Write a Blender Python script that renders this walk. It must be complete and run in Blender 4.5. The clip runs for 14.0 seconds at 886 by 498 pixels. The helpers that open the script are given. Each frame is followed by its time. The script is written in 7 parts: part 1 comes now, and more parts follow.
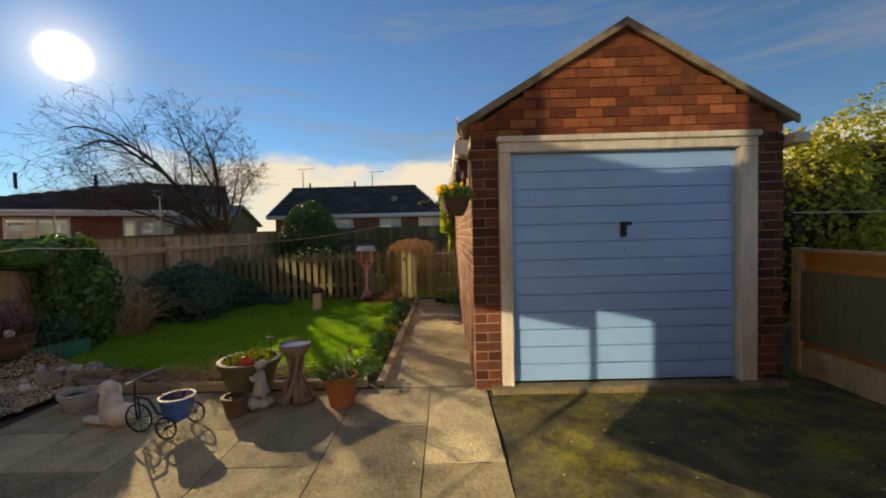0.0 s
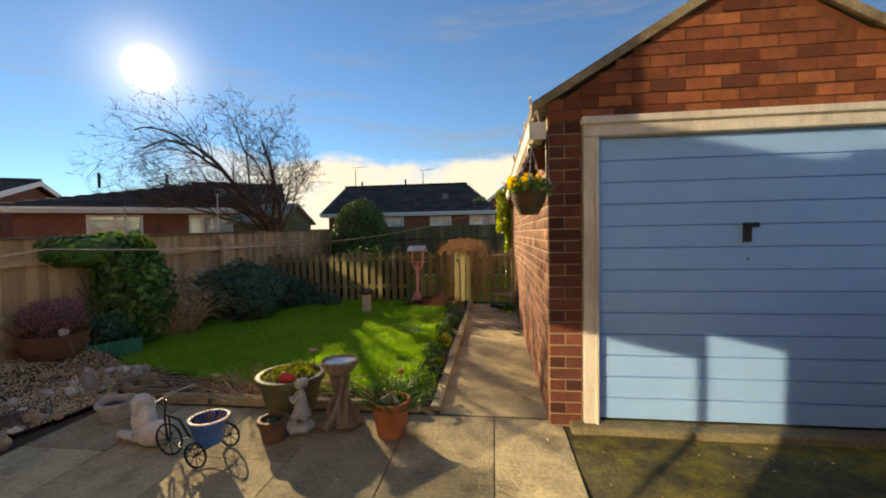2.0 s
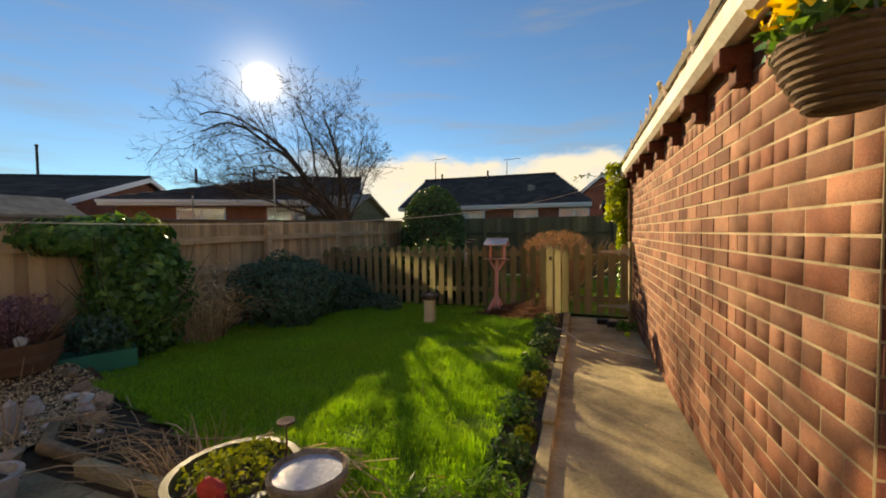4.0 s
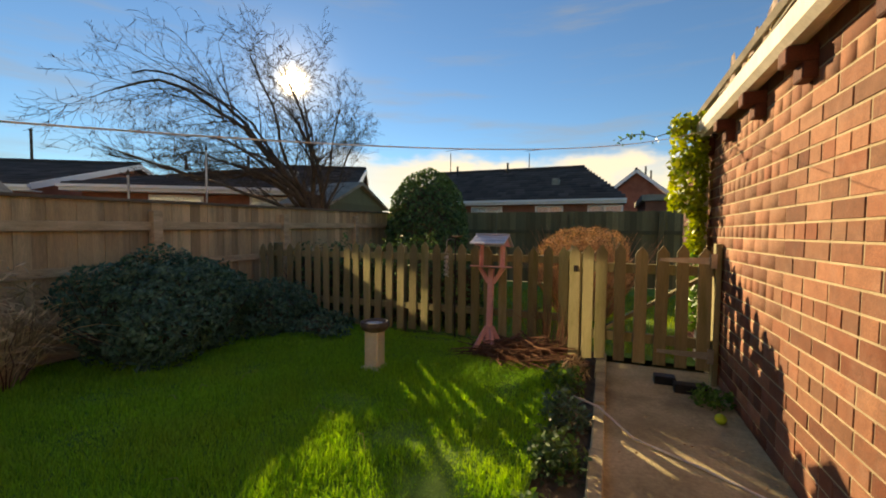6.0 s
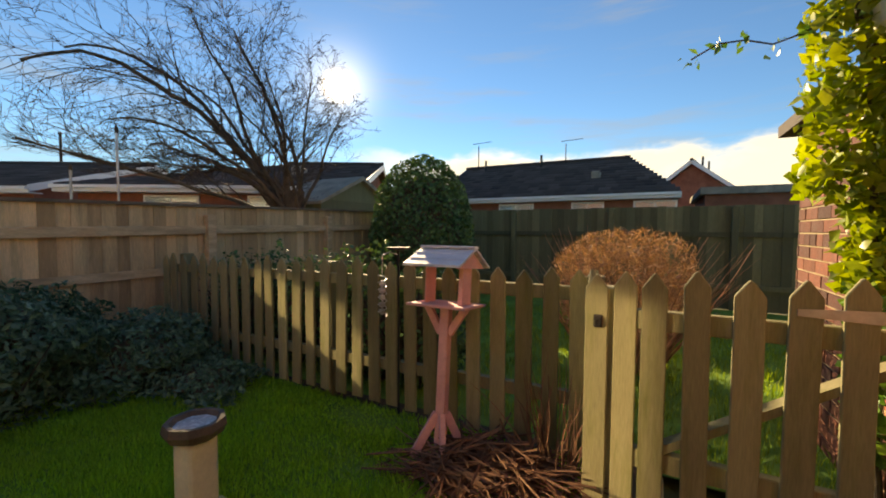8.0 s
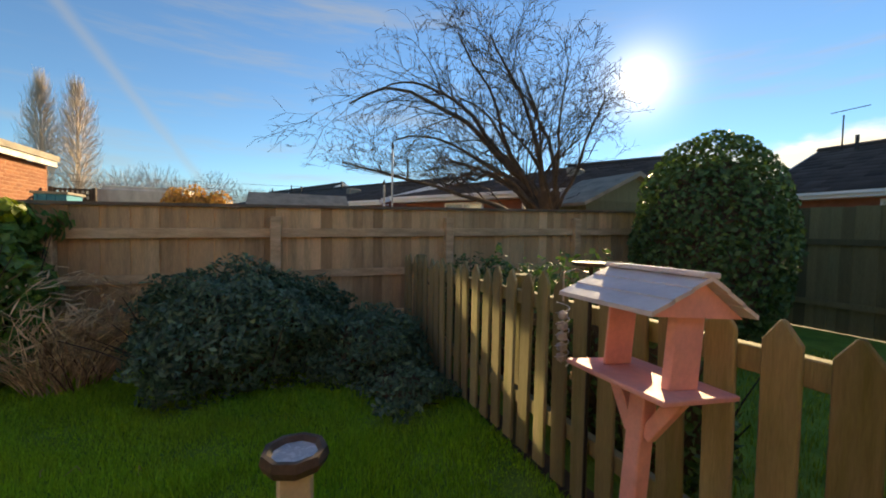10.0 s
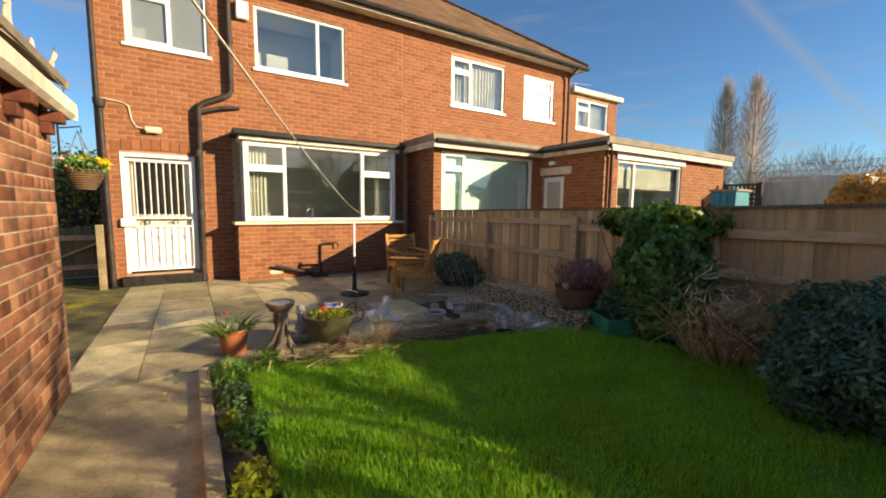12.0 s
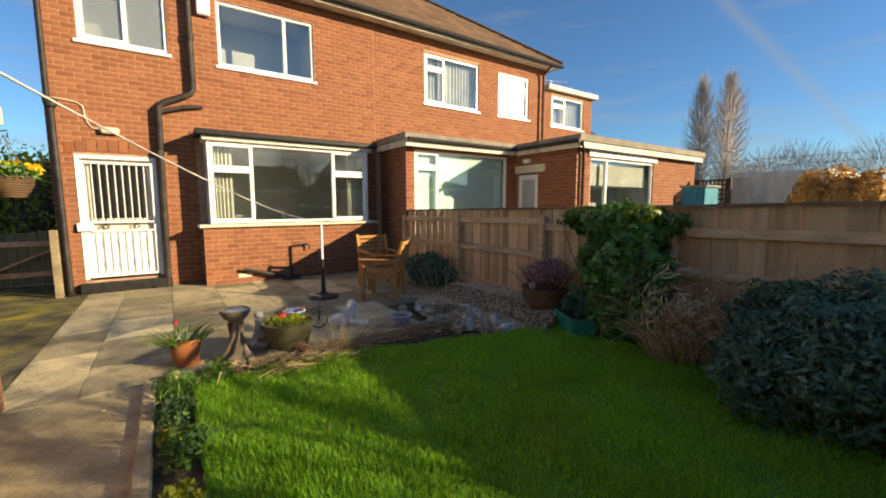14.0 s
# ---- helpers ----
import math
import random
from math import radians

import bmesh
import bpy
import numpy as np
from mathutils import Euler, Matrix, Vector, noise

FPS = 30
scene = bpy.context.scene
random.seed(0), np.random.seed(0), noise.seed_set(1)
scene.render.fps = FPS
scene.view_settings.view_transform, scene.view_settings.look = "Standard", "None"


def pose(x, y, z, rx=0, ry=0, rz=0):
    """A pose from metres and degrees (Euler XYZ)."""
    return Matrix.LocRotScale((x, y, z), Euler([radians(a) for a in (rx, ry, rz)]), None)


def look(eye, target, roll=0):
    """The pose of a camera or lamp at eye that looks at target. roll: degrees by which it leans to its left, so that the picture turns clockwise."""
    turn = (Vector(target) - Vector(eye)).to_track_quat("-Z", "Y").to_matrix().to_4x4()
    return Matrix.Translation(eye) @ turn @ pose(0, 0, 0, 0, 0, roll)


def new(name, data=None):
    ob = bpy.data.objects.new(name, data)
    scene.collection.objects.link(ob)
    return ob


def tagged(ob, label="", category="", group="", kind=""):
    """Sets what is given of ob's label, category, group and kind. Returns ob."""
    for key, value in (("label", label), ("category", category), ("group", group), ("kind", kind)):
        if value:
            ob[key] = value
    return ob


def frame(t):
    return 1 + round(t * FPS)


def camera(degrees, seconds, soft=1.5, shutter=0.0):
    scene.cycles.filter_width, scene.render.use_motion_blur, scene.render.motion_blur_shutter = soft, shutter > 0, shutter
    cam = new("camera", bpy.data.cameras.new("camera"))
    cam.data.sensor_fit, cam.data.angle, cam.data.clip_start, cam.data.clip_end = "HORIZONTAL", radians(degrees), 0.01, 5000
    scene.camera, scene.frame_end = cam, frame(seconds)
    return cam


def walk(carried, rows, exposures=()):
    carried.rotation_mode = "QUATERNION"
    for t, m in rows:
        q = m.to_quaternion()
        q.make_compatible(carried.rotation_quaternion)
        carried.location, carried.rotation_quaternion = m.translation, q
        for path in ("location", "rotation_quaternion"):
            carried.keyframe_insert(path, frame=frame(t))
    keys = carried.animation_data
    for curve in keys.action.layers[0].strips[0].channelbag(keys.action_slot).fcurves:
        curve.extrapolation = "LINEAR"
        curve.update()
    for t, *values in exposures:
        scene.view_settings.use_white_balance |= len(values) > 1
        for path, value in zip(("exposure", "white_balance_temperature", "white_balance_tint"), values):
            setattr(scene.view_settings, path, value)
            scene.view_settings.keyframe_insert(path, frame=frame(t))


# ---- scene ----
cam = camera(95.8, 14.0, soft=1.9)
PATH = [
    (0, (0.124, -0.21, 1.373), (0.112, 1.788, 1.299), -1.5),
    (0.5, (0.123, -0.209, 1.384), (0.328, 1.779, 1.304), -1.4),
    (1, (0.068, -0.158, 1.382), (0.28, 1.829, 1.302), -1.3),
    (1.5, (0.026, 0.035, 1.403), (0.037, 2.033, 1.324), -1.1),
    (2, (-0.025, 0.331, 1.402), (-0.278, 2.314, 1.325), -1.0),
    (2.5, (-0.114, 0.702, 1.373), (-0.568, 2.648, 1.297), -0.9),
    (3, (-0.151, 1.144, 1.352), (-0.735, 3.056, 1.277), -1.1),
    (3.2, (-0.176, 1.295, 1.351), (-0.785, 3.198, 1.27), -1.3),
    (5.3, (-0.459, 3.542, 1.125), (-1.174, 5.408, 1.042), 0.5),
    (5.5, (-0.464, 3.76, 1.145), (-1.194, 5.62, 1.062), 0.4),
    (6, (-0.462, 4.27, 1.194), (-1.227, 6.116, 1.106), 0.6),
    (6.5, (-0.501, 4.763, 1.225), (-1.299, 6.595, 1.134), 0.9),
    (7, (-0.469, 5.227, 1.258), (-1.306, 7.042, 1.167), 0.9),
    (7.2, (-0.479, 5.415, 1.259), (-1.327, 7.224, 1.165), 0.9),
    (9.5, (-0.598, 7.022, 1.274), (-2.173, 8.252, 1.185), 0.2),
    (9.9, (-0.678, 7.09, 1.277), (-2.485, 7.943, 1.186), 1.0),
    (10, (-0.681, 7.107, 1.267), (-2.538, 7.845, 1.177), 1.0),
    (10.5, (-0.64, 7.086, 1.302), (-2.636, 7.065, 1.183), 1.4),
    (11, (-0.545, 7.063, 1.346), (-2.352, 6.222, 1.183), 1.3),
    (11.5, (-0.522, 7.148, 1.355), (-1.92, 5.73, 1.171), 1.0),
    (12, (-0.451, 7.245, 1.409), (-1.516, 5.565, 1.207), 0.6),
    (12.5, (-0.524, 7.311, 1.411), (-1.417, 5.534, 1.203), 0.3),
    (13, (-0.557, 7.306, 1.425), (-1.404, 5.507, 1.213), 0.2),
    (13.5, (-0.606, 7.321, 1.445), (-1.489, 5.54, 1.228), 0.1),
    (14, (-0.697, 7.325, 1.461), (-1.822, 5.685, 1.244), -0.1),
]
EXPOSURES = [(0, 1.5, 8600, 9), (0.6, 1.8, 8600, 9), (1.5, 1.85, 8700, 9), (3, 1.72, 9000, 9), (5.5, 1.78, 9400, 8), (6.5, 1.92, 9500, 8), (9.5, 2.2, 9300, 8), (11, 2.1, 8500, 8), (12.5, 1.85, 7800, 8), (14, 1.85, 7700, 8)]
walk(cam, [(t, look(eye, target, roll)) for t, eye, target, roll in PATH], EXPOSURES)


# ---- world, sun, exposure ----
SUN_DIR = Vector((-0.645, 0.695, 0.322)).normalized()


def build_world():
    w = bpy.data.worlds.new("sky")
    scene.world = w
    w.use_nodes = True
    nt = w.node_tree
    nt.nodes.clear()
    N, L = nt.nodes.new, nt.links.new
    out = N("ShaderNodeOutputWorld")
    sky = N("ShaderNodeTexSky")
    sky.sky_type = "NISHITA"
    sky.sun_disc = False
    sky.sun_elevation = math.asin(SUN_DIR.z)
    sky.sun_rotation = math.atan2(SUN_DIR.x, SUN_DIR.y)
    sky.air_density, sky.dust_density, sky.ozone_density = 1.0, 0.0, 3.5
    tc = N("ShaderNodeTexCoord")
    sep = N("ShaderNodeSeparateXYZ")
    L(tc.outputs["Generated"], sep.inputs[0])
    # flattened direction for streaky high cloud
    mp = N("ShaderNodeMapping")
    mp.inputs["Scale"].default_value = (1.5, 1.5, 13.0)
    mp.inputs["Rotation"].default_value = (0.1, 0.05, 0.5)
    L(tc.outputs["Generated"], mp.inputs[0])
    n1 = N("ShaderNodeTexNoise")
    n1.inputs["Scale"].default_value, n1.inputs["Detail"].default_value, n1.inputs["Roughness"].default_value = 1.6, 9, 0.62
    L(mp.outputs[0], n1.inputs[0])
    cirrus = N("ShaderNodeMapRange")
    cirrus.interpolation_type = "SMOOTHSTEP"
    cirrus.inputs[1].default_value, cirrus.inputs[2].default_value, cirrus.inputs[4].default_value = 0.46, 0.80, 0.5
    L(n1.outputs[0], cirrus.inputs[0])
    # bank of cumulus low in the south
    n2 = N("ShaderNodeTexNoise")
    n2.inputs["Scale"].default_value, n2.inputs["Detail"].default_value, n2.inputs["Roughness"].default_value = 7.0, 8, 0.55
    mp2 = N("ShaderNodeMapping")
    mp2.inputs["Scale"].default_value = (1, 1, 2.4)
    L(tc.outputs["Generated"], mp2.inputs[0])
    L(mp2.outputs[0], n2.inputs[0])

    def op(kind, a, b=None, clamp=False):
        m = N("ShaderNodeMath")
        m.operation, m.use_clamp = kind, clamp
        for k, v in enumerate((a, b)):
            if v is None:
                continue
            if isinstance(v, (int, float)):
                m.inputs[k].default_value = v
            else:
                L(v, m.inputs[k])
        return m.outputs[0]
    lift = op("MULTIPLY", op("SUBTRACT", n2.outputs[0], 0.5), 0.11)
    edge = op("SUBTRACT", op("ADD", lift, 0.195), sep.outputs[2])
    bank = N("ShaderNodeMapRange")
    bank.interpolation_type = "SMOOTHSTEP"
    bank.inputs[1].default_value, bank.inputs[2].default_value = 0.0, 0.035
    L(edge, bank.inputs[0])
    # the bank spreads over the south, fading east and west
    side = N("ShaderNodeMapRange")
    side.interpolation_type = "SMOOTHSTEP"
    side.inputs[1].default_value, side.inputs[2].default_value = 0.55, 0.85
    L(op("ADD", op("MULTIPLY", sep.outputs[1], 0.95), op("MULTIPLY", sep.outputs[0], 0.1)), side.inputs[0])
    holes = N("ShaderNodeMapRange")
    holes.inputs[1].default_value, holes.inputs[2].default_value = 0.36, 0.5
    L(n2.outputs[0], holes.inputs[0])
    bankf = op("MULTIPLY", op("MULTIPLY", bank.outputs[0], side.outputs[0]), op("ADD", op("MULTIPLY", holes.outputs[0], 0.35), 0.6), True)
    # aureole round the sun
    dotn = N("ShaderNodeVectorMath")
    dotn.operation = "DOT_PRODUCT"
    L(tc.outputs["Generated"], dotn.inputs[0])
    dotn.inputs[1].default_value = SUN_DIR
    d = op("MAXIMUM", dotn.outputs["Value"], 0.0)
    core = op("MULTIPLY", op("POWER", d, 7000.0), 16.0)
    halo = op("ADD", core, op("ADD", op("MULTIPLY", op("POWER", d, 420.0), 0.20), op("MULTIPLY", op("POWER", d, 40.0), 0.012)))
    bg_sky = N("ShaderNodeBackground")
    tint = N("ShaderNodeMix")
    tint.data_type, tint.blend_type = "RGBA", "MULTIPLY"
    tint.inputs[0].default_value = 1.0
    tint.inputs[7].default_value = (0.50, 0.78, 1.06, 1)
    L(sky.outputs[0], tint.inputs[6])
    L(tint.outputs[2], bg_sky.inputs[0])
    bg_sky.inputs[1].default_value = SKY
    bg_cloud = N("ShaderNodeBackground")
    bg_cloud.inputs[0].default_value = (1.0, 0.95, 0.86, 1)
    bg_cloud.inputs[1].default_value = 0.30
    bg_cir = N("ShaderNodeBackground")
    bg_cir.inputs[0].default_value = (0.86, 0.93, 1.0, 1)
    bg_cir.inputs[1].default_value = 0.125
    # old contrail: a thin great-circle streak in the west, broken by noise
    cross = N("ShaderNodeVectorMath")
    cross.operation = "DOT_PRODUCT"
    L(tc.outputs["Generated"], cross.inputs[0])
    cross.inputs[1].default_value = TRAIL_N
    along = N("ShaderNodeVectorMath")
    along.operation = "DOT_PRODUCT"
    L(tc.outputs["Generated"], along.inputs[0])
    along.inputs[1].default_value = TRAIL_C
    wob = op("ADD", cross.outputs["Value"], op("MULTIPLY", op("SUBTRACT", n2.outputs[0], 0.5), 0.02))
    thin = op("POWER", 2.718, op("MULTIPLY", op("MULTIPLY", wob, wob), -9000.0))
    reach = N("ShaderNodeMapRange")
    reach.interpolation_type = "SMOOTHSTEP"
    reach.inputs[1].default_value, reach.inputs[2].default_value = 0.955, 0.985
    L(along.outputs["Value"], reach.inputs[0])
    trail = op("MULTIPLY", op("MULTIPLY", thin, reach.outputs[0]), 0.3)
    veil = op("MAXIMUM", cirrus.outputs[0], trail)
    m1, m2 = N("ShaderNodeMixShader"), N("ShaderNodeMixShader")
    L(veil, m1.inputs[0]); L(bg_sky.outputs[0], m1.inputs[1]); L(bg_cir.outputs[0], m1.inputs[2])
    L(bankf, m2.inputs[0]); L(m1.outputs[0], m2.inputs[1]); L(bg_cloud.outputs[0], m2.inputs[2])
    bg_halo = N("ShaderNodeBackground")
    bg_halo.inputs[0].default_value = (1.0, 0.88, 0.66, 1)
    L(halo, bg_halo.inputs[1])
    add = N("ShaderNodeAddShader")
    L(m2.outputs[0], add.inputs[0]); L(bg_halo.outputs[0], add.inputs[1])
    L(add.outputs[0], out.inputs[0])


TRAIL_N = (0.074, -0.806, -0.587)
TRAIL_C = (-0.930, -0.268, 0.251)
SKY = 0.0455
build_world()
sun = new("sun", bpy.data.lights.new("sun", "SUN"))
sun.data.energy, sun.data.angle, sun.data.color = 2.7, radians(0.55), (1.0, 0.85, 0.64)
sun.matrix_world = look(SUN_DIR * 60, (0, 0, 0))


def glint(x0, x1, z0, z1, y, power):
    """Added area lamp standing in for low sun thrown back by a window pane: a narrow beam that leaves the pane in the
    mirrored direction.
    """
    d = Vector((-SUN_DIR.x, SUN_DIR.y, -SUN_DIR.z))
    lamp = bpy.data.lights.new("window_reflection_lamp", "AREA")
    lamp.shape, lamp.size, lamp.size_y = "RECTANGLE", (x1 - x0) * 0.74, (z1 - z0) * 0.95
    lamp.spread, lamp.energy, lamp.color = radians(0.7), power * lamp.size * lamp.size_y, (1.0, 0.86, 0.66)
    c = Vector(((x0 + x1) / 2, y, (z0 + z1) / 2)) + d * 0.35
    new("window_reflection_lamp", lamp).matrix_world = look(c, c + d)


# Added lamps imitate the sun's reflection from house and neighbour panes.
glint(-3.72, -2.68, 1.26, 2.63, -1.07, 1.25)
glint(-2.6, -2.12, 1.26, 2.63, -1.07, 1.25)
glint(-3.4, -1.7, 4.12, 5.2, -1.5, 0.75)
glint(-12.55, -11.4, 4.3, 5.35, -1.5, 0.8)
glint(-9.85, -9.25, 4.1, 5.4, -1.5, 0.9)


# ---- mesh helpers ----
class MB:
    """Gathers vertices and faces, then makes one mesh."""

    def __init__(self):
        self.v, self.f = [], []

    def add(self, vs, fs):
        o = len(self.v)
        self.v += [tuple(p) for p in vs]
        self.f += [tuple(i + o for i in q) for q in fs]
        return self

    def box(self, x0, x1, y0, y1, z0, z1, m=None):
        vs = [Vector(p) for p in ((x0, y0, z0), (x1, y0, z0), (x1, y1, z0), (x0, y1, z0), (x0, y0, z1), (x1, y0, z1), (x1, y1, z1), (x0, y1, z1))]
        if m is not None:
            vs = [m @ p for p in vs]
        return self.add(vs, [(3, 2, 1, 0), (4, 5, 6, 7), (0, 1, 5, 4), (1, 2, 6, 5), (2, 3, 7, 6), (3, 0, 4, 7)])

    def beam(self, a, b, w, h, up=(0, 0, 1)):
        """A bar from a to b, w wide and h high."""
        a, b = Vector(a), Vector(b)
        d = (b - a).normalized()
        s = d.cross(Vector(up))
        s = s.normalized() if s.length > 1e-4 else Vector((1, 0, 0))
        u = s.cross(d).normalized()
        vs = [p + s * (w / 2 * i) + u * (h / 2 * j) for p in (a, b) for i, j in ((-1, -1), (1, -1), (1, 1), (-1, 1))]
        return self.add(vs, [(0, 1, 2, 3), (7, 6, 5, 4), (0, 4, 5, 1), (1, 5, 6, 2), (2, 6, 7, 3), (3, 7, 4, 0)])

    def lathe(self, prof, at=(0, 0, 0), seg=24, m=None, wob=0.0, sx=1.0, cap=True):
        at = Vector(at)
        vs, fs = [], []
        for r, z in prof:
            for k in range(seg):
                a = 2 * math.pi * k / seg
                rr = r * (1 + wob * noise.noise(Vector((math.cos(a) * 2, math.sin(a) * 2, z * 9 + at.x * 3))))
                p = Vector((rr * math.cos(a) * sx, rr * math.sin(a), z))
                vs.append((m @ p if m is not None else p) + at)
        n = len(prof)
        for i in range(n - 1):
            for k in range(seg):
                fs.append((i * seg + k, i * seg + (k + 1) % seg, (i + 1) * seg + (k + 1) % seg, (i + 1) * seg + k))
        if cap and prof[0][0] > 1e-4:
            fs.append(tuple(reversed(range(seg))))
        if cap and prof[-1][0] > 1e-4:
            fs.append(tuple((n - 1) * seg + k for k in range(seg)))
        return self.add(vs, fs)

    def tube(self, pts, rad, seg=8, cap=True):
        pts = [Vector(p) for p in pts]
        if isinstance(rad, (int, float)):
            rad = [rad] * len(pts)
        vs, fs = [], []
        side = None
        for i, p in enumerate(pts):
            d = (pts[min(i + 1, len(pts) - 1)] - pts[max(i - 1, 0)])
            d = d.normalized() if d.length > 1e-9 else Vector((0, 0, 1))
            if side is None:
                side = d.orthogonal().normalized()
            side = (side - d * side.dot(d))
            side = side.normalized() if side.length > 1e-6 else d.orthogonal().normalized()
            up = d.cross(side)
            for k in range(seg):
                a = 2 * math.pi * k / seg
                vs.append(p + (side * math.cos(a) + up * math.sin(a)) * rad[i])
        for i in range(len(pts) - 1):
            for k in range(seg):
                fs.append((i * seg + k, i * seg + (k + 1) % seg, (i + 1) * seg + (k + 1) % seg, (i + 1) * seg + k))
        if cap:
            fs.append(tuple(reversed(range(seg))))
            fs.append(tuple((len(pts) - 1) * seg + k for k in range(seg)))
        return self.add(vs, fs)

    def prism(self, poly, a, b, axis="y"):
        """A flat outline pushed from a to b along an axis."""
        n = len(poly)
        put = {"y": lambda p, q: (p[0], q, p[1]), "x": lambda p, q: (q, p[0], p[1]), "z": lambda p, q: (p[0], p[1], q)}[axis]
        vs = [put(p, a) for p in poly] + [put(p, b) for p in poly]
        fs = [tuple(range(n)), tuple(reversed(range(n, 2 * n)))] + [(k, n + k, n + (k + 1) % n, (k + 1) % n) for k in range(n)]
        return self.add(vs, fs)

    def blob(self, c, rx, ry, rz, rough=0.15, seed=0.0, sub=2, flat=None):
        bm = bmesh.new()
        bmesh.ops.create_icosphere(bm, subdivisions=sub, radius=1)
        vs = []
        for w in bm.verts:
            p = w.co.copy()
            k = 1 + rough * noise.noise(p * 1.7 + Vector((seed, seed * 2, 0))) + rough * 0.5 * noise.noise(p * 4 + Vector((0, seed, 3)))
            q = Vector((p.x * rx * k, p.y * ry * k, p.z * rz * k)) + Vector(c)
            if flat is not None:
                q.z = max(q.z, flat)
            vs.append(q)
        fs = [tuple(x.index for x in q.verts) for q in bm.faces]
        bm.free()
        return self.add(vs, fs)

    def mesh(self, name, bevel=0.0, smooth=False, seg=1):
        me = bpy.data.meshes.new(name)
        me.from_pydata(self.v, [], self.f)
        bm = bmesh.new()
        bm.from_mesh(me)
        bmesh.ops.recalc_face_normals(bm, faces=bm.faces)
        if bevel:
            es = [e for e in bm.edges if len(e.link_faces) == 2 and e.calc_face_angle(0) > 0.5]
            bmesh.ops.bevel(bm, geom=es, offset=bevel, segments=seg, affect="EDGES", clamp_overlap=True)
        bm.to_mesh(me)
        bm.free()
        if smooth:
            me.polygons.foreach_set("use_smooth", [True] * len(me.polygons))
            me.set_sharp_from_angle(angle=radians(40))
        return me


MANY = set("branchwork crown cut_brushwood fallen_litter flower_crown flower_display foliage heather_foliage moss_cushion pale_pansy_display pansy_display shoot_clump stalk_clump standing_brushwood stem_clump young_foliage dead_plant moss".split())


def put_mat(me, material):
    me.materials.append(material)
    return me


def part(name, mb, material, parent=None, label="", bevel=0.0, smooth=False, kind="", seg=1):
    me = mb.mesh(name, bevel, smooth, seg) if isinstance(mb, MB) else mb
    if not me.materials:
        me.materials.append(material)
    ob = new(name, me)
    kind = kind or ("stuff" if name in MANY else "")
    if parent is not None:
        ob.parent = parent
    return tagged(ob, label, "", "", kind)


def thing(name, label, category, group="", kind="", at=(0, 0, 0)):
    ob = new(name)
    ob.empty_display_size = 0.05
    ob.location = at
    return tagged(ob, label, category, group, kind)


def raw_mesh(name, verts, faces, material, smooth=False):
    """Many small triangles or quads, straight from arrays."""
    me = bpy.data.meshes.new(name)
    verts, faces = np.asarray(verts, np.float32), np.asarray(faces, np.int32)
    k = faces.shape[1]
    me.vertices.add(len(verts))
    me.vertices.foreach_set("co", verts.ravel())
    me.loops.add(faces.size)
    me.loops.foreach_set("vertex_index", faces.ravel())
    me.polygons.add(len(faces))
    me.polygons.foreach_set("loop_start", np.arange(0, faces.size, k, dtype=np.int32))
    me.polygons.foreach_set("loop_total", np.full(len(faces), k, np.int32))
    me.update(calc_edges=True)
    me.materials.append(material)
    return me


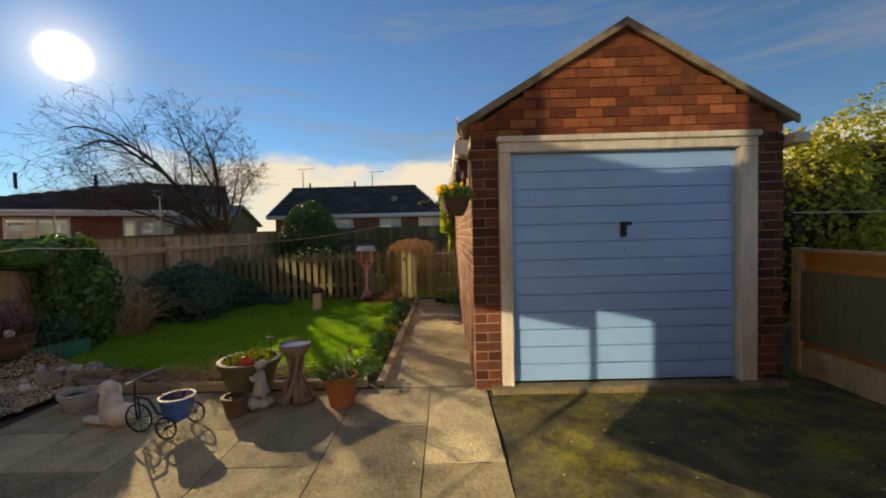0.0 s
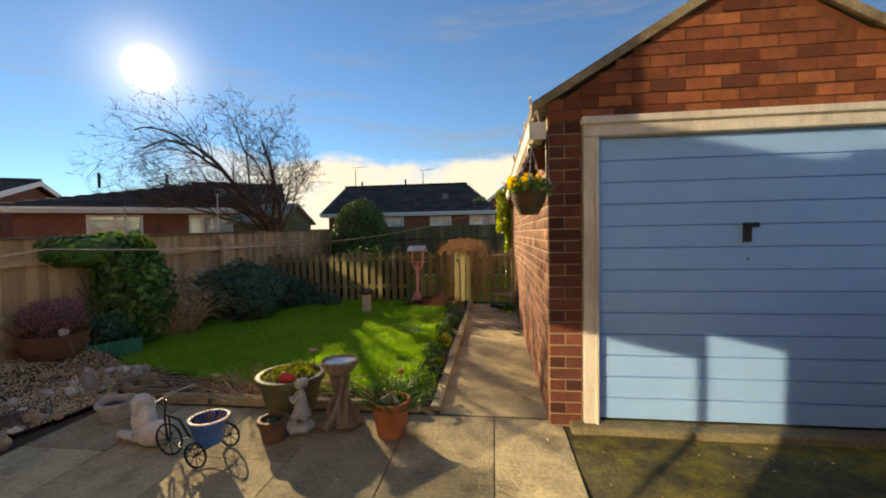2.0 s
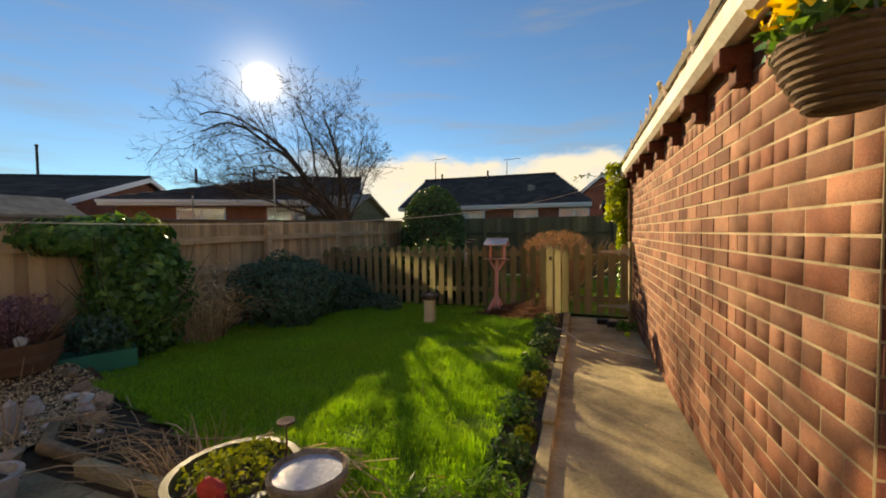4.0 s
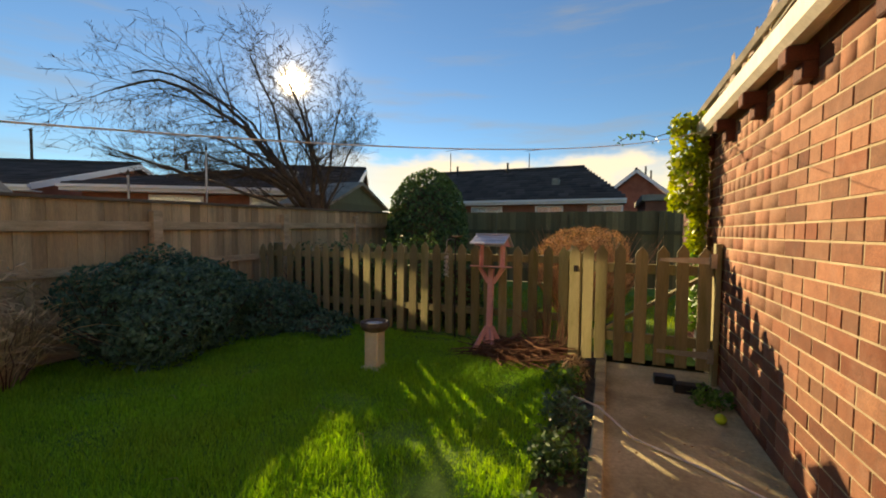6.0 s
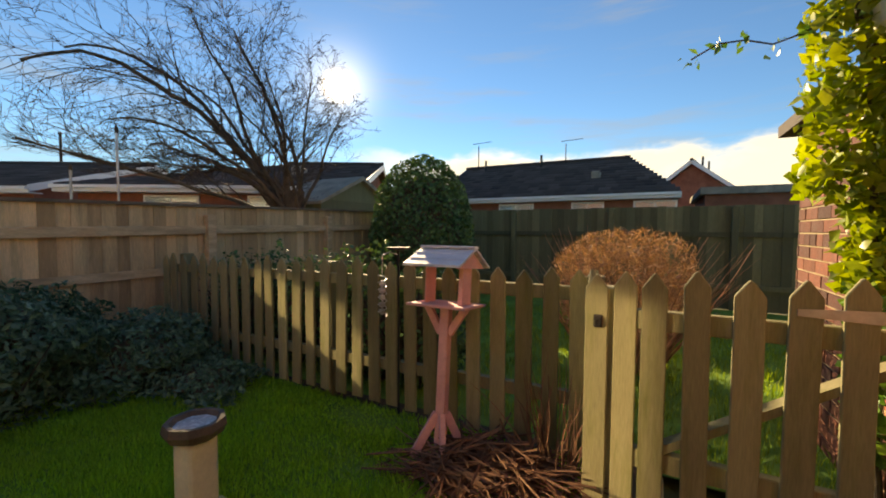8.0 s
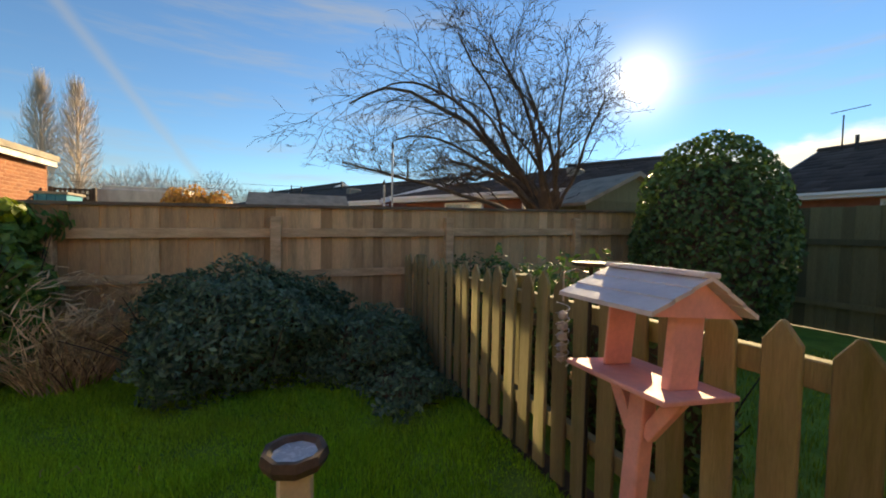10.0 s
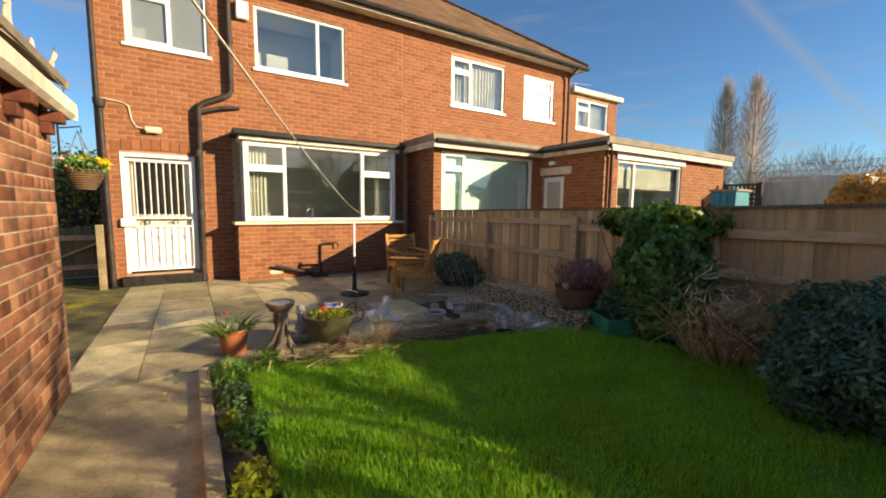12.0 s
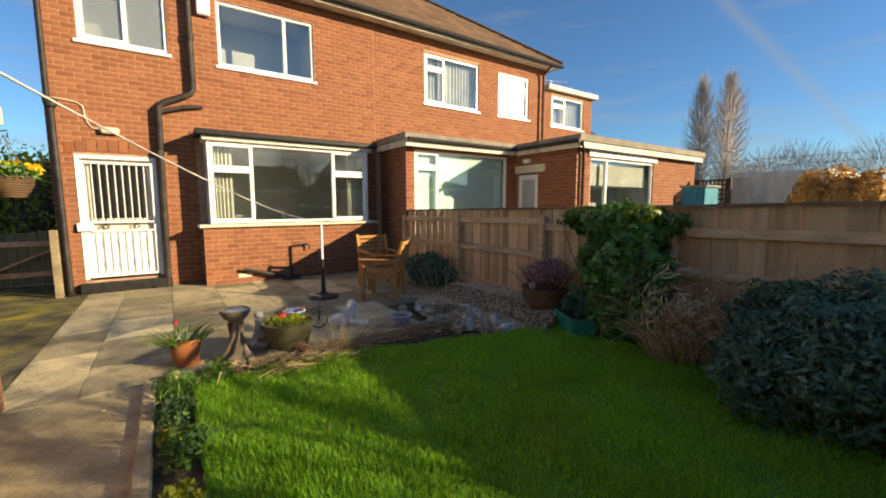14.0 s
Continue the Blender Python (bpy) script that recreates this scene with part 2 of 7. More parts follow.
# ---- materials ----
def mat(name, c1, c2, rough=0.8, scale=3.0, fine=60.0, bump=0.25, metal=0.0, per="", vary=0.25, c3=None, dirt=0.35, stretch=(1, 1, 1), spec=0.3, trans=0.0, dist=0.004, hue=0.0):
    """A surface with broad blotches between c1 and c2, stains towards c3, fine grain and relief; per: vary piece by piece."""
    m = bpy.data.materials.new(name)
    m.use_nodes = True
    nt = m.node_tree
    N, L = nt.nodes.new, nt.links.new
    b = nt.nodes["Principled BSDF"]
    geo = N("ShaderNodeNewGeometry")
    mp = N("ShaderNodeMapping")
    mp.inputs["Scale"].default_value = stretch
    L(geo.outputs["Position"], mp.inputs[0])

    def nz(s, detail=5, ro=0.6):
        n = N("ShaderNodeTexNoise")
        n.inputs["Scale"].default_value, n.inputs["Detail"].default_value, n.inputs["Roughness"].default_value = s, detail, ro
        L(mp.outputs[0], n.inputs[0])
        return n.outputs[0]

    def rng(src, a, bb, c=0.0, dd=1.0):
        r = N("ShaderNodeMapRange")
        r.inputs[1].default_value, r.inputs[2].default_value, r.inputs[3].default_value, r.inputs[4].default_value = a, bb, c, dd
        L(src, r.inputs[0])
        return r.outputs[0]

    def mix(f, a, bb, blend="MIX"):
        x = N("ShaderNodeMix")
        x.data_type, x.blend_type = "RGBA", blend
        for s, v in ((0, f), (6, a), (7, bb)):
            if isinstance(v, (int, float)):
                x.inputs[s].default_value = v
            elif isinstance(v, tuple):
                x.inputs[s].default_value = (*v, 1)
            else:
                L(v, x.inputs[s])
        return x.outputs[2]
    broad, grain = nz(scale), nz(fine, 4, 0.65)
    fac = rng(broad, 0.32, 0.68)
    if per == "object":
        fac = N("ShaderNodeObjectInfo").outputs["Random"]
    elif per == "island":
        fac = geo.outputs["Random Per Island"]
    col = mix(fac, c1, c2)
    if c3 is not None:
        col = mix(rng(nz(scale * 0.45, 6, 0.7), 0.5, 0.72, 0, dirt), col, c3)
    if per:
        v2 = N("ShaderNodeMath")
        v2.operation = "FRACT"
        mm = N("ShaderNodeMath")
        mm.operation = "MULTIPLY"
        L(fac, mm.inputs[0])
        mm.inputs[1].default_value = 17.31
        L(mm.outputs[0], v2.inputs[0])
        col = mix(1.0, col, rng(v2.outputs[0], 0, 1, 1 - vary, 1 + vary), "MULTIPLY")
    col = mix(1.0, col, rng(grain, 0.25, 0.75, 1 - vary, 1 + vary), "MULTIPLY")
    col = mix(0.5, col, rng(broad, 0.3, 0.7, 1 - vary, 1 + vary), "MULTIPLY")
    L(col, b.inputs["Base Color"])
    L(rng(grain, 0.3, 0.7, max(rough - 0.12, 0.02), min(rough + 0.1, 1)), b.inputs["Roughness"])
    b.inputs["Metallic"].default_value = metal
    b.inputs["Specular IOR Level"].default_value = spec
    if bump:
        bp = N("ShaderNodeBump")
        bp.inputs["Strength"].default_value, bp.inputs["Distance"].default_value = bump, dist
        L(grain, bp.inputs["Height"])
        L(bp.outputs[0], b.inputs["Normal"])
    if trans:
        tr = N("ShaderNodeBsdfTranslucent")
        L(mix(1.0, col, (1.6, 1.5, 0.7), "MULTIPLY"), tr.inputs[0])
        ms = N("ShaderNodeMixShader")
        ms.inputs[0].default_value = trans
        L(b.outputs[0], ms.inputs[1]); L(tr.outputs[0], ms.inputs[2])
        L(ms.outputs[0], nt.nodes["Material Output"].inputs[0])
    return m


def glass_mat(name, tint=(0.9, 0.95, 0.95), rough=0.0, milk=0.0):
    m = bpy.data.materials.new(name)
    m.use_nodes = True
    nt = m.node_tree
    N, L = nt.nodes.new, nt.links.new
    nt.nodes.remove(nt.nodes["Principled BSDF"])
    lw = N("ShaderNodeLayerWeight")
    lw.inputs[0].default_value = 0.5
    pw = N("ShaderNodeMath")
    pw.operation = "POWER"
    pw.inputs[1].default_value = 4.0
    L(lw.outputs["Facing"], pw.inputs[0])
    fr = N("ShaderNodeMath")
    fr.operation, fr.use_clamp = "MULTIPLY_ADD", True
    fr.inputs[1].default_value, fr.inputs[2].default_value = 0.85, 0.14
    L(pw.outputs[0], fr.inputs[0])
    tr = N("ShaderNodeBsdfTransparent")
    tr.inputs[0].default_value = (*tint, 1)
    base = tr.outputs[0]
    if milk:
        di = N("ShaderNodeBsdfTranslucent")
        di.inputs[0].default_value = (0.8, 0.85, 0.85, 1)
        d2 = N("ShaderNodeBsdfDiffuse")
        d2.inputs[0].default_value = (0.75, 0.8, 0.8, 1)
        mm = N("ShaderNodeMixShader"); mm.inputs[0].default_value = milk
        ad = N("ShaderNodeMixShader"); ad.inputs[0].default_value = 0.6
        L(di.outputs[0], ad.inputs[1]); L(d2.outputs[0], ad.inputs[2])
        L(tr.outputs[0], mm.inputs[1]); L(ad.outputs[0], mm.inputs[2])
        base = mm.outputs[0]
    gl = N("ShaderNodeBsdfGlossy")
    gl.inputs["Roughness"].default_value = rough
    ms = N("ShaderNodeMixShader")
    L(fr.outputs[0], ms.inputs[0]); L(base, ms.inputs[1]); L(gl.outputs[0], ms.inputs[2])
    L(ms.outputs[0], nt.nodes["Material Output"].inputs[0])
    return m


# Front brick is coloured darker than side brick to hold its shade.
M_BRICK_G = mat("garage_brick_shaded", (0.080, 0.027, 0.022), (0.185, 0.060, 0.036), 0.88, 14, 140, 0.5, per="object", vary=0.38, c3=(0.10, 0.06, 0.05), dirt=0.7)
M_BRICK_GS = mat("garage_brick_shaded_joined", (0.080, 0.027, 0.022), (0.185, 0.060, 0.036), 0.88, 14, 140, 0.5, per="island", vary=0.38, c3=(0.10, 0.06, 0.05), dirt=0.7)
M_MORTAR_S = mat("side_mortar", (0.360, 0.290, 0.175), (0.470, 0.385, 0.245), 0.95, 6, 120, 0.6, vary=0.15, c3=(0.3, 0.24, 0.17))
# Same brick in a paler colour that includes the sun on the side wall.
M_BRICK_S = mat("side_brick_sunlit", (0.168, 0.054, 0.028), (0.300, 0.142, 0.082), 0.88, 14, 140, 0.6, per="object", vary=0.34, c3=(0.24, 0.15, 0.11), dirt=0.4)
M_BRICK_SS = mat("side_brick_sunlit_joined", (0.168, 0.054, 0.028), (0.300, 0.142, 0.082), 0.88, 14, 140, 0.6, per="island", vary=0.34, c3=(0.24, 0.15, 0.11), dirt=0.4)
M_BRICK_H = mat("house_brick", (0.212, 0.078, 0.037), (0.276, 0.112, 0.053), 0.9, 1.2, 90, 0.5, per="object", vary=0.09, c3=(0.26, 0.09, 0.05), dirt=0.4)
M_BRICK_HS = mat("house_brick_joined", (0.212, 0.078, 0.037), (0.276, 0.112, 0.053), 0.9, 1.2, 90, 0.5, per="island", vary=0.09, c3=(0.26, 0.09, 0.05), dirt=0.4)
M_GABLE = mat("gable_brick", (0.150, 0.044, 0.022), (0.330, 0.112, 0.044), 0.88, 14, 140, 0.6, per="object", vary=0.34, c3=(0.085, 0.045, 0.035), dirt=0.7)
M_GABLE_S = mat("gable_brick_joined", (0.150, 0.044, 0.022), (0.330, 0.112, 0.044), 0.88, 14, 140, 0.6, per="island", vary=0.34, c3=(0.085, 0.045, 0.035), dirt=0.7)
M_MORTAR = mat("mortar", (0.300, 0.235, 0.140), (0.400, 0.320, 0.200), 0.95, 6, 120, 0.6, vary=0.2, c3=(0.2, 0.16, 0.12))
M_MORTAR_H = mat("house_mortar", (0.370, 0.225, 0.140), (0.450, 0.285, 0.185), 0.95, 6, 120, 0.6, vary=0.2)
M_CONC = mat("path_concrete", (0.390, 0.325, 0.175), (0.570, 0.480, 0.275), 0.92, 2.8, 42, 1.0, vary=0.24, c3=(0.12, 0.10, 0.06), dirt=0.8)
M_SLAB = mat("concrete_slab", (0.330, 0.275, 0.155), (0.500, 0.425, 0.255), 0.92, 4.2, 40, 1.0, per="object", vary=0.34, c3=(0.12, 0.095, 0.06), dirt=0.95, dist=0.008)
M_DRIVE = mat("mossy_concrete", (0.06, 0.054, 0.036), (0.16, 0.14, 0.05), 0.95, 3.2, 38, 1.0, vary=0.4, c3=(0.32, 0.27, 0.012), dirt=1.0, dist=0.01)
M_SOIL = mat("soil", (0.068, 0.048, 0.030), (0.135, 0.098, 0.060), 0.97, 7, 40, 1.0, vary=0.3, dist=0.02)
M_EARTH = mat("ground_earth", (0.07, 0.09, 0.03), (0.11, 0.10, 0.055), 0.97, 0.6, 12, 0.6, vary=0.25, dist=0.02)
M_TURF = mat("turf", (0.125, 0.250, 0.036), (0.200, 0.340, 0.050), 0.95, 3, 60, 0.8, vary=0.3, dist=0.02)
M_GRASS = mat("grass_blades", (0.170, 0.380, 0.044), (0.330, 0.560, 0.062), 0.6, 1.4, 30, 0, per="island", vary=0.2, c3=(0.36, 0.44, 0.08), dirt=0.5, trans=0.5)
M_GRASS2 = mat("grass_blades_back", (0.12, 0.22, 0.025), (0.28, 0.36, 0.04), 0.6, 1.4, 30, 0, per="island", vary=0.3, trans=0.4)
M_GRAVEL = mat("gravel", (0.48, 0.37, 0.21), (0.82, 0.68, 0.44), 0.9, 10, 60, 0.3, per="island", vary=0.35)
M_STONE = mat("rockery_stone", (0.30, 0.23, 0.15), (0.50, 0.40, 0.28), 0.9, 6, 50, 0.7, vary=0.25, dist=0.01)
M_WOOD_F = mat("fence_board", (0.500, 0.325, 0.170), (0.715, 0.500, 0.280), 0.85, 2.5, 28, 0.5, per="object", vary=0.2, c3=(0.17, 0.14, 0.09), dirt=0.6, stretch=(6, 6, 0.6))
M_WOOD_R = mat("fence_rail", (0.505, 0.337, 0.187), (0.654, 0.467, 0.281), 0.85, 2.5, 28, 0.5, vary=0.2, c3=(0.16, 0.14, 0.09), dirt=0.6, stretch=(6, 1, 6))
M_WOOD_DK = mat("dark_fence_wood", (0.100, 0.108, 0.064), (0.180, 0.180, 0.100), 0.9, 2.5, 28, 0.5, per="object", vary=0.25, stretch=(6, 6, 0.6))
M_PICKET = mat("mossy_picket", (0.200, 0.172, 0.088), (0.315, 0.275, 0.145), 0.85, 3, 26, 0.5, per="object", vary=0.2, c3=(0.13, 0.14, 0.03), dirt=0.75, stretch=(7, 7, 0.7))
M_CAP = mat("fence_capping", (0.13, 0.10, 0.07), (0.2, 0.155, 0.11), 0.85, 3, 30, 0.4, vary=0.2)
M_WHITE = mat("white_upvc", (0.80, 0.80, 0.78), (0.84, 0.83, 0.80), 0.35, 2, 40, 0.03, vary=0.03, spec=0.5)
M_WHITEP = mat("old_white_paint", (0.62, 0.57, 0.47), (0.74, 0.69, 0.58), 0.7, 5, 60, 0.5, vary=0.12, c3=(0.35, 0.29, 0.2), dirt=0.7, stretch=(1, 1, 0.35))
M_CREAM = mat("cream_paint", (0.62, 0.55, 0.40), (0.70, 0.63, 0.48), 0.7, 4, 50, 0.2, vary=0.1, c3=(0.4, 0.34, 0.25))
M_BLUE = mat("blue_door_paint", (0.265, 0.50, 0.84), (0.30, 0.54, 0.87), 0.42, 1.2, 50, 0.06, vary=0.04, c3=(0.26, 0.44, 0.70), dirt=0.4, spec=0.5)
M_BLACK = mat("black_plastic", (0.012, 0.012, 0.012), (0.03, 0.028, 0.026), 0.5, 8, 60, 0.1, vary=0.2)
M_PIPE = mat("black_pipe", (0.018, 0.014, 0.012), (0.05, 0.04, 0.034), 0.6, 5, 60, 0.2, vary=0.3)
M_ROOF = mat("brown_roof_tile", (0.11, 0.066, 0.042), (0.17, 0.10, 0.062), 0.9, 3, 40, 0.4, per="island", vary=0.2, c3=(0.14, 0.12, 0.06))
M_ROOFDK = mat("dark_roof_tile", (0.060, 0.048, 0.044), (0.100, 0.080, 0.072), 0.85, 1.5, 30, 0.3, per="island", vary=0.2)
M_FELT = mat("grey_roof_felt", (0.22, 0.195, 0.155), (0.32, 0.28, 0.22), 0.95, 3, 50, 0.4, vary=0.2)
M_VERGE = mat("verge_board", (0.20, 0.155, 0.09), (0.30, 0.24, 0.15), 0.9, 5, 40, 0.4, vary=0.25, c3=(0.12, 0.12, 0.05))
M_GLASS = glass_mat("window_glass")
M_OBSC = glass_mat("obscured_glass", rough=0.15, milk=0.75)
M_FROST = glass_mat("frosted_glass", (0.6, 0.66, 0.66), rough=0.22, milk=0.22)
M_ROOM = mat("room_wall", (0.42, 0.42, 0.39), (0.5, 0.5, 0.46), 0.9, 1, 20, 0, vary=0.1)
M_CURT = mat("curtain", (0.46, 0.45, 0.38), (0.58, 0.56, 0.48), 0.9, 3, 60, 0.1, vary=0.1)
M_TEAL = mat("pale_teal_blind", (0.58, 0.78, 0.72), (0.64, 0.82, 0.76), 0.8, 2, 40, 0.05, vary=0.06)
M_PINK = mat("pink_paint", (0.68, 0.34, 0.32), (0.77, 0.41, 0.385), 0.7, 5, 50, 0.3, vary=0.1, c3=(0.5, 0.25, 0.2))
M_SILVER = mat("pale_roof_paint", (0.55, 0.56, 0.60), (0.68, 0.68, 0.70), 0.45, 5, 50, 0.2, vary=0.1)
M_TERRA = mat("terracotta", (0.42, 0.14, 0.055), (0.52, 0.19, 0.08), 0.85, 6, 60, 0.3, vary=0.12, c3=(0.4, 0.22, 0.13))
M_OLIVE = mat("olive_glaze", (0.10, 0.095, 0.045), (0.16, 0.15, 0.075), 0.5, 4, 50, 0.2, vary=0.15)
M_BROWNPOT = mat("brown_pot", (0.14, 0.075, 0.045), (0.20, 0.11, 0.065), 0.7, 5, 50, 0.3, vary=0.15)
M_BLUEPOT = mat("blue_glaze", (0.03, 0.12, 0.42), (0.05, 0.18, 0.52), 0.2, 5, 40, 0.05, vary=0.15, spec=0.6)
M_STATUE = mat("weathered_cast_stone", (0.36, 0.34, 0.31), (0.54, 0.52, 0.48), 0.9, 9, 70, 0.7, vary=0.2, c3=(0.2, 0.19, 0.14))
M_DOG = mat("pale_cast_stone", (0.600, 0.570, 0.510), (0.740, 0.710, 0.650), 0.9, 9, 70, 0.5, vary=0.15)
M_BATH = mat("cast_stone_bath", (0.22, 0.17, 0.12), (0.34, 0.27, 0.19), 0.9, 9, 60, 0.9, vary=0.25, dist=0.012)
M_ICE = mat("ice", (0.40, 0.41, 0.44), (0.52, 0.53, 0.55), 0.25, 8, 50, 0.2, vary=0.12, spec=0.5)
M_TEAK = mat("golden_teak", (0.42, 0.185, 0.05), (0.55, 0.26, 0.085), 0.55, 4, 30, 0.3, vary=0.15, stretch=(3, 3, 3))
M_BARK = mat("bark", (0.060, 0.046, 0.034), (0.115, 0.090, 0.066), 0.95, 6, 40, 0.8, vary=0.3, dist=0.01)
M_TWIG = mat("twigs", (0.045, 0.032, 0.025), (0.075, 0.055, 0.042), 0.9, 3, 20, 0, vary=0.2)
# Distance haze is put into the pale poplar and far twig colours.
M_POPLAR = mat("hazed_poplar_twigs", (0.50, 0.40, 0.31), (0.64, 0.53, 0.42), 0.95, 1, 10, 0, vary=0.2)
M_HAZE = mat("hazed_far_twigs", (0.36, 0.33, 0.33), (0.44, 0.40, 0.40), 0.95, 1, 10, 0, vary=0.2)
M_LEAF = mat("dark_leaf", (0.050, 0.110, 0.040), (0.105, 0.190, 0.065), 0.62, 6, 30, 0, per="island", vary=0.35, trans=0.12, spec=0.3)
M_LEAFY = mat("laurel_leaf", (0.270, 0.320, 0.035), (0.540, 0.500, 0.065), 0.42, 5, 30, 0, per="island", vary=0.3, trans=0.3, spec=0.5)
M_IVY = mat("ivy_leaf", (0.058, 0.165, 0.040), (0.150, 0.290, 0.060), 0.42, 6, 30, 0, per="island", vary=0.35, trans=0.25, spec=0.5)
M_IVYY = mat("golden_ivy_leaf", (0.16, 0.24, 0.02), (0.30, 0.34, 0.04), 0.45, 6, 30, 0, per="island", vary=0.3, trans=0.35)
M_SHRUB = mat("blue_green_leaf", (0.055, 0.125, 0.085), (0.120, 0.215, 0.135), 0.45, 6, 30, 0, per="island", vary=0.35, trans=0.15)
M_HEATHER = mat("purple_heather", (0.235, 0.125, 0.165), (0.390, 0.225, 0.265), 0.8, 8, 30, 0, per="island", vary=0.35, trans=0.2)
M_STRAW = mat("dry_grass", (0.36, 0.26, 0.15), (0.70, 0.55, 0.36), 0.8, 8, 30, 0, per="island", vary=0.3, trans=0.25)
M_RUSSET = mat("russet_dry_stems", (0.27, 0.140, 0.090), (0.46, 0.275, 0.190), 0.8, 8, 30, 0, per="island", vary=0.35, trans=0.2)
M_BROWNST = mat("brown_dead_stems", (0.14, 0.065, 0.035), (0.25, 0.13, 0.075), 0.85, 8, 30, 0, per="island", vary=0.35)
M_GREENPL = mat("green_shoots", (0.07, 0.18, 0.03), (0.15, 0.28, 0.05), 0.55, 8, 30, 0, per="island", vary=0.3, trans=0.35)
M_YELLOW = mat("yellow_petals", (0.75, 0.48, 0.02), (0.85, 0.62, 0.05), 0.6, 8, 30, 0, per="island", vary=0.15, trans=0.3)
M_LIME = mat("lime_moss", (0.25, 0.32, 0.03), (0.40, 0.42, 0.05), 0.8, 8, 40, 0.2, per="island", vary=0.25, trans=0.2)
M_RED = mat("red_paint", (0.50, 0.035, 0.03), (0.62, 0.07, 0.05), 0.6, 8, 30, 0.1, vary=0.15)
M_WICKER = mat("wicker", (0.14, 0.085, 0.045), (0.26, 0.17, 0.10), 0.85, 9, 60, 0.6, per="island", vary=0.3)
M_GREENBOX = mat("green_plastic", (0.02, 0.19, 0.12), (0.035, 0.24, 0.15), 0.5, 4, 30, 0.1, vary=0.15)
M_AQUA = mat("pale_aqua_plastic", (0.55, 0.72, 0.70), (0.62, 0.78, 0.76), 0.4, 3, 30, 0.05, vary=0.06)
M_STEEL = mat("galvanised_steel", (0.35, 0.36, 0.36), (0.5, 0.5, 0.5), 0.45, 8, 50, 0.1, metal=0.9, vary=0.15)
M_FLAG = mat("faded_cloth", (0.580, 0.440, 0.390), (0.700, 0.600, 0.540), 0.9, 8, 40, 0.2, vary=0.15, trans=0.35)
M_ROPE = mat("cord", (0.55, 0.52, 0.46), (0.68, 0.64, 0.58), 0.85, 20, 90, 0.2, vary=0.1)
M_BALL = mat("tennis_felt", (0.42, 0.60, 0.04), (0.5, 0.68, 0.06), 0.95, 10, 120, 0.5, vary=0.1)
# The orange of these boards includes warm low sunlight.
M_ORANGEF = mat("sunlit_orange_board", (0.42, 0.17, 0.045), (0.52, 0.23, 0.065), 0.8, 2, 26, 0.4, per="object", vary=0.12, stretch=(6, 1, 6))
M_FARBRICK = mat("far_brick", (0.24, 0.09, 0.055), (0.32, 0.13, 0.08), 0.9, 2, 20, 0.1, vary=0.15)
M_BLUESHED = mat("blue_shed_paint", (0.03, 0.20, 0.28), (0.05, 0.26, 0.34), 0.7, 3, 30, 0.2, vary=0.15)
M_GOLDHEDGE = mat("golden_hedge", (0.40, 0.21, 0.05), (0.52, 0.30, 0.09), 0.8, 6, 30, 0, per="island", vary=0.3, trans=0.2)


# ---- brickwork ----
BL, BH, BJ = 0.228, 0.0835, 0.009


def brick_cells(u0, u1, z0, z1, holes=(), inside=None, bond="garden", joint=BJ):
    """Courses of bricks between u0..u1 and z0..z1, cut round holes (a, b, c, d) in u and z."""
    out = []
    rows = int(round((z1 - z0) / BH))
    for r in range(rows):
        za, zb = z0 + r * BH, min(z0 + (r + 1) * BH, z1)
        step = BL / 2 if (bond == "garden" and r % 4 == 2) else BL
        u = u0 - (BL / 2 if r % 2 else 0.0)
        while u < u1 - 0.01:
            a, b = max(u, u0), min(u + step, u1)
            u += step
            spans = [(a, b)]
            for h in holes:
                if zb > h[2] + 0.012 and za < h[3] - 0.012:
                    nxt = []
                    for p, q in spans:
                        if q <= h[0] or p >= h[1]:
                            nxt.append((p, q))
                        else:
                            if p < h[0]:
                                nxt.append((p, h[0]))
                            if q > h[1]:
                                nxt.append((h[1], q))
                    spans = nxt
            for p, q in spans:
                if q - p > 0.03 and (inside is None or inside((p + q) / 2, zb)):
                    out.append(((p + q) / 2, (za + zb) / 2, q - p - joint, zb - za - joint))
    return out


def brick_unit(material):
    b = 0.5
    mb = MB()
    c = 0.018
    vs = [(-b, 0, -b), (b, 0, -b), (b, 0, b), (-b, 0, b), (-b + c, 1, -b + c * 2), (b - c, 1, -b + c * 2), (b - c, 1, b - c * 2), (-b + c, 1, b - c * 2)]
    mb.add(vs, [(4, 5, 6, 7), (0, 1, 5, 4), (1, 2, 6, 5), (2, 3, 7, 6), (3, 0, 4, 7)])
    return put_mat(mb.mesh("brick"), material)


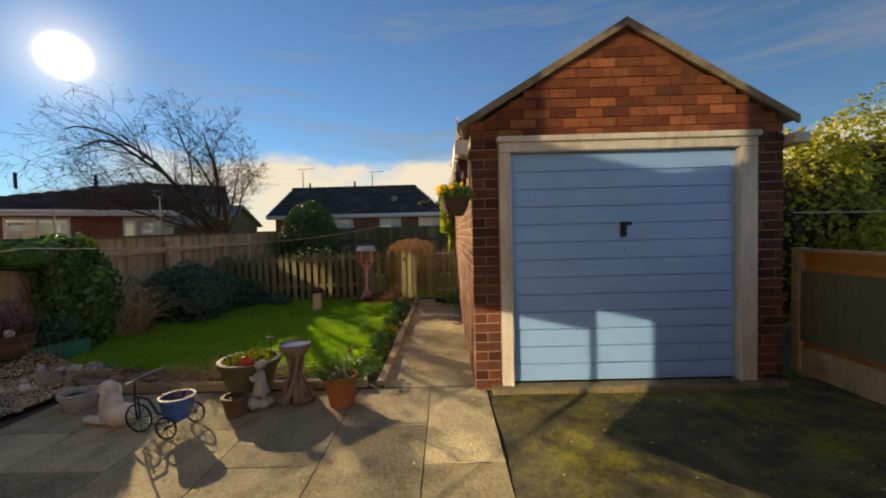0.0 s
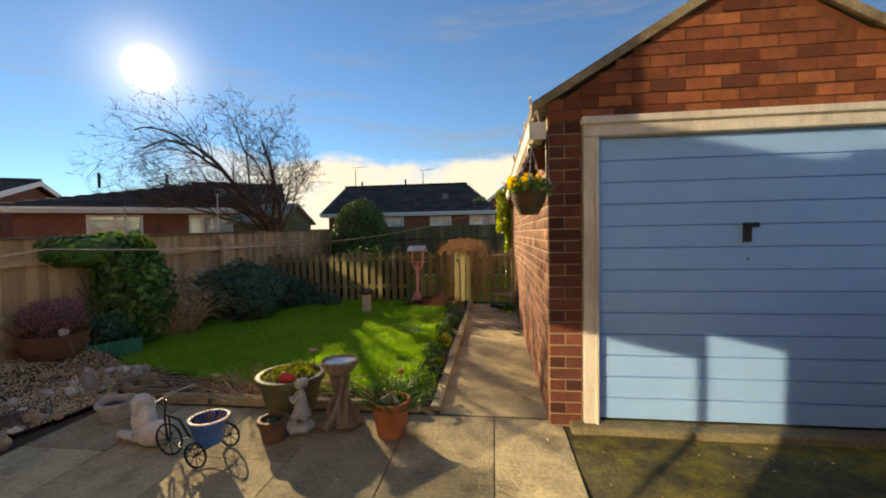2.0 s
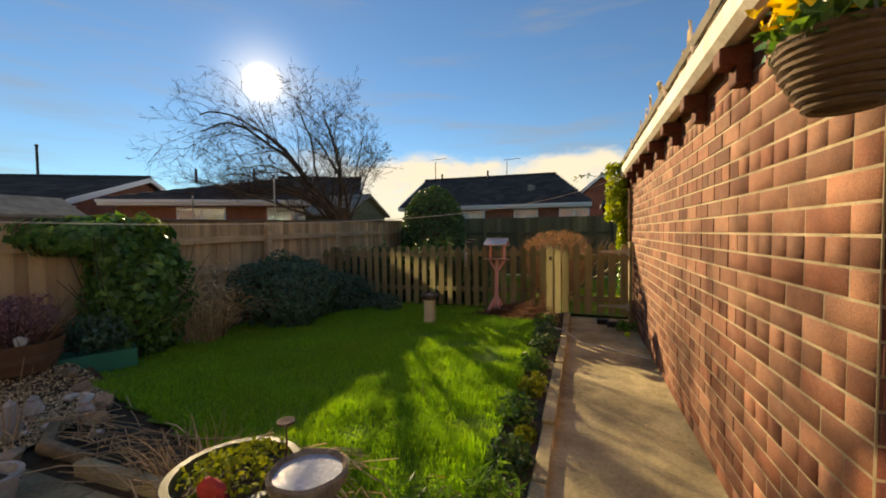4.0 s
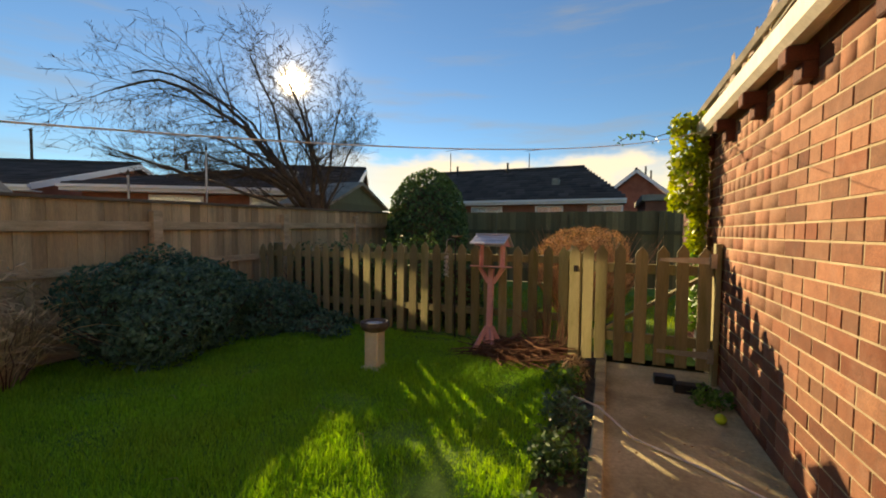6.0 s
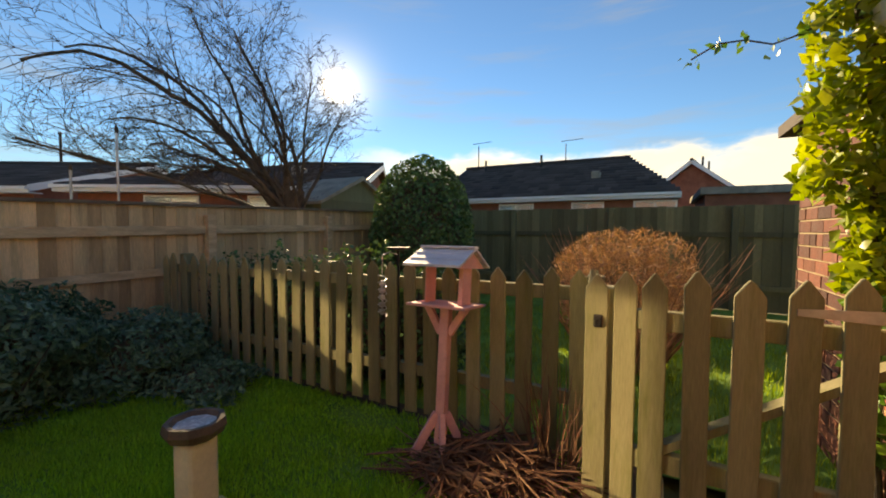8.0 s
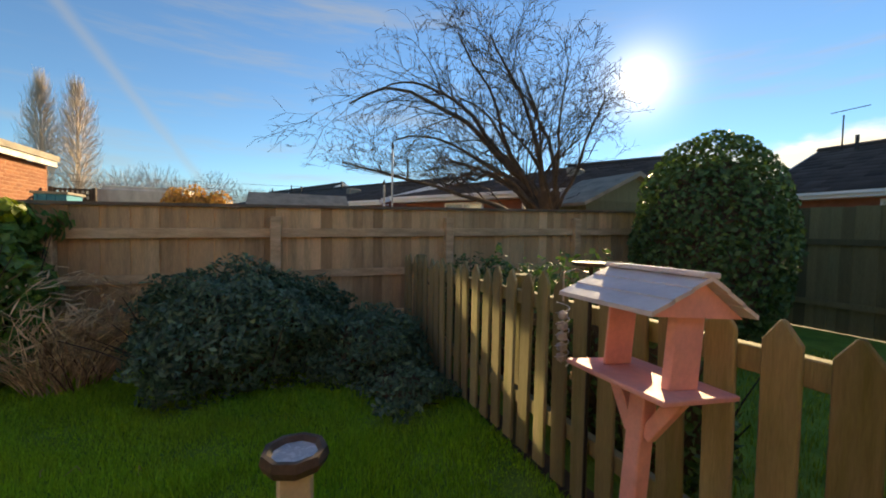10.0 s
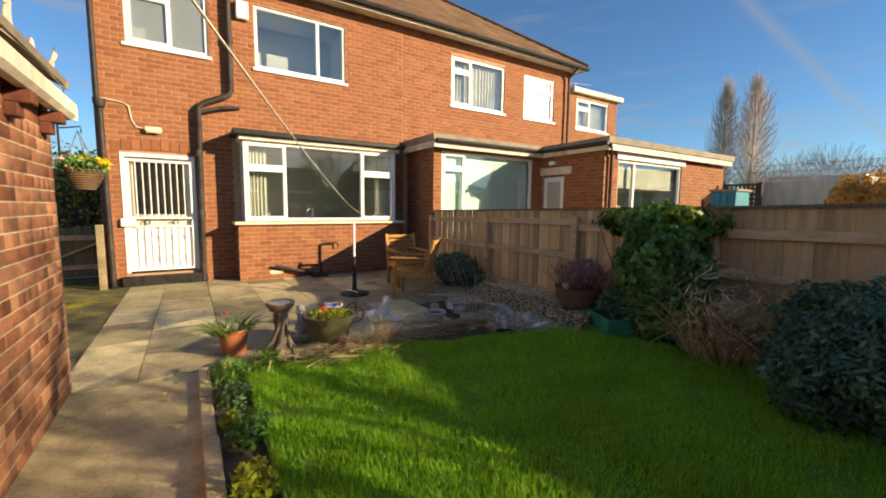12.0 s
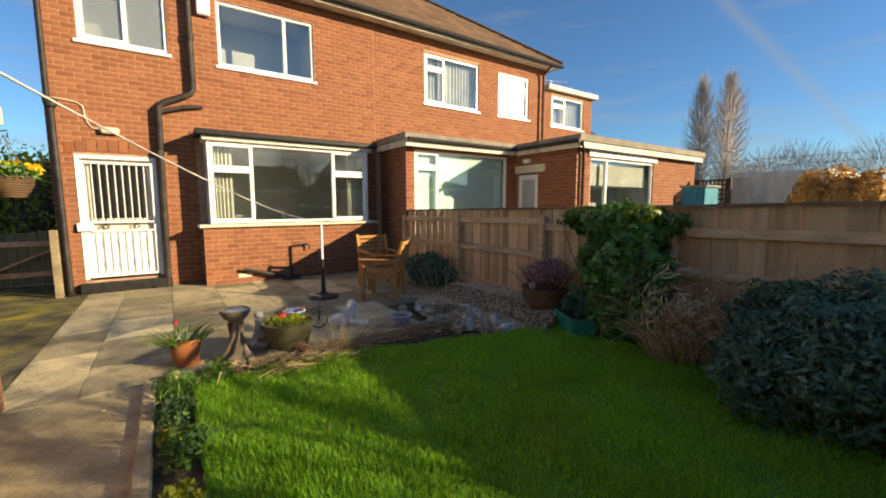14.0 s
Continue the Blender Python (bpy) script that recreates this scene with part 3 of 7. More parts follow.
def lay_bricks(cells, m, parent, material, joined, single, proud=0.009):
    """m takes (along, outward, up) to the world. Cells for which single(u, z) holds are objects, the rest one joined mesh."""
    unit = brick_unit(material)
    vs, fs, n = [], [], 0
    shape = np.array([v.co for v in unit.vertices])
    quads = np.array([list(p.vertices) for p in unit.polygons])
    M3 = np.array(m)
    for u, z, w, h in cells:
        d = proud * random.uniform(0.7, 1.25)
        if single(u, z) and n < 300:
            n += 1
            ob = new("brick", unit)
            ob.parent = parent
            ob.matrix_basis = m @ Matrix.Translation((u, 0, z)) @ Matrix.Rotation(random.uniform(-0.006, 0.006), 4, "Y") @ Matrix.Diagonal((w, d, h, 1))
        else:
            p = shape * (w, d, h) + (u, 0, z)
            fs.append(quads + len(vs) * 8)
            vs.append(p @ M3[:3, :3].T + M3[:3, 3])
    if vs:
        part("brickwork", raw_mesh("brickwork", np.concatenate(vs), np.concatenate(fs), joined), joined, parent, kind="stuff")


def wall_boxes(mb, u0, u1, z0, z1, t, holes, m):
    """A wall t thick behind its face, with openings cut through."""
    us = sorted({u0, u1, *[min(max(h[k], u0), u1) for h in holes for k in (0, 1)]})
    zs = sorted({z0, z1, *[min(max(h[k], z0), z1) for h in holes for k in (2, 3)]})
    for a, b in zip(us, us[1:]):
        for c, d in zip(zs, zs[1:]):
            solid = not any(h[0] <= (a + b) / 2 <= h[1] and h[2] <= (c + d) / 2 <= h[3] for h in holes)
            if solid:
                mb.box(a, b, -t, 0, c, d, m)
    return mb


def axes(o, u, w):
    """Matrix with its first axis along u, second along w (outward), third up, at o."""
    return Matrix(((u[0], w[0], 0, o[0]), (u[1], w[1], 0, o[1]), (0, 0, 1, o[2]), (0, 0, 0, 1)))


# ---- ground, paths ----
g = MB()
g.add([(-600, -600, -0.06), (600, -600, -0.06), (600, 600, -0.06), (-600, 600, -0.06)], [(0, 1, 2, 3)])
ground = tagged(part("ground", g, M_EARTH), "flat earth and rough grass round the gardens", "ground", kind="structure")


def slab_grid():
    base = MB().box(-4.9, 0.455, -1.53, 3.34, -0.05, -0.009)
    patio = tagged(part("patio", base, M_SOIL), "patio of weathered grey-buff concrete slabs with dark joints", "patio", kind="structure")
    unit = put_mat(MB().box(-0.5, 0.5, -0.5, 0.5, -1, 0).mesh("slab", bevel=0.0), M_SLAB)
    xs = [0.455, -0.04, -0.68, -1.32, -1.96, -2.6, -3.24, -3.88, -4.9]
    for i, (b, a) in enumerate(zip(xs, xs[1:])):
        ys = [3.34, 2.14, 1.26, 0.5, -0.2, -0.86, -1.53] if i % 2 == 0 else [3.34, 2.63, 1.75, 0.86, 0.1, -0.66, -1.53]
        for d, c in zip(ys, ys[1:]):
            if (a + b) / 2 < -3.2 and (c + d) / 2 > 2.2:
                continue
            ob = new("slab", unit)
            ob.parent = patio
            ob.matrix_basis = Matrix.Translation(((a + b) / 2, (c + d) / 2, random.uniform(-0.003, 0.003))) @ Euler((random.uniform(-0.002, 0.002), random.uniform(-0.002, 0.002), 0)).to_matrix().to_4x4() @ Matrix.Diagonal((b - a - 0.008, d - c - 0.008, 0.04, 1))


slab_grid()
pp = MB()
nx, ny = 14, 70
vs, fs = [], []
for j in range(ny + 1):
    for i in range(nx + 1):
        x, y = -0.47 + 0.85 * i / nx, 3.36 + 4.9 * j / ny
        vs.append((x, y, 0.002 + 0.008 * noise.noise(Vector((x * 2, y * 2, 0)))))
for j in range(ny):
    for i in range(nx):
        k = j * (nx + 1) + i
        fs.append((k, k + 1, k + nx + 2, k + nx + 1))
tagged(part("path", pp.add(vs, fs), M_CONC, smooth=True), "worn buff concrete garden path beside the garage", "path", kind="structure")
dv = MB()
vs, fs = [], []
for j in range(41):
    for i in range(31):
        x, y = 0.455 + 3.0 * i / 30, -3.0 + 6.4 * j / 40
        x += 0.025 * noise.noise(Vector((0, y * 5, 1))) if i == 0 else 0
        vs.append((x, y, -0.008 + 0.012 * noise.noise(Vector((x * 1.5, y * 1.5, 2)))))
for j in range(40):
    for i in range(30):
        k = j * 31 + i
        fs.append((k, k + 1, k + 32, k + 31))
tagged(part("driveway", dv.add(vs, fs), M_DRIVE, smooth=True), "dark concrete driveway patched with yellow-green moss", "driveway", kind="structure")
tagged(part("door_threshold", MB().box(0.5, 3.02, 3.15, 3.3, -0.03, 0.04), M_SLAB, bevel=0.01), "worn concrete strip under the garage door", "threshold", kind="structure")
tagged(part("side_yard", MB().box(0.46, 4.2, -8.0, -3.0, -0.05, -0.005), M_CONC), "plain concrete beside the house", "yard", kind="structure")


def lawn_edge_y(x):
    """Near edge of the lawn, which bows round the bed and the rockery."""
    if x > -1.9:
        return 3.62
    if x > -3.0:
        return 3.62 + 0.30 * (-1.9 - x) / 1.1
    return 3.92 + 0.45 * (-3.0 - x) / 1.9


def patch(name, f_in, x0, x1, y0, y1, n, z, material, label, cat):
    vs, fs, idx = [], [], {}
    sx, sy = (x1 - x0) / n, (y1 - y0) / n
    for j in range(n + 1):
        for i in range(n + 1):
            x, y = x0 + sx * i, y0 + sy * j
            idx[i, j] = len(vs)
            vs.append((x, y, z + 0.015 * noise.noise(Vector((x * 1.2, y * 1.2, 5)))))
    for j in range(n):
        for i in range(n):
            if f_in(x0 + sx * (i + 0.5), y0 + sy * (j + 0.5)):
                fs.append((idx[i, j], idx[i + 1, j], idx[i + 1, j + 1], idx[i, j + 1]))
    return tagged(part(name, MB().add(vs, fs), material, smooth=True), label, cat, kind="structure")


def in_lawn(x, y):
    return -4.75 < x < -0.78 and lawn_edge_y(x) < y < 8.33


patch("lawn", in_lawn, -4.8, -0.7, 3.4, 8.4, 60, 0.03, M_TURF, "short green lawn edged by beds and a picket fence", "lawn")
patch("flower_bed", lambda x, y: True, -5.3, -0.46, 3.32, 8.5, 30, 0.005, M_SOIL, "bare dark soil of the flower beds", "flower bed")
patch("back_lawn", lambda x, y: True, -4.8, 4.0, 8.45, 13.9, 30, 0.0, M_TURF, "back lawn beyond the picket fence", "lawn")


def grass(name, f_in, x0, x1, y0, y1, n, hmin, hmax, material, parent_label, z=0.025):
    rng = np.random.default_rng(7)
    p = np.stack([rng.uniform(x0, x1, n), rng.uniform(y0, y1, n)], 1)
    keep = np.array([f_in(a, b) for a, b in p])
    p = p[keep]
    n = len(p)
    tuft = np.array([noise.noise(Vector((a * 3.0, b * 3.0, 0))) for a, b in p])
    h = rng.uniform(hmin, hmax, n) * (1 + 0.9 * tuft)
    a = rng.uniform(0, 2 * np.pi, n)
    lean = rng.uniform(0.1, 0.8, n) * h
    w = rng.uniform(0.0022, 0.0045, n)
    dx, dy = np.cos(a), np.sin(a)
    base = np.c_[p, np.full(n, z)]
    side = np.c_[-dy * w, dx * w, np.zeros(n)]
    mid = base + np.c_[dx * lean * 0.35, dy * lean * 0.35, h * 0.6]
    tip = base + np.c_[dx * lean, dy * lean, h]
    v = np.stack([base - side, base + side, mid + side * 0.7, mid - side * 0.7, tip], 1).reshape(-1, 3)
    o = np.arange(n)[:, None] * 5
    f = np.concatenate([o + [0, 1, 2], o + [0, 2, 3], o + [3, 2, 4]], 0)
    return tagged(part(name, raw_mesh(name, v, f, material), material, kind="stuff"), parent_label, "grass", kind="stuff")


grass("lawn_grass", in_lawn, -4.75, -0.78, 3.6, 8.33, 230000, 0.02, 0.056, M_GRASS, "short green winter grass, tufted and uneven")
grass("back_grass", lambda x, y: True, -4.0, 1.5, 8.6, 12.6, 26000, 0.03, 0.08, M_GRASS2, "rough sunlit grass behind the picket fence", 0.0)

# bed edging
e = MB()
for k, y in enumerate(np.arange(3.4, 7.85, 0.62)):
    e.box(-0.535 + random.uniform(-0.01, 0.01), -0.455, y, y + 0.6, -0.03, 0.055 + random.uniform(-0.01, 0.01))
tagged(part("bed_edging", e, M_CONC, bevel=0.008), "low concrete edging kerb along the path bed", "edging", kind="structure")
e = MB()
for a, b in ((-0.62, -1.2), (-1.22, -1.8), (-1.82, -2.4), (-2.42, -2.85)):
    e.box(b, a, 3.36, 3.43, -0.03, 0.075)
tagged(part("bed_edging", e, M_CONC, bevel=0.008), "low concrete edging kerb facing the patio", "edging", kind="structure")

# ---- garage ----
GX0, GX1, GY0, GY1 = 0.362, 3.045, 3.27, 8.6
AP = Vector((1.70, 0, 3.14))
REACH = 1.452
SL = (AP.z - 2.285) / REACH
garage = thing("garage", "red-brown brick single garage with a pitched roof and pale blue door", "garage", kind="structure")


def under_roof(x, z):
    return z < AP.z - 0.035 - abs(x - AP.x) * SL


FO0, FI0, FI1, FO1, FTOP = 0.597, 0.694, 2.648, 2.80, 2.165
front_holes = [(FO0 - 0.004, FO1 + 0.004, -1, FTOP)]
fm = axes((0, GY0, 0), (1, 0), (0, -1))
wf = MB()
wall_boxes(wf, GX0, GX1, -0.05, 2.12, 0.21, front_holes, fm)
wf.prism([(GX0, 2.12), (GX1, 2.12), (GX1, 2.24), (AP.x, AP.z - 0.09), (GX0, 2.24)], GY0 + 0.21, GY0 + 0.02)
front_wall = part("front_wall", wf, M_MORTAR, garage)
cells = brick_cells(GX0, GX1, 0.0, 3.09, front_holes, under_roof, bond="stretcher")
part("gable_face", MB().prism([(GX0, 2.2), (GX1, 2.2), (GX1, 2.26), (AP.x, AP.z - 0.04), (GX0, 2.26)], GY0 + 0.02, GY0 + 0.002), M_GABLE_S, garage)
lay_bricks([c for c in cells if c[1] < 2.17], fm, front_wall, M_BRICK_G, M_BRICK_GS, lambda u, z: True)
lay_bricks([c for c in cells if c[1] >= 2.17], fm, front_wall, M_GABLE, M_GABLE_S, lambda u, z: True, 0.006)
sm = axes((GX0, 0, 0), (0, 1), (-1, 0))
ws = MB().box(GX0, GX0 + 0.21, GY0 + 0.21, GY1, -0.05, 2.2)
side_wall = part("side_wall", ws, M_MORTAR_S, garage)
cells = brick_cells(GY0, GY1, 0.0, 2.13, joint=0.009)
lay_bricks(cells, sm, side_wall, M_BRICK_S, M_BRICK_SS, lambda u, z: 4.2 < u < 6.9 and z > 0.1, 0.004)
part("side_wall", MB().box(GX1 - 0.21, GX1, GY0 + 0.21, GY1, -0.05, 2.2), M_MORTAR, garage)
wb = MB()
wb.prism([(GX0 + 0.21, -0.05), (GX1 - 0.21, -0.05), (GX1 - 0.21, 2.2), (AP.x, AP.z - 0.1), (GX0 + 0.21, 2.2)], GY1 - 0.2, GY1)
part("rear_wall", wb, M_FARBRICK, garage)
roof = MB()
for s in (-1, 1):
    ex = AP.x + s * REACH
    ez = AP.z - REACH * SL
    nrm = Vector((s * SL, 0, 1)).normalized() * 0.035
    a, b = Vector((AP.x, 0, AP.z + 0.01)), Vector((ex, 0, ez + 0.01))
    roof.prism([(a.x, a.z), (b.x, b.z), (b.x - nrm.x, b.z - nrm.z), (a.x, a.z - 0.04)], 3.253, 8.72)
part("roof", roof, M_FELT, garage, "grey corrugated roof sheet")
verge = MB()
for s in (-1, 1):
    ex, ez = AP.x + s * REACH, AP.z - REACH * SL
    verge.prism([(AP.x, AP.z + 0.02), (ex, ez + 0.02), (ex, ez - 0.05), (AP.x, AP.z - 0.055)], 3.218, 3.252)
part("verge_board", verge, M_VERGE, garage, "mossy timber verge board", bevel=0.004)
fr = MB()
fr.box(FO0, FI0, 3.225, 3.33, 0.0, 2.052)
fr.box(FI1, FO1, 3.225, 3.33, 0.0, 2.052)
fr.box(FO0, FO1, 3.222, 3.33, 2.054, FTOP)
fr.box(FO0 - 0.015, FO1 + 0.015, 3.195, 3.3, FTOP - 0.03, FTOP + 0.02)
fr.box(FI0 - 0.022, FI0 + 0.004, 3.21, 3.245, 0.0, 2.05)
fr.box(FI1 - 0.004, FI1 + 0.022, 3.21, 3.245, 0.0, 2.05)
part("door_frame", fr, M_WHITEP, garage, "flaking white timber door frame", bevel=0.006)
gdoor = part("garage_door", MB().box(FI0 + 0.003, FI1 - 0.003, 3.305, 3.33, 0.05, 2.05), M_BLUE, garage, "pale blue up-and-over door of ribbed steel")
rib = 1.99 / 13
for k in range(13):
    z0 = 0.055 + rib * k
    pr = [(3.305, z0 + 0.001), (3.2875, z0 + 0.004), (3.2865, z0 + rib * 0.5), (3.2875, z0 + rib - 0.007), (3.305, z0 + rib - 0.003)]
    part("ribbed_panel", MB().prism(pr, FI0 + 0.03, FI1 - 0.03, "x"), M_BLUE, gdoor)
part("edge_strip", MB().box(FI0 + 0.005, FI0 + 0.029, 3.285, 3.305, 0.055, 2.045).box(FI1 - 0.029, FI1 - 0.005, 3.285, 3.305, 0.055, 2.045), M_BLUE, gdoor, bevel=0.003)
hd = MB().box(1.65, 1.697, 3.262, 3.286, 1.31, 1.44).box(1.648, 1.728, 3.235, 3.262, 1.408, 1.44).tube([(1.685, 3.284, 1.195), (1.685, 3.278, 1.195)], 0.008, 10)
part("handle", hd, M_BLACK, gdoor, "black lever handle with lock", bevel=0.005)
gut = MB()
gp = [(0.335, 2.15), (0.335, 2.06), (0.30, 2.035), (0.255, 2.035), (0.225, 2.065), (0.222, 2.15), (0.232, 2.15), (0.235, 2.07), (0.26, 2.047), (0.30, 2.047), (0.325, 2.068), (0.325, 2.15)]
gut.prism(gp, 3.16, 8.55)
part("gutter", gut, M_WHITEP, garage, "cream plastic gutter under the eaves")
part("gutter_end", MB().box(0.222, 0.335, 3.15, 3.165, 2.035, 2.15), M_WHITEP, garage)
part("gutter", MB().box(3.06, 3.19, 3.16, 8.55, 2.06, 2.15), M_WHITEP, garage, bevel=0.012)
for y in np.arange(3.42, 8.5, 0.62):
    part("rafter_end", MB().box(0.24, 0.36, y, y + 0.1, 1.955, 2.03).box(0.3, 0.36, y, y + 0.1, 1.88, 1.955), M_BRICK_GS, garage, bevel=0.006)
dp = MB().tube([(0.28, 8.48, 2.04), (0.28, 8.48, 1.95), (0.31, 8.48, 1.86), (0.31, 8.48, 0.05)], 0.034, 12)
part("downpipe", dp, M_WHITE, garage, smooth=True)
lt = thing("lean_to", "low brick lean-to store behind the garage", "outbuilding", kind="structure")
lw = part("wall", MB().box(GX0, 2.6, 8.74, 9.8, -0.05, 1.95), M_MORTAR, lt)
lay_bricks(brick_cells(8.74, 9.8, 0.0, 1.95), axes((GX0, 0, 0), (0, 1), (-1, 0)), lw, M_BRICK_G, M_BRICK_GS, lambda u, z: True)
part("roof", MB().box(0.25, 2.7, 8.73, 9.95, 1.95, 2.03), M_ROOFDK, lt)

# ---- windows ----
def window(parent, x0, x1, z0, z1, y, mull=(), trans=(), glass=None, inside=None, sill=True, depth=1.0, name="window"):
    """A white framed window facing +y. trans: (xa, xb, z). inside: 'curtains', 'blind', 'teal' or nothing but a dim room."""
    w = part(name, MB().box(x0, x1, y - 0.07, y - 0.06, z0, z0 + 0.01), M_WHITE, parent)
    f = MB()
    t = 0.055
    f.box(x0, x0 + t, y - 0.07, y, z0, z1).box(x1 - t, x1, y - 0.07, y, z0, z1)
    f.box(x0 + t, x1 - t, y - 0.07, y, z1 - t, z1).box(x0 + t, x1 - t, y - 0.07, y, z0 + 0.012, z0 + t + 0.01)
    xs = [x0 + t, *sorted(mull), x1 - t]
    for m in mull:
        f.box(m - 0.032, m + 0.032, y - 0.07, y + 0.004, z0 + t, z1 - t)
    for a, b, z in trans:
        f.box(a, b, y - 0.07, y + 0.003, z - 0.03, z + 0.03)
        s = 0.035
        for c, d in ((z0 + t + 0.01, z - 0.03), (z + 0.03, z1 - t)):
            a2, b2 = max(a, x0 + t), min(b, x1 - t)
            f.box(a2, a2 + s, y - 0.06, y + 0.012, c, d).box(b2 - s, b2, y - 0.06, y + 0.012, c, d)
            f.box(a2 + s, b2 - s, y - 0.06, y + 0.012, c, c + s).box(a2 + s, b2 - s, y - 0.06, y + 0.012, d - s, d)
    part("frame", f, M_WHITE, w, bevel=0.005)
    for a, b in zip(xs, xs[1:]):
        part("pane", MB().box(a, b, y - 0.045, y - 0.04, z0 + t, z1 - t), glass or M_GLASS, w).visible_shadow = False
    if sill:
        part("sill", MB().box(x0 - 0.05, x1 + 0.05, y - 0.05, y + 0.07, z0 - 0.055, z0 - 0.002), M_WHITE, w, bevel=0.006)
    yb = y - depth
    r = MB()
    r.add([(x0, y - 0.08, z0), (x1, y - 0.08, z0), (x1, yb, z0), (x0, yb, z0), (x0, y - 0.08, z1), (x1, y - 0.08, z1), (x1, yb, z1), (x0, yb, z1)],
          [(0, 1, 2, 3), (4, 7, 6, 5), (3, 2, 6, 7), (0, 3, 7, 4), (1, 5, 6, 2)])
    part("room", r, M_ROOM, w)

    def drape(a, b, za, zb, yy, material, nm, folds=16):
        vs, fs = [], []
        n = max(4, int((b - a) * folds * 4))
        for i in range(n + 1):
            x = a + (b - a) * i / n
            o = 0.025 * math.sin(x * folds * 2 * math.pi + 2 * math.sin(x * 5))
            vs += [(x, yy + o, za), (x, yy + o * 0.8, zb)]
        for i in range(n):
            fs.append((2 * i, 2 * i + 2, 2 * i + 3, 2 * i + 1))
        part(nm, MB().add(vs, fs), material, w, smooth=True)
    if inside == "curtains":
        cw = min(0.42, (x1 - x0) * 0.26)
        drape(x0 + 0.05, x0 + cw, z0 + 0.03, z1 - 0.05, y - 0.2, M_CURT, "curtain")
        drape(x1 - cw, x1 - 0.05, z0 + 0.03, z1 - 0.05, y - 0.2, M_CURT, "curtain")
    elif inside == "net":
        drape(x0 + 0.03, x1 - 0.03, z0 + 0.03, z1 - 0.05, y - 0.16, M_CURT, "net_curtain", 9)
    elif inside == "blind":
        part("roller_blind", MB().box(x0 + 0.04, x1 - 0.04, y - 0.16, y - 0.15, z0 + 0.62 * (z1 - z0), z1 - 0.04), M_CURT, w)
    elif inside == "teal":
        k = x0 + 0.06
        while k < x1 - 0.1:
            part("blind_slat", MB().box(k, k + 0.089, y - 0.12 + 0.004 * (int(k * 50) % 2), y - 0.112 + 0.004 * (int(k * 50) % 2), z0 + 0.05, z1 - 0.06), M_TEAL, w)
            k += 0.09
    return w


# ---- house ----
HY = -1.53
house = thing("house", "two-storey red brick semi-detached house with white windows", "house", kind="structure")
hholes = [(-0.89, 0.32, 4.12, 5.26), (-3.46, -1.67, 4.08, 5.25), (-0.585, 0.5, 0.2, 2.3), (-4.3, -1.4, 1.1, 2.6)]
hm = axes((0, HY, 0), (1, 0), (0, 1))
hw = wall_boxes(MB(), -4.85, 0.79, -0.05, 5.68, 0.25, hholes, hm)
hwall = part("rear_wall", hw, M_MORTAR_H, house)
cells = brick_cells(-4.85, 0.79, 0.0, 5.68, hholes + [(-4.53, -1.22, -1, 2.8)], bond="stretcher", joint=0.006)
lay_bricks(cells, hm, hwall, M_BRICK_H, M_BRICK_HS, lambda u, z: -1.3 < u < 0.9 and z < 2.2, 0.0014)
part("side_wall", MB().box(0.54, 0.79, -8.5, HY - 0.25, -0.05, 5.68), M_FARBRICK, house)
window(house, -0.89, 0.32, 4.12, 5.26, HY - 0.03, [-0.3], [(-0.3, 0.32, 4.95)], glass=M_FROST)
window(house, -3.46, -1.67, 4.08, 5.25, HY - 0.03, [-2.88], [])
# bay
bay = part("bay", MB().box(-4.53, -1.22, HY + 0.001, -1.075, -0.05, 1.06), M_MORTAR_H, house)
lay_bricks(brick_cells(-4.53, -1.22, 0.0, 1.06, bond="stretcher", joint=0.006), axes((0, -1.075, 0), (1, 0), (0, 1)), bay, M_BRICK_H, M_BRICK_HS, lambda u, z: True, 0.0014)
lay_bricks(brick_cells(HY, -1.07, 0.0, 1.06, bond="stretcher", joint=0.006), axes((-1.22, 0, 0), (0, 1), (1, 0)), bay, M_BRICK_H, M_BRICK_HS, lambda u, z: True, 0.0014)
part("bay_sill", MB().box(-4.64, -1.15, HY + 0.01, -1.0, 1.062, 1.12), M_CREAM, house, "stone-coloured sill under the bay window", bevel=0.012)
window(house, -4.42, -1.34, 1.124, 2.62, -1.06, [-3.64, -2.06], [(-4.42, -3.64, 2.13), (-2.06, -1.34, 2.13)], inside="curtains", sill=False, depth=2.2)
bs = MB().box(-1.4, -1.335, HY + 0.02, -1.13, 1.124, 1.18).box(-1.4, -1.335, HY + 0.02, -1.13, 2.56, 2.62).box(-1.4, -1.335, HY + 0.01, HY + 0.08, 1.18, 2.56)
part("bay_side_frame", bs, M_WHITE, house, bevel=0.004)
part("bay_side_pane", MB().box(-1.375, -1.37, HY + 0.08, -1.13, 1.18, 2.56), M_GLASS, house).visible_shadow = False
part("bay_side_frame", MB().box(-4.42, -4.36, HY + 0.01, -1.13, 1.124, 2.62), M_WHITE, house, bevel=0.004)
part("bay_fascia", MB().box(-4.5, -1.27, HY + 0.01, -0.99, 2.623, 2.70), M_WHITEP, house, bevel=0.006)
part("bay_roof", MB().box(-4.6, -1.17, HY + 0.008, -0.9, 2.702, 2.80), M_BLACK, house, "dark felt bay roof with a gutter lip", bevel=0.015)
tp = MB().tube([(-2.75, -1.75, 1.1), (-2.75, -1.75, 1.34), (-2.72, -1.72, 1.38), (-2.62, -1.62, 1.37), (-2.6, -1.6, 1.33)], 0.013, 8).lathe([(0.03, 0), (0.03, 0.03), (0.012, 0.05)], (-2.75, -1.75, 1.1), 10)
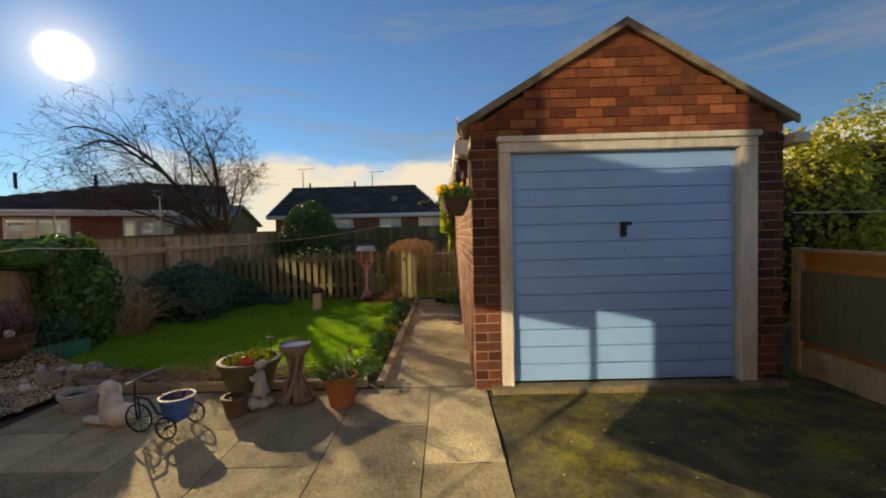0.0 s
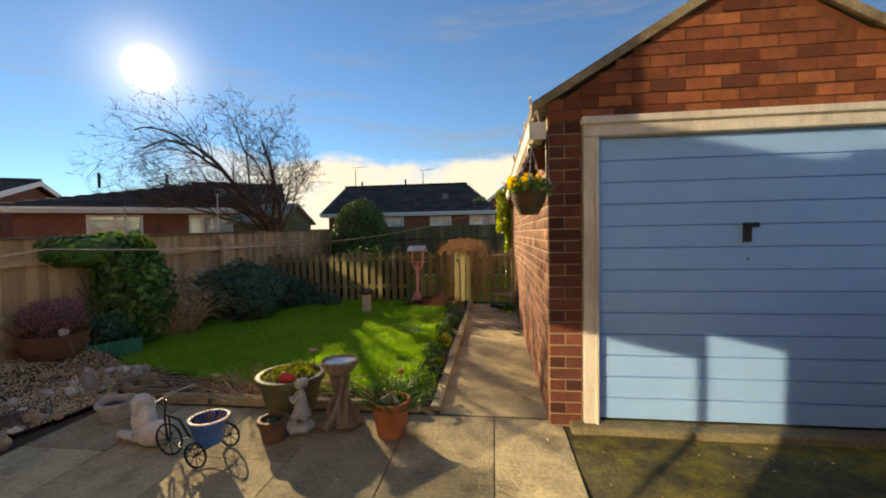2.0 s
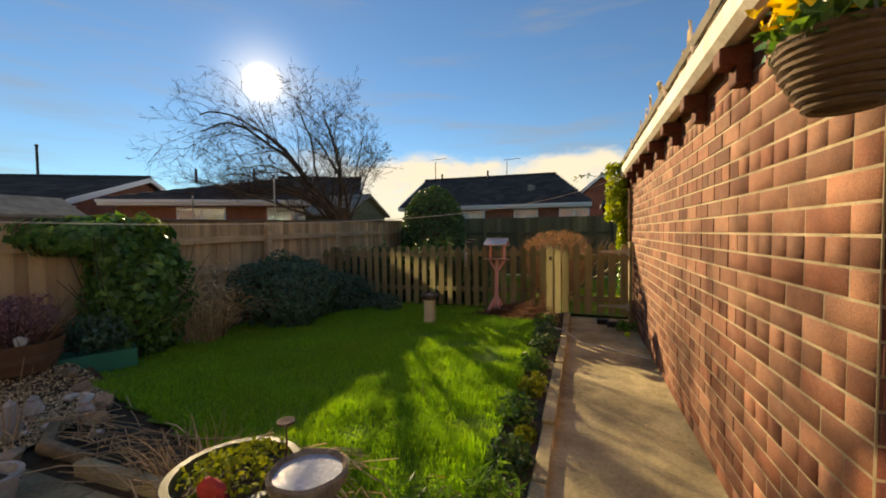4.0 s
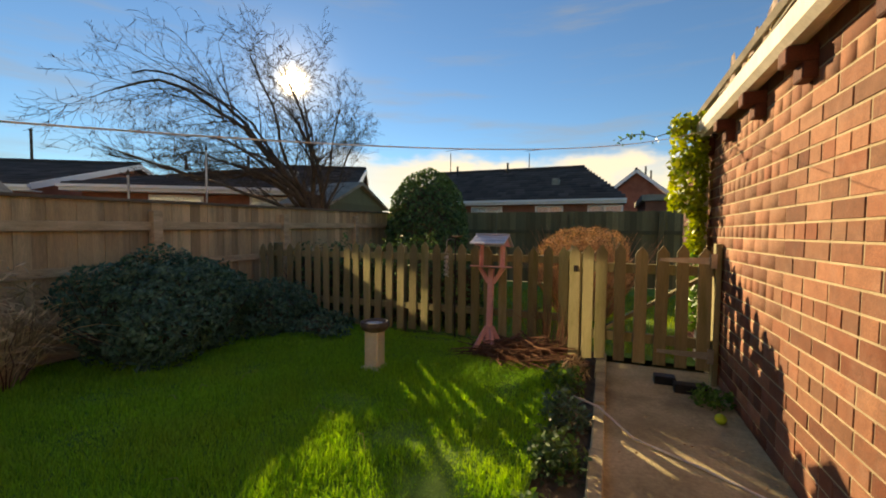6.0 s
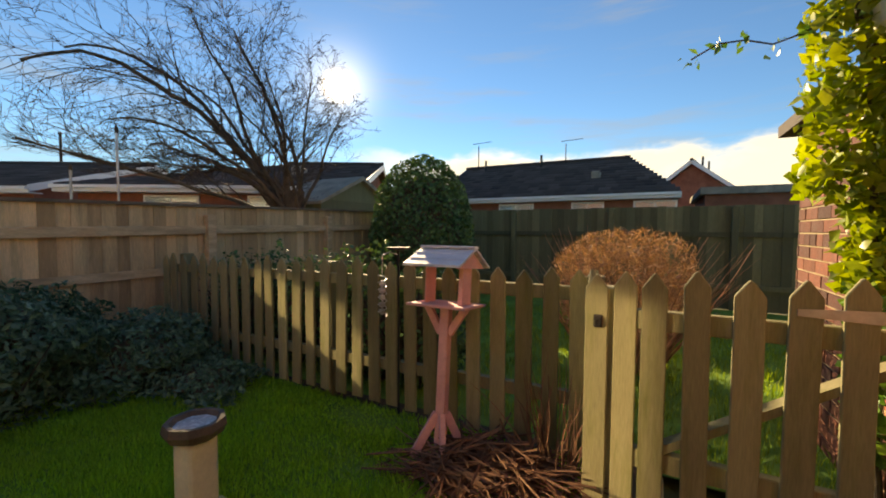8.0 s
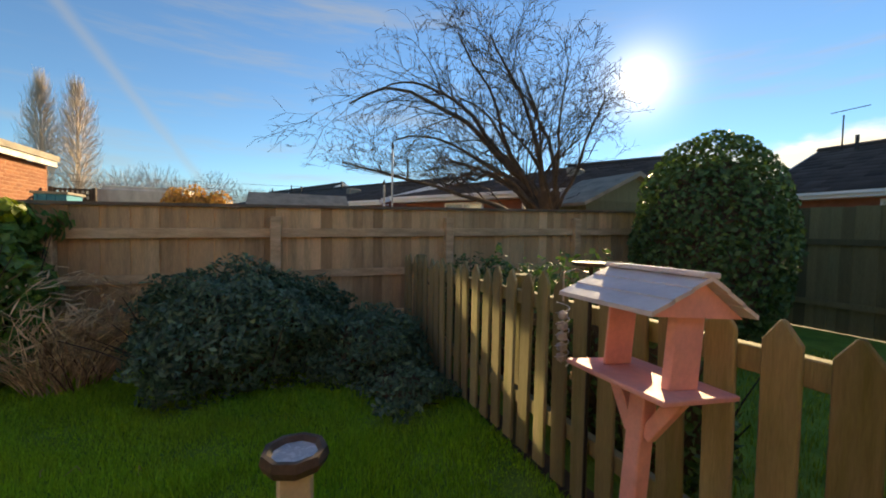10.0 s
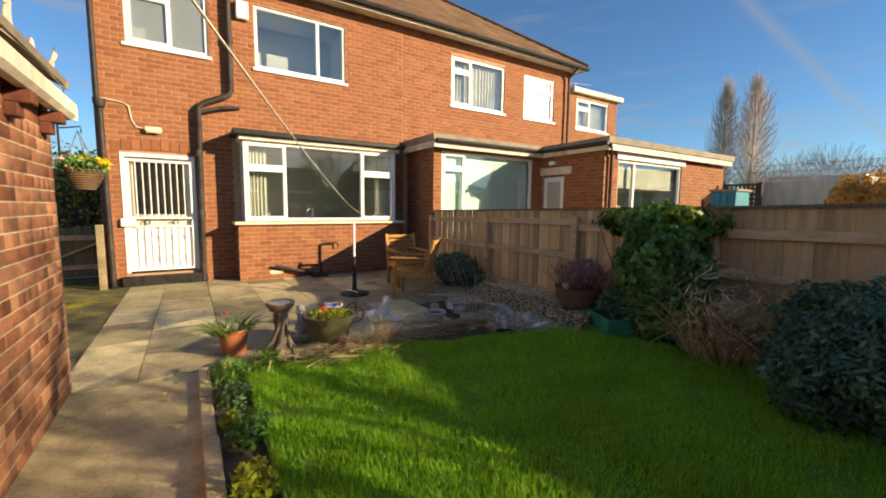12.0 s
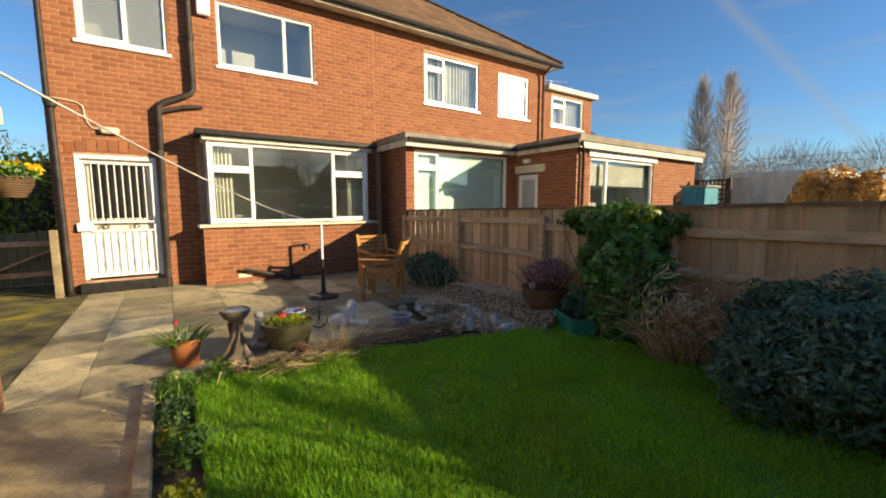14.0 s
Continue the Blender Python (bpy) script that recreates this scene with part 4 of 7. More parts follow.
part("kitchen_tap", tp, M_STEEL, house, "chrome kitchen tap behind the bay window", smooth=True)
# back door with a white security gate
bd = part("back_door", MB().box(-0.55, 0.465, HY - 0.12, HY - 0.07, 0.24, 2.27), M_WHITEP, house, "white back door with dark glass")
part("glass_panel", MB().box(-0.42, 0.33, HY - 0.069, HY - 0.06, 1.25, 2.15), M_BLACK, bd)
part("door_frame", MB().box(-0.585, -0.53, HY - 0.1, HY + 0.015, 0.22, 2.3).box(0.445, 0.5, HY - 0.1, HY + 0.015, 0.22, 2.3).box(-0.53, 0.445, HY - 0.1, HY + 0.015, 2.24, 2.3), M_WHITE, bd, bevel=0.004)
part("door_step", MB().box(-0.7, 0.56, HY + 0.008, HY + 0.14, -0.02, 0.17), M_BLACK, house, "black-painted step below the back door", bevel=0.01)
gate = part("security_gate", MB().box(-0.53, -0.49, HY - 0.01, HY + 0.025, 0.25, 2.2).box(0.41, 0.45, HY - 0.01, HY + 0.025, 0.25, 2.2).box(-0.49, 0.41, HY - 0.01, HY + 0.025, 2.16, 2.2).box(-0.49, 0.41, HY - 0.01, HY + 0.025, 0.25, 0.29).box(-0.49, 0.41, HY - 0.01, HY + 0.025, 1.17, 1.2).box(-0.49, 0.41, HY - 0.01, HY + 0.025, 1.02, 1.05), M_WHITE, house, "white wrought security gate", bevel=0.004)
for k in range(9):
    x = -0.40 + 0.1 * k
    part("gate_bar", MB().tube([(x, HY + 0.008, 1.2), (x, HY + 0.008, 2.16)], 0.009, 6), M_WHITE, gate)
    if k % 2 == 0:
        part("gate_bar", MB().lathe([(0.009, 0.29), (0.009, 0.42), (0.024, 0.47), (0.009, 0.53), (0.009, 0.8), (0.024, 0.86), (0.009, 0.91), (0.009, 1.02)], (x, HY + 0.008, 0), 8), M_WHITE, gate, smooth=True)
    else:
        part("gate_bar", MB().tube([(x, HY + 0.008, 0.29), (x, HY + 0.008, 1.02)], 0.008, 6), M_WHITE, gate)
for x in (-0.25, 0.17):
    part("gate_scroll", MB().tube([(x + 0.05 * math.cos(a) * (1 - a / 16), HY + 0.01, 1.11 + 0.05 * math.sin(a) * (1 - a / 16)) for a in np.linspace(0, 11, 22)], 0.007, 6), M_BLACK, gate)
part("gate_lock", MB().box(0.33, 0.54, HY + 0.02, HY + 0.07, 1.04, 1.18), M_WHITE, gate, bevel=0.01)
part("backing_sheet", MB().box(-0.49, 0.41, HY - 0.03, HY - 0.024, 0.29, 1.02), M_WHITE, gate)
arch = MB()
for k in range(9):
    a = -0.62 + 0.139 * k
    arch.box(a, a + 0.115, HY, HY + 0.012, 2.32 + 0.05 * math.sin(math.pi * k / 8), 2.5 + 0.05 * math.sin(math.pi * k / 8))
part("door_arch", arch, M_BRICK_HS, house, "soldier-brick arch over the back door")
part("bulkhead_lamp", MB().box(-0.12, 0.13, HY + 0.006, HY + 0.1, 2.66, 2.76), M_CREAM, house, "cream outdoor bulkhead lamp", bevel=0.02, seg=2)
part("lamp_cable", MB().tube([(0.13, HY + 0.02, 2.72), (0.24, HY + 0.02, 2.74), (0.3, HY + 0.02, 2.85), (0.33, HY + 0.02, 3.08), (0.42, HY + 0.02, 3.13), (0.68, HY + 0.02, 3.16)], 0.009, 6), M_CREAM, house, "cream cable clipped to the brickwork", smooth=True)
part("air_brick", MB().box(-1.98, -1.74, -1.07, -1.062, 0.1, 0.17), M_CREAM, house, "buff terracotta air brick", bevel=0.003)
part("extractor_vent", MB().box(-1.57, -1.35, HY + 0.004, HY + 0.1, 4.9, 5.22), M_WHITE, house, "white plastic flue cover", bevel=0.02)
# pipes
dr = MB().tube([(0.73, HY + 0.09, 5.6), (0.73, HY + 0.09, 3.06)], 0.036, 10)
dr.lathe([(0.04, 2.98), (0.075, 3.0), (0.09, 3.1), (0.09, 3.13), (0.07, 3.13)], (0.70, HY + 0.1, 0), 12).tube([(0.70, HY + 0.1, 3.0), (0.68, HY + 0.1, 0.06), (0.66, HY + 0.16, 0.0)], 0.042, 10)
part("downpipe", dr, M_PIPE, house, "black rainwater pipe with a hopper", smooth=True)
so = MB().tube([(-1.22, HY + 0.1, 5.62), (-1.22, HY + 0.1, 3.55), (-1.17, HY + 0.1, 3.46), (-0.76, HY + 0.1, 3.26), (-0.68, HY + 0.1, 3.17), (-0.64, HY + 0.1, 0.02)], 0.052, 12)
for z in (4.4, 5.3, 2.3, 1.2):
    x = -1.22 if z > 3.5 else -0.65
    so.lathe([(0.062, z), (0.066, z + 0.02), (0.066, z + 0.1), (0.062, z + 0.12)], (x, HY + 0.1, 0), 12)
so.tube([(-1.35, HY + 0.02, 3.27), (-1.05, HY + 0.1, 3.22), (-0.7, HY + 0.1, 3.1)], 0.036, 10)
part("soil_pipe", so, M_PIPE, house, "black cast soil pipe with a swan-neck bend", smooth=True)
# tap pipework on the bay wall
ot = MB().tube([(-2.72, -1.05, 0.03), (-2.72, -1.04, 0.62), (-2.75, -1.02, 0.66), (-3.02, -1.0, 0.68), (-3.06, -0.99, 0.66), (-3.06, -0.99, 0.58)], 0.018, 8).tube([(-1.82, -0.98, 0.27), (-2.7, -0.94, 0.02)], 0.032, 8).box(-2.82, -2.5, -1.06, -0.86, -0.01, 0.05)
part("outside_tap", ot, M_PIPE, house, "lagged outside tap and black waste pipe", smooth=True)
# roof
def tiled_slope(mb, a, b, up, rows, tile=0.3, thick=0.03):
    """Rows of tiles from the eave line a-b up the slope vector up."""
    a, b, up = Vector(a), Vector(b), Vector(up)
    d = (b - a)
    n = max(1, int(d.length / tile))
    nr = d.cross(up).normalized()
    if nr.z < 0:
        nr = -nr
    for r in range(rows):
        p0, p1 = a + up * (r / rows), a + up * ((r + 1.15) / rows)
        off = 0.5 * (r % 2)
        for k in range(n + 1):
            u0, u1 = max(0, (k - off) / n), min(1, (k + 1 - off) / n - 0.008 / d.length)
            if u1 <= u0:
                continue
            q = [p0 + d * u0 + nr * thick, p0 + d * u1 + nr * thick, p1 + d * u1 + nr * 0.004, p1 + d * u0 + nr * 0.004]
            q2 = [p0 + d * u0, p0 + d * u1]
            mb.add(q + q2, [(0, 1, 2, 3), (4, 5, 1, 0)])
    return mb


def roof_shell(poly_faces, t=0.08):
    mb = MB()
    for fc in poly_faces:
        c = [Vector(p) for p in fc]
        n = len(c)
        lo = [p - Vector((0, 0, t)) for p in c]
        mb.add(c + lo, [tuple(range(n)), tuple(reversed(range(n, 2 * n)))] + [(k, n + k, n + (k + 1) % n, (k + 1) % n) for k in range(n)])
    return mb


EZ, RZ, RY = 5.72, 8.55, -5.2
rs = roof_shell([[(1.05, HY + 0.35, EZ), (-4.85, HY + 0.35, EZ), (-4.85, RY, RZ), (-1.6, RY, RZ)], [(1.05, HY + 0.35, EZ), (-1.6, RY, RZ), (1.05, -8.8, EZ)], [(1.05, -8.8, EZ), (-1.6, RY, RZ), (-4.85, RY, RZ), (-4.85, -8.8, EZ)]])
part("roof", rs, M_ROOF, house, "brown tiled pitched roof")
tl = MB()
for r in range(13):
    f0, f1 = r / 13, (r + 1.1) / 13
    xa0 = 1.05 - 2.65 * f0
    z0, z1, y0, y1 = EZ + (RZ - EZ) * f0, EZ + (RZ - EZ) * f1, HY + 0.35 + (RY - HY - 0.35) * f0, HY + 0.35 + (RY - HY - 0.35) * f1
    tiled_slope(tl, (-4.85, y0, z0 + 0.004), (xa0 - 0.1, y0, z0 + 0.004), (0, y1 - y0, z1 - z0), 1)
part("roof_tiles", raw_mesh("roof_tiles", tl.v, [f + (f[0],) if len(f) == 3 else f for f in tl.f], M_ROOF), M_ROOF, house, kind="stuff")
part("fascia", MB().box(-4.85, 0.9, HY + 0.02, HY + 0.3, 5.6, 5.64).box(-4.85, 0.95, HY + 0.3, HY + 0.325, 5.58, 5.7), M_WHITEP, house)
part("gutter", MB().tube([(-4.85, HY + 0.39, 5.68), (1.0, HY + 0.39, 5.66)], 0.055, 8), M_BLACK, house, smooth=True)

# ---- neighbouring half and its extensions ----
nb = thing("neighbouring_house", "red brick neighbouring house with flat-roofed extensions", "house", kind="structure")
nholes = [(-7.97, -6.22, 4.03, 5.25), (-9.92, -8.7, 4.03, 5.22)]
nw = part("rear_wall", wall_boxes(MB(), -10.65, -4.852, -0.05, 5.68, 0.25, nholes, hm), M_MORTAR_H, nb)
lay_bricks(brick_cells(-10.65, -4.852, 2.9, 5.68, nholes, bond="stretcher", joint=0.006), hm, nw, M_BRICK_H, M_BRICK_HS, lambda u, z: False, 0.0014)
lay_bricks(brick_cells(-8.8, HY, 2.9, 5.68, bond="stretcher", joint=0.006), axes((-10.65, 0, 0), (0, 1), (-1, 0)), nw, M_BRICK_H, M_BRICK_HS, lambda u, z: False, 0.0014)
part("side_wall", MB().box(-10.64, -10.4, -8.8, HY - 0.25, -0.05, 5.68), M_MORTAR_H, nb)
window(nb, -7.97, -6.22, 4.03, 5.25, HY - 0.03, [-6.82], [(-6.82, -6.22, 4.9)], inside="net")
window(nb, -9.92, -8.7, 4.03, 5.22, HY - 0.03, [], [(-9.92, -8.7, 4.86)], glass=M_OBSC, inside="net")
rs = roof_shell([[(-4.852, HY + 0.35, EZ), (-10.95, HY + 0.35, EZ), (-8.2, RY, RZ), (-4.852, RY, RZ)], [(-10.95, HY + 0.35, EZ), (-10.95, -8.8, EZ), (-8.2, RY, RZ)], [(-4.852, -8.8, EZ), (-4.852, RY, RZ), (-8.2, RY, RZ), (-10.95, -8.8, EZ)]])
part("roof", rs, M_ROOF, nb, "brown tiled pitched roof")
tl = MB()
for r in range(13):
    f0, f1 = r / 13, (r + 1.1) / 13
    z0, z1, y0, y1 = EZ + (RZ - EZ) * f0, EZ + (RZ - EZ) * f1, HY + 0.35 + (RY - HY - 0.35) * f0, HY + 0.35 + (RY - HY - 0.35) * f1
    tiled_slope(tl, (-10.95 + 2.75 * f0 + 0.1, y0, z0 + 0.004), (-4.853, y0, z0 + 0.004), (0, y1 - y0, z1 - z0), 1)
part("roof_tiles", raw_mesh("roof_tiles", tl.v, tl.f, M_ROOF), M_ROOF, nb, kind="stuff")
part("hip_tiles", MB().tube([(-10.97, HY + 0.36, EZ + 0.03), (-8.2, RY, RZ + 0.03)], 0.07, 8), M_ROOF, nb)
part("ridge_tiles", MB().tube([(-8.2, RY, RZ + 0.03), (-1.6, RY, RZ + 0.03)], 0.08, 8), M_ROOF, nb)
part("fascia", MB().box(-10.8, -4.852, HY + 0.02, HY + 0.3, 5.6, 5.64).box(-10.9, -4.852, HY + 0.3, HY + 0.325, 5.58, 5.7), M_WHITEP, nb)
part("gutter", MB().tube([(-10.95, HY + 0.39, 5.66), (-4.852, HY + 0.39, 5.68)], 0.055, 8), M_BLACK, nb, smooth=True)
part("downpipe", MB().tube([(-10.5, HY + 0.36, 5.64), (-10.45, HY + 0.1, 5.4), (-10.45, HY + 0.1, 3.02)], 0.04, 8), M_PIPE, nb, smooth=True)
# side wing with its own window
sw = part("side_wing", wall_boxes(MB(), -13.0, -10.655, 2.9, 5.05, 0.25, [(-12.55, -10.95, 3.98, 4.92)], hm), M_MORTAR_H, nb)
lay_bricks(brick_cells(-13.0, -10.655, 2.9, 5.05, [(-12.55, -10.95, 3.98, 4.92)], bond="stretcher", joint=0.006), hm, sw, M_BRICK_H, M_BRICK_HS, lambda u, z: False, 0.0014)
part("side_wing_wall", MB().box(-13.0, -12.75, -6, HY - 0.25, -0.05, 5.05), M_FARBRICK, nb)
window(nb, -12.55, -10.95, 3.98, 4.92, HY - 0.03, [-11.6], [(-11.6, -10.95, 4.62)], inside="net")
part("side_wing_roof", MB().box(-13.15, -10.66, -6, HY + 0.15, 5.05, 5.2), M_WHITEP, nb, "white-edged flat roof", bevel=0.01)
part("aerial", MB().tube([(-11.9, -2.4, 5.2), (-11.9, -2.4, 5.75)], 0.015, 6).tube([(-12.5, -2.2, 5.72), (-11.4, -2.6, 5.74)], 0.01, 6), M_STEEL, nb)
part("rear_roof", MB().prism([(-13.2, 3.0), (-17.5, 3.0), (-13.2, 4.7)], -6, -2.4), M_ROOFDK, nb)
# first extension
e1h = [(-7.9, -5.18, 0.9, 2.66)]
em = axes((0, -0.3, 0), (1, 0), (0, 1))
ew = part("extension_wall", wall_boxes(MB(), -8.2, -4.97, -0.05, 2.72, 0.2, e1h, em).box(-5.17, -4.97, HY, -0.5, -0.05, 2.72), M_MORTAR_H, nb)
lay_bricks(brick_cells(-8.2, -4.97, 0.0, 2.72, e1h, bond="stretcher", joint=0.006), em, ew, M_BRICK_H, M_BRICK_HS, lambda u, z: False, 0.0014)
lay_bricks(brick_cells(HY, -0.3, 0.0, 2.72, bond="stretcher", joint=0.006), axes((-4.97, 0, 0), (0, 1), (1, 0)), ew, M_BRICK_H, M_BRICK_HS, lambda u, z: True, 0.0014)
window(nb, -7.9, -5.18, 0.9, 2.66, -0.32, [-5.78], [(-5.78, -5.18, 2.3)], inside="teal")
# second extension
X2, Y2 = -8.2, 1.6
e2h = [(-11.4, -8.7, 0.9, 2.55)]
em2 = axes((0, Y2, 0), (1, 0), (0, 1))
ew2 = part("extension_wall", wall_boxes(MB(), -13.7, X2, -0.05, 2.72, 0.2, e2h, em2), M_MORTAR_H, nb)
lay_bricks(brick_cells(-13.7, X2, 1.0, 2.72, e2h, bond="stretcher", joint=0.006), em2, ew2, M_BRICK_H, M_BRICK_HS, lambda u, z: False, 0.0014)
sdh = [(-0.22, 0.48, 0, 2.25)]
em3 = axes((X2, 0, 0), (0, 1), (1, 0))
ew3 = part("extension_wall", wall_boxes(MB(), -0.3, Y2 - 0.2, -0.05, 2.72, 0.2, sdh, em3), M_MORTAR_H, nb)
lay_bricks(brick_cells(-0.3, Y2, 1.0, 2.72, sdh, bond="stretcher", joint=0.006), em3, ew3, M_BRICK_H, M_BRICK_HS, lambda u, z: False, 0.0014)
window(nb, -11.4, -8.7, 0.9, 2.55, Y2 - 0.03, [-9.35], [], inside="blind")
part("fascia", MB().box(-11.5, -8.6, Y2 + 0.001, Y2 + 0.04, 2.56, 2.7), M_WHITE, nb)
sd = part("side_door", MB().box(X2 - 0.1, X2 - 0.05, -0.2, 0.46, 0.0, 2.22), M_WHITE, nb, "white glazed side door")
part("pane", MB().box(X2 - 0.05, X2 - 0.045, -0.08, 0.34, 0.3, 2.1), M_OBSC, sd)
part("lintel", MB().box(X2, X2 + 0.012, -0.3, 0.7, 2.27, 2.45), M_CREAM, nb)
part("door_lamp", MB().box(X2 + 0.001, X2 + 0.1, 0.05, 0.25, 2.5, 2.6), M_WHITE, nb, bevel=0.02)
part("flat_roof", MB().box(-8.05, -4.85, HY + 0.012, -0.1, 2.84, 2.98).box(-13.85, -8.05, HY + 0.012, Y2 + 0.2, 2.84, 2.98), M_FELT, nb, "grey felted flat roof")
part("roof_fascia", MB().box(-8.05, -4.87, -0.13, -0.105, 2.70, 2.838).box(-4.9, -4.87, HY + 0.012, -0.13, 2.70, 2.838).box(-8.09, -8.06, -0.105, Y2 + 0.14, 2.70, 2.838).box(-13.8, -8.09, Y2 + 0.14, Y2 + 0.165, 2.70, 2.838), M_WHITEP, nb)
part("gutter", MB().tube([(-8.0, -0.05, 2.84), (-4.9, -0.05, 2.84)], 0.045, 8).tube([(-8.0, -0.05, 2.84), (-8.0, Y2 + 0.22, 2.83)], 0.045, 8), M_BLACK, nb, smooth=True)
part("downpipe", MB().tube([(-8.1, Y2 + 0.2, 2.8), (-8.35, Y2 + 0.06, 2.6), (-8.35, Y2 + 0.06, 0.0)], 0.036, 8), M_PIPE, nb, smooth=True)


# ---- left boundary fence ----
def feather_fence():
    nodes = [(-4.98, -0.34), (-4.97, 1.62), (-4.96, 3.57), (-4.95, 5.3), (-4.93, 7.03), (-4.93, 8.85), (-4.93, 10.65), (-4.93, 12.4), (-4.93, 14.0)]
    fence = thing("boundary_fence", "weathered close-boarded timber fence with posts and capping", "fence", kind="structure")

    def top(y):
        return 1.35 + 0.016 * y if y < 6 else 1.446 + 0.022 * (y - 6)
    unit = put_mat(MB().box(0, 1, -1, 0, 0, 1).mesh("board"), M_WOOD_F)
    n = 0
    for (x0, y0), (x1, y1) in zip(nodes, nodes[1:]):
        a, b = Vector((x0, y0, 0)), Vector((x1, y1, 0))
        d = (b - a)
        ln = d.length
        d.normalize()
        out = Vector((d.y, -d.x, 0))
        m0 = axes((x0, y0, 0), (d.x, d.y), (out.x, out.y))
        k = int(ln / 0.105)
        for i in range(k):
            u = ln * i / k
            t = top(y0 + (y1 - y0) * i / k) + random.uniform(-0.006, 0.004)
            m = m0 @ Matrix.Translation((u, -0.035 - 0.013 * (i % 2), 0.06)) @ Matrix.Rotation(0.05, 4, "Z") @ Matrix.Diagonal((ln / k + 0.004, 0.012, t - 0.06, 1))
            if n < 290:
                ob = new("board", unit)
                ob.parent = fence
                ob.matrix_basis = m
                n += 1
        z0, z1 = top(y0), top(y1)
        part("capping", MB().beam(a + Vector((0, 0, z0 + 0.012)) + out * -0.03, b + Vector((0, 0, z1 + 0.012)) + out * -0.03, 0.075, 0.028), M_CAP, fence)
        for h in ((0.88, 0.55, 0.13) if y0 < 3 else (0.83, 0.24)):
            part("rail", MB().beam(a + Vector((0, 0, z0 * h)) + out * 0.0, b + Vector((0, 0, z1 * h)) + out * 0.0, 0.05, 0.09), M_WOOD_R, fence, bevel=0.004)
        if y0 >= 4.8:
            part("board_facing", MB().beam(a + Vector((0, 0, z0 * 0.55)) + out * 0.0, b + Vector((0, 0, z1 * 0.55)) + out * 0.0, 0.012, 0.08), M_WOOD_R, fence)
        part("post", MB().box(x0 - 0.02, x0 + 0.07, y0 - 0.048, y0 + 0.048, -0.05, z0 - 0.09), M_WOOD_R, fence, bevel=0.006)
        part("gravel_board", MB().beam(a + Vector((0, 0, 0.05)) + out * -0.02, b + Vector((0, 0, 0.05)) + out * -0.02, 0.03, 0.16), M_WOOD_R, fence)


feather_fence()


def plain_fence(name, a, b, h, label, z0=0.0, step=0.12, post=1.83, material=None, rail_side=1):
    f = thing(name, label, "fence", kind="structure")
    a, b = Vector((*a, 0)), Vector((*b, 0))
    d = b - a
    ln = d.length
    d.normalize()
    out = Vector((d.y, -d.x, 0)) * rail_side
    n = int(ln / step)
    unit = put_mat(MB().box(0, 1, -1, 0, 0, 1).mesh("board"), material or M_WOOD_DK)
    for i in range(n):
        p, q = a + d * (ln * i / n), a + d * (ln * (i + 1.08) / n)
        o = out * (-0.01 * (i % 2))
        hh = h + random.uniform(-0.008, 0.008)
        ob = new("board", unit)
        ob.parent = f
        ob.matrix_basis = axes((p.x + o.x, p.y + o.y, z0), (d.x, d.y), (out.x, out.y)) @ Matrix.Diagonal(((q - p).length, 0.015, hh - z0, 1))
    k = max(1, int(round(ln / post)))
    for i in range(k + 1):
        p = a + d * (ln * i / k) + out * 0.05
        part("post", MB().box(p.x - 0.045, p.x + 0.045, p.y - 0.045, p.y + 0.045, -0.05, h - 0.02), material or M_WOOD_DK, f, bevel=0.006)
    for z in (0.22 * h, 0.72 * h):
        part("rail", MB().beam(a + out * 0.02 + Vector((0, 0, z)), b + out * 0.02 + Vector((0, 0, z)), 0.035, 0.08), material or M_WOOD_DK, f)
    return f


plain_fence("back_fence", (-4.9, 14.0), (4.2, 14.0), 1.68, "dark green-stained timber fence behind the back lawn", rail_side=1)
rf = plain_fence("side_fence", (4.2, 14.0), (3.46, 9.9), 1.68, "dark timber fence beside the back lawn")

# right boundary: concrete base, boards with warm sunlight put into their orange
rb = thing("drive_fence", "sunlit-orange board fence on a concrete base beside the drive", "fence", kind="structure")
part("concrete_base", MB().box(3.42, 3.52, -2.0, 3.6, -0.05, 0.24), M_CONC, rb, bevel=0.01)
for k, y in enumerate((3.55, 2.0, 0.1, -1.8)):
    part("post", MB().box(3.40, 3.50, y - 0.05, y + 0.05, 0.0, 1.16), M_WOOD_R, rb, bevel=0.006)
for k in range(7):
    z = 0.245 + 0.125 * k
    for a, b in ((2.05, 3.5), (0.15, 1.95), (-1.75, 0.05)):
        part("board", MB().box(3.44 + 0.006 * (k % 2), 3.47, a, b, z, z + 0.128), M_ORANGEF, rb)
part("dark_panel", MB().box(3.405, 3.43, 2.75, 3.5, 0.3, 0.95), M_WOOD_DK, rb, "dark patched panel")
part("capping", MB().box(3.42, 3.5, -1.8, 3.5, 1.125, 1.15), M_WOOD_R, rb)


# ---- picket fence and gate ----
def picket_mesh(h, w):
    return put_mat(MB().prism([(-w / 2, 0), (w / 2, 0), (w / 2, h - 0.06), (w * 0.05, h), (-w * 0.05, h), (-w / 2, h - 0.06)], -0.02, 0.0).mesh("picket", bevel=0.004), M_PICKET)


pk = thing("picket_fence", "weathered yellow-green mossy timber picket fence", "fence")
PM = [picket_mesh(0.98, 0.092), picket_mesh(0.995, 0.088), picket_mesh(0.97, 0.095)]
x = -0.86
k = 0
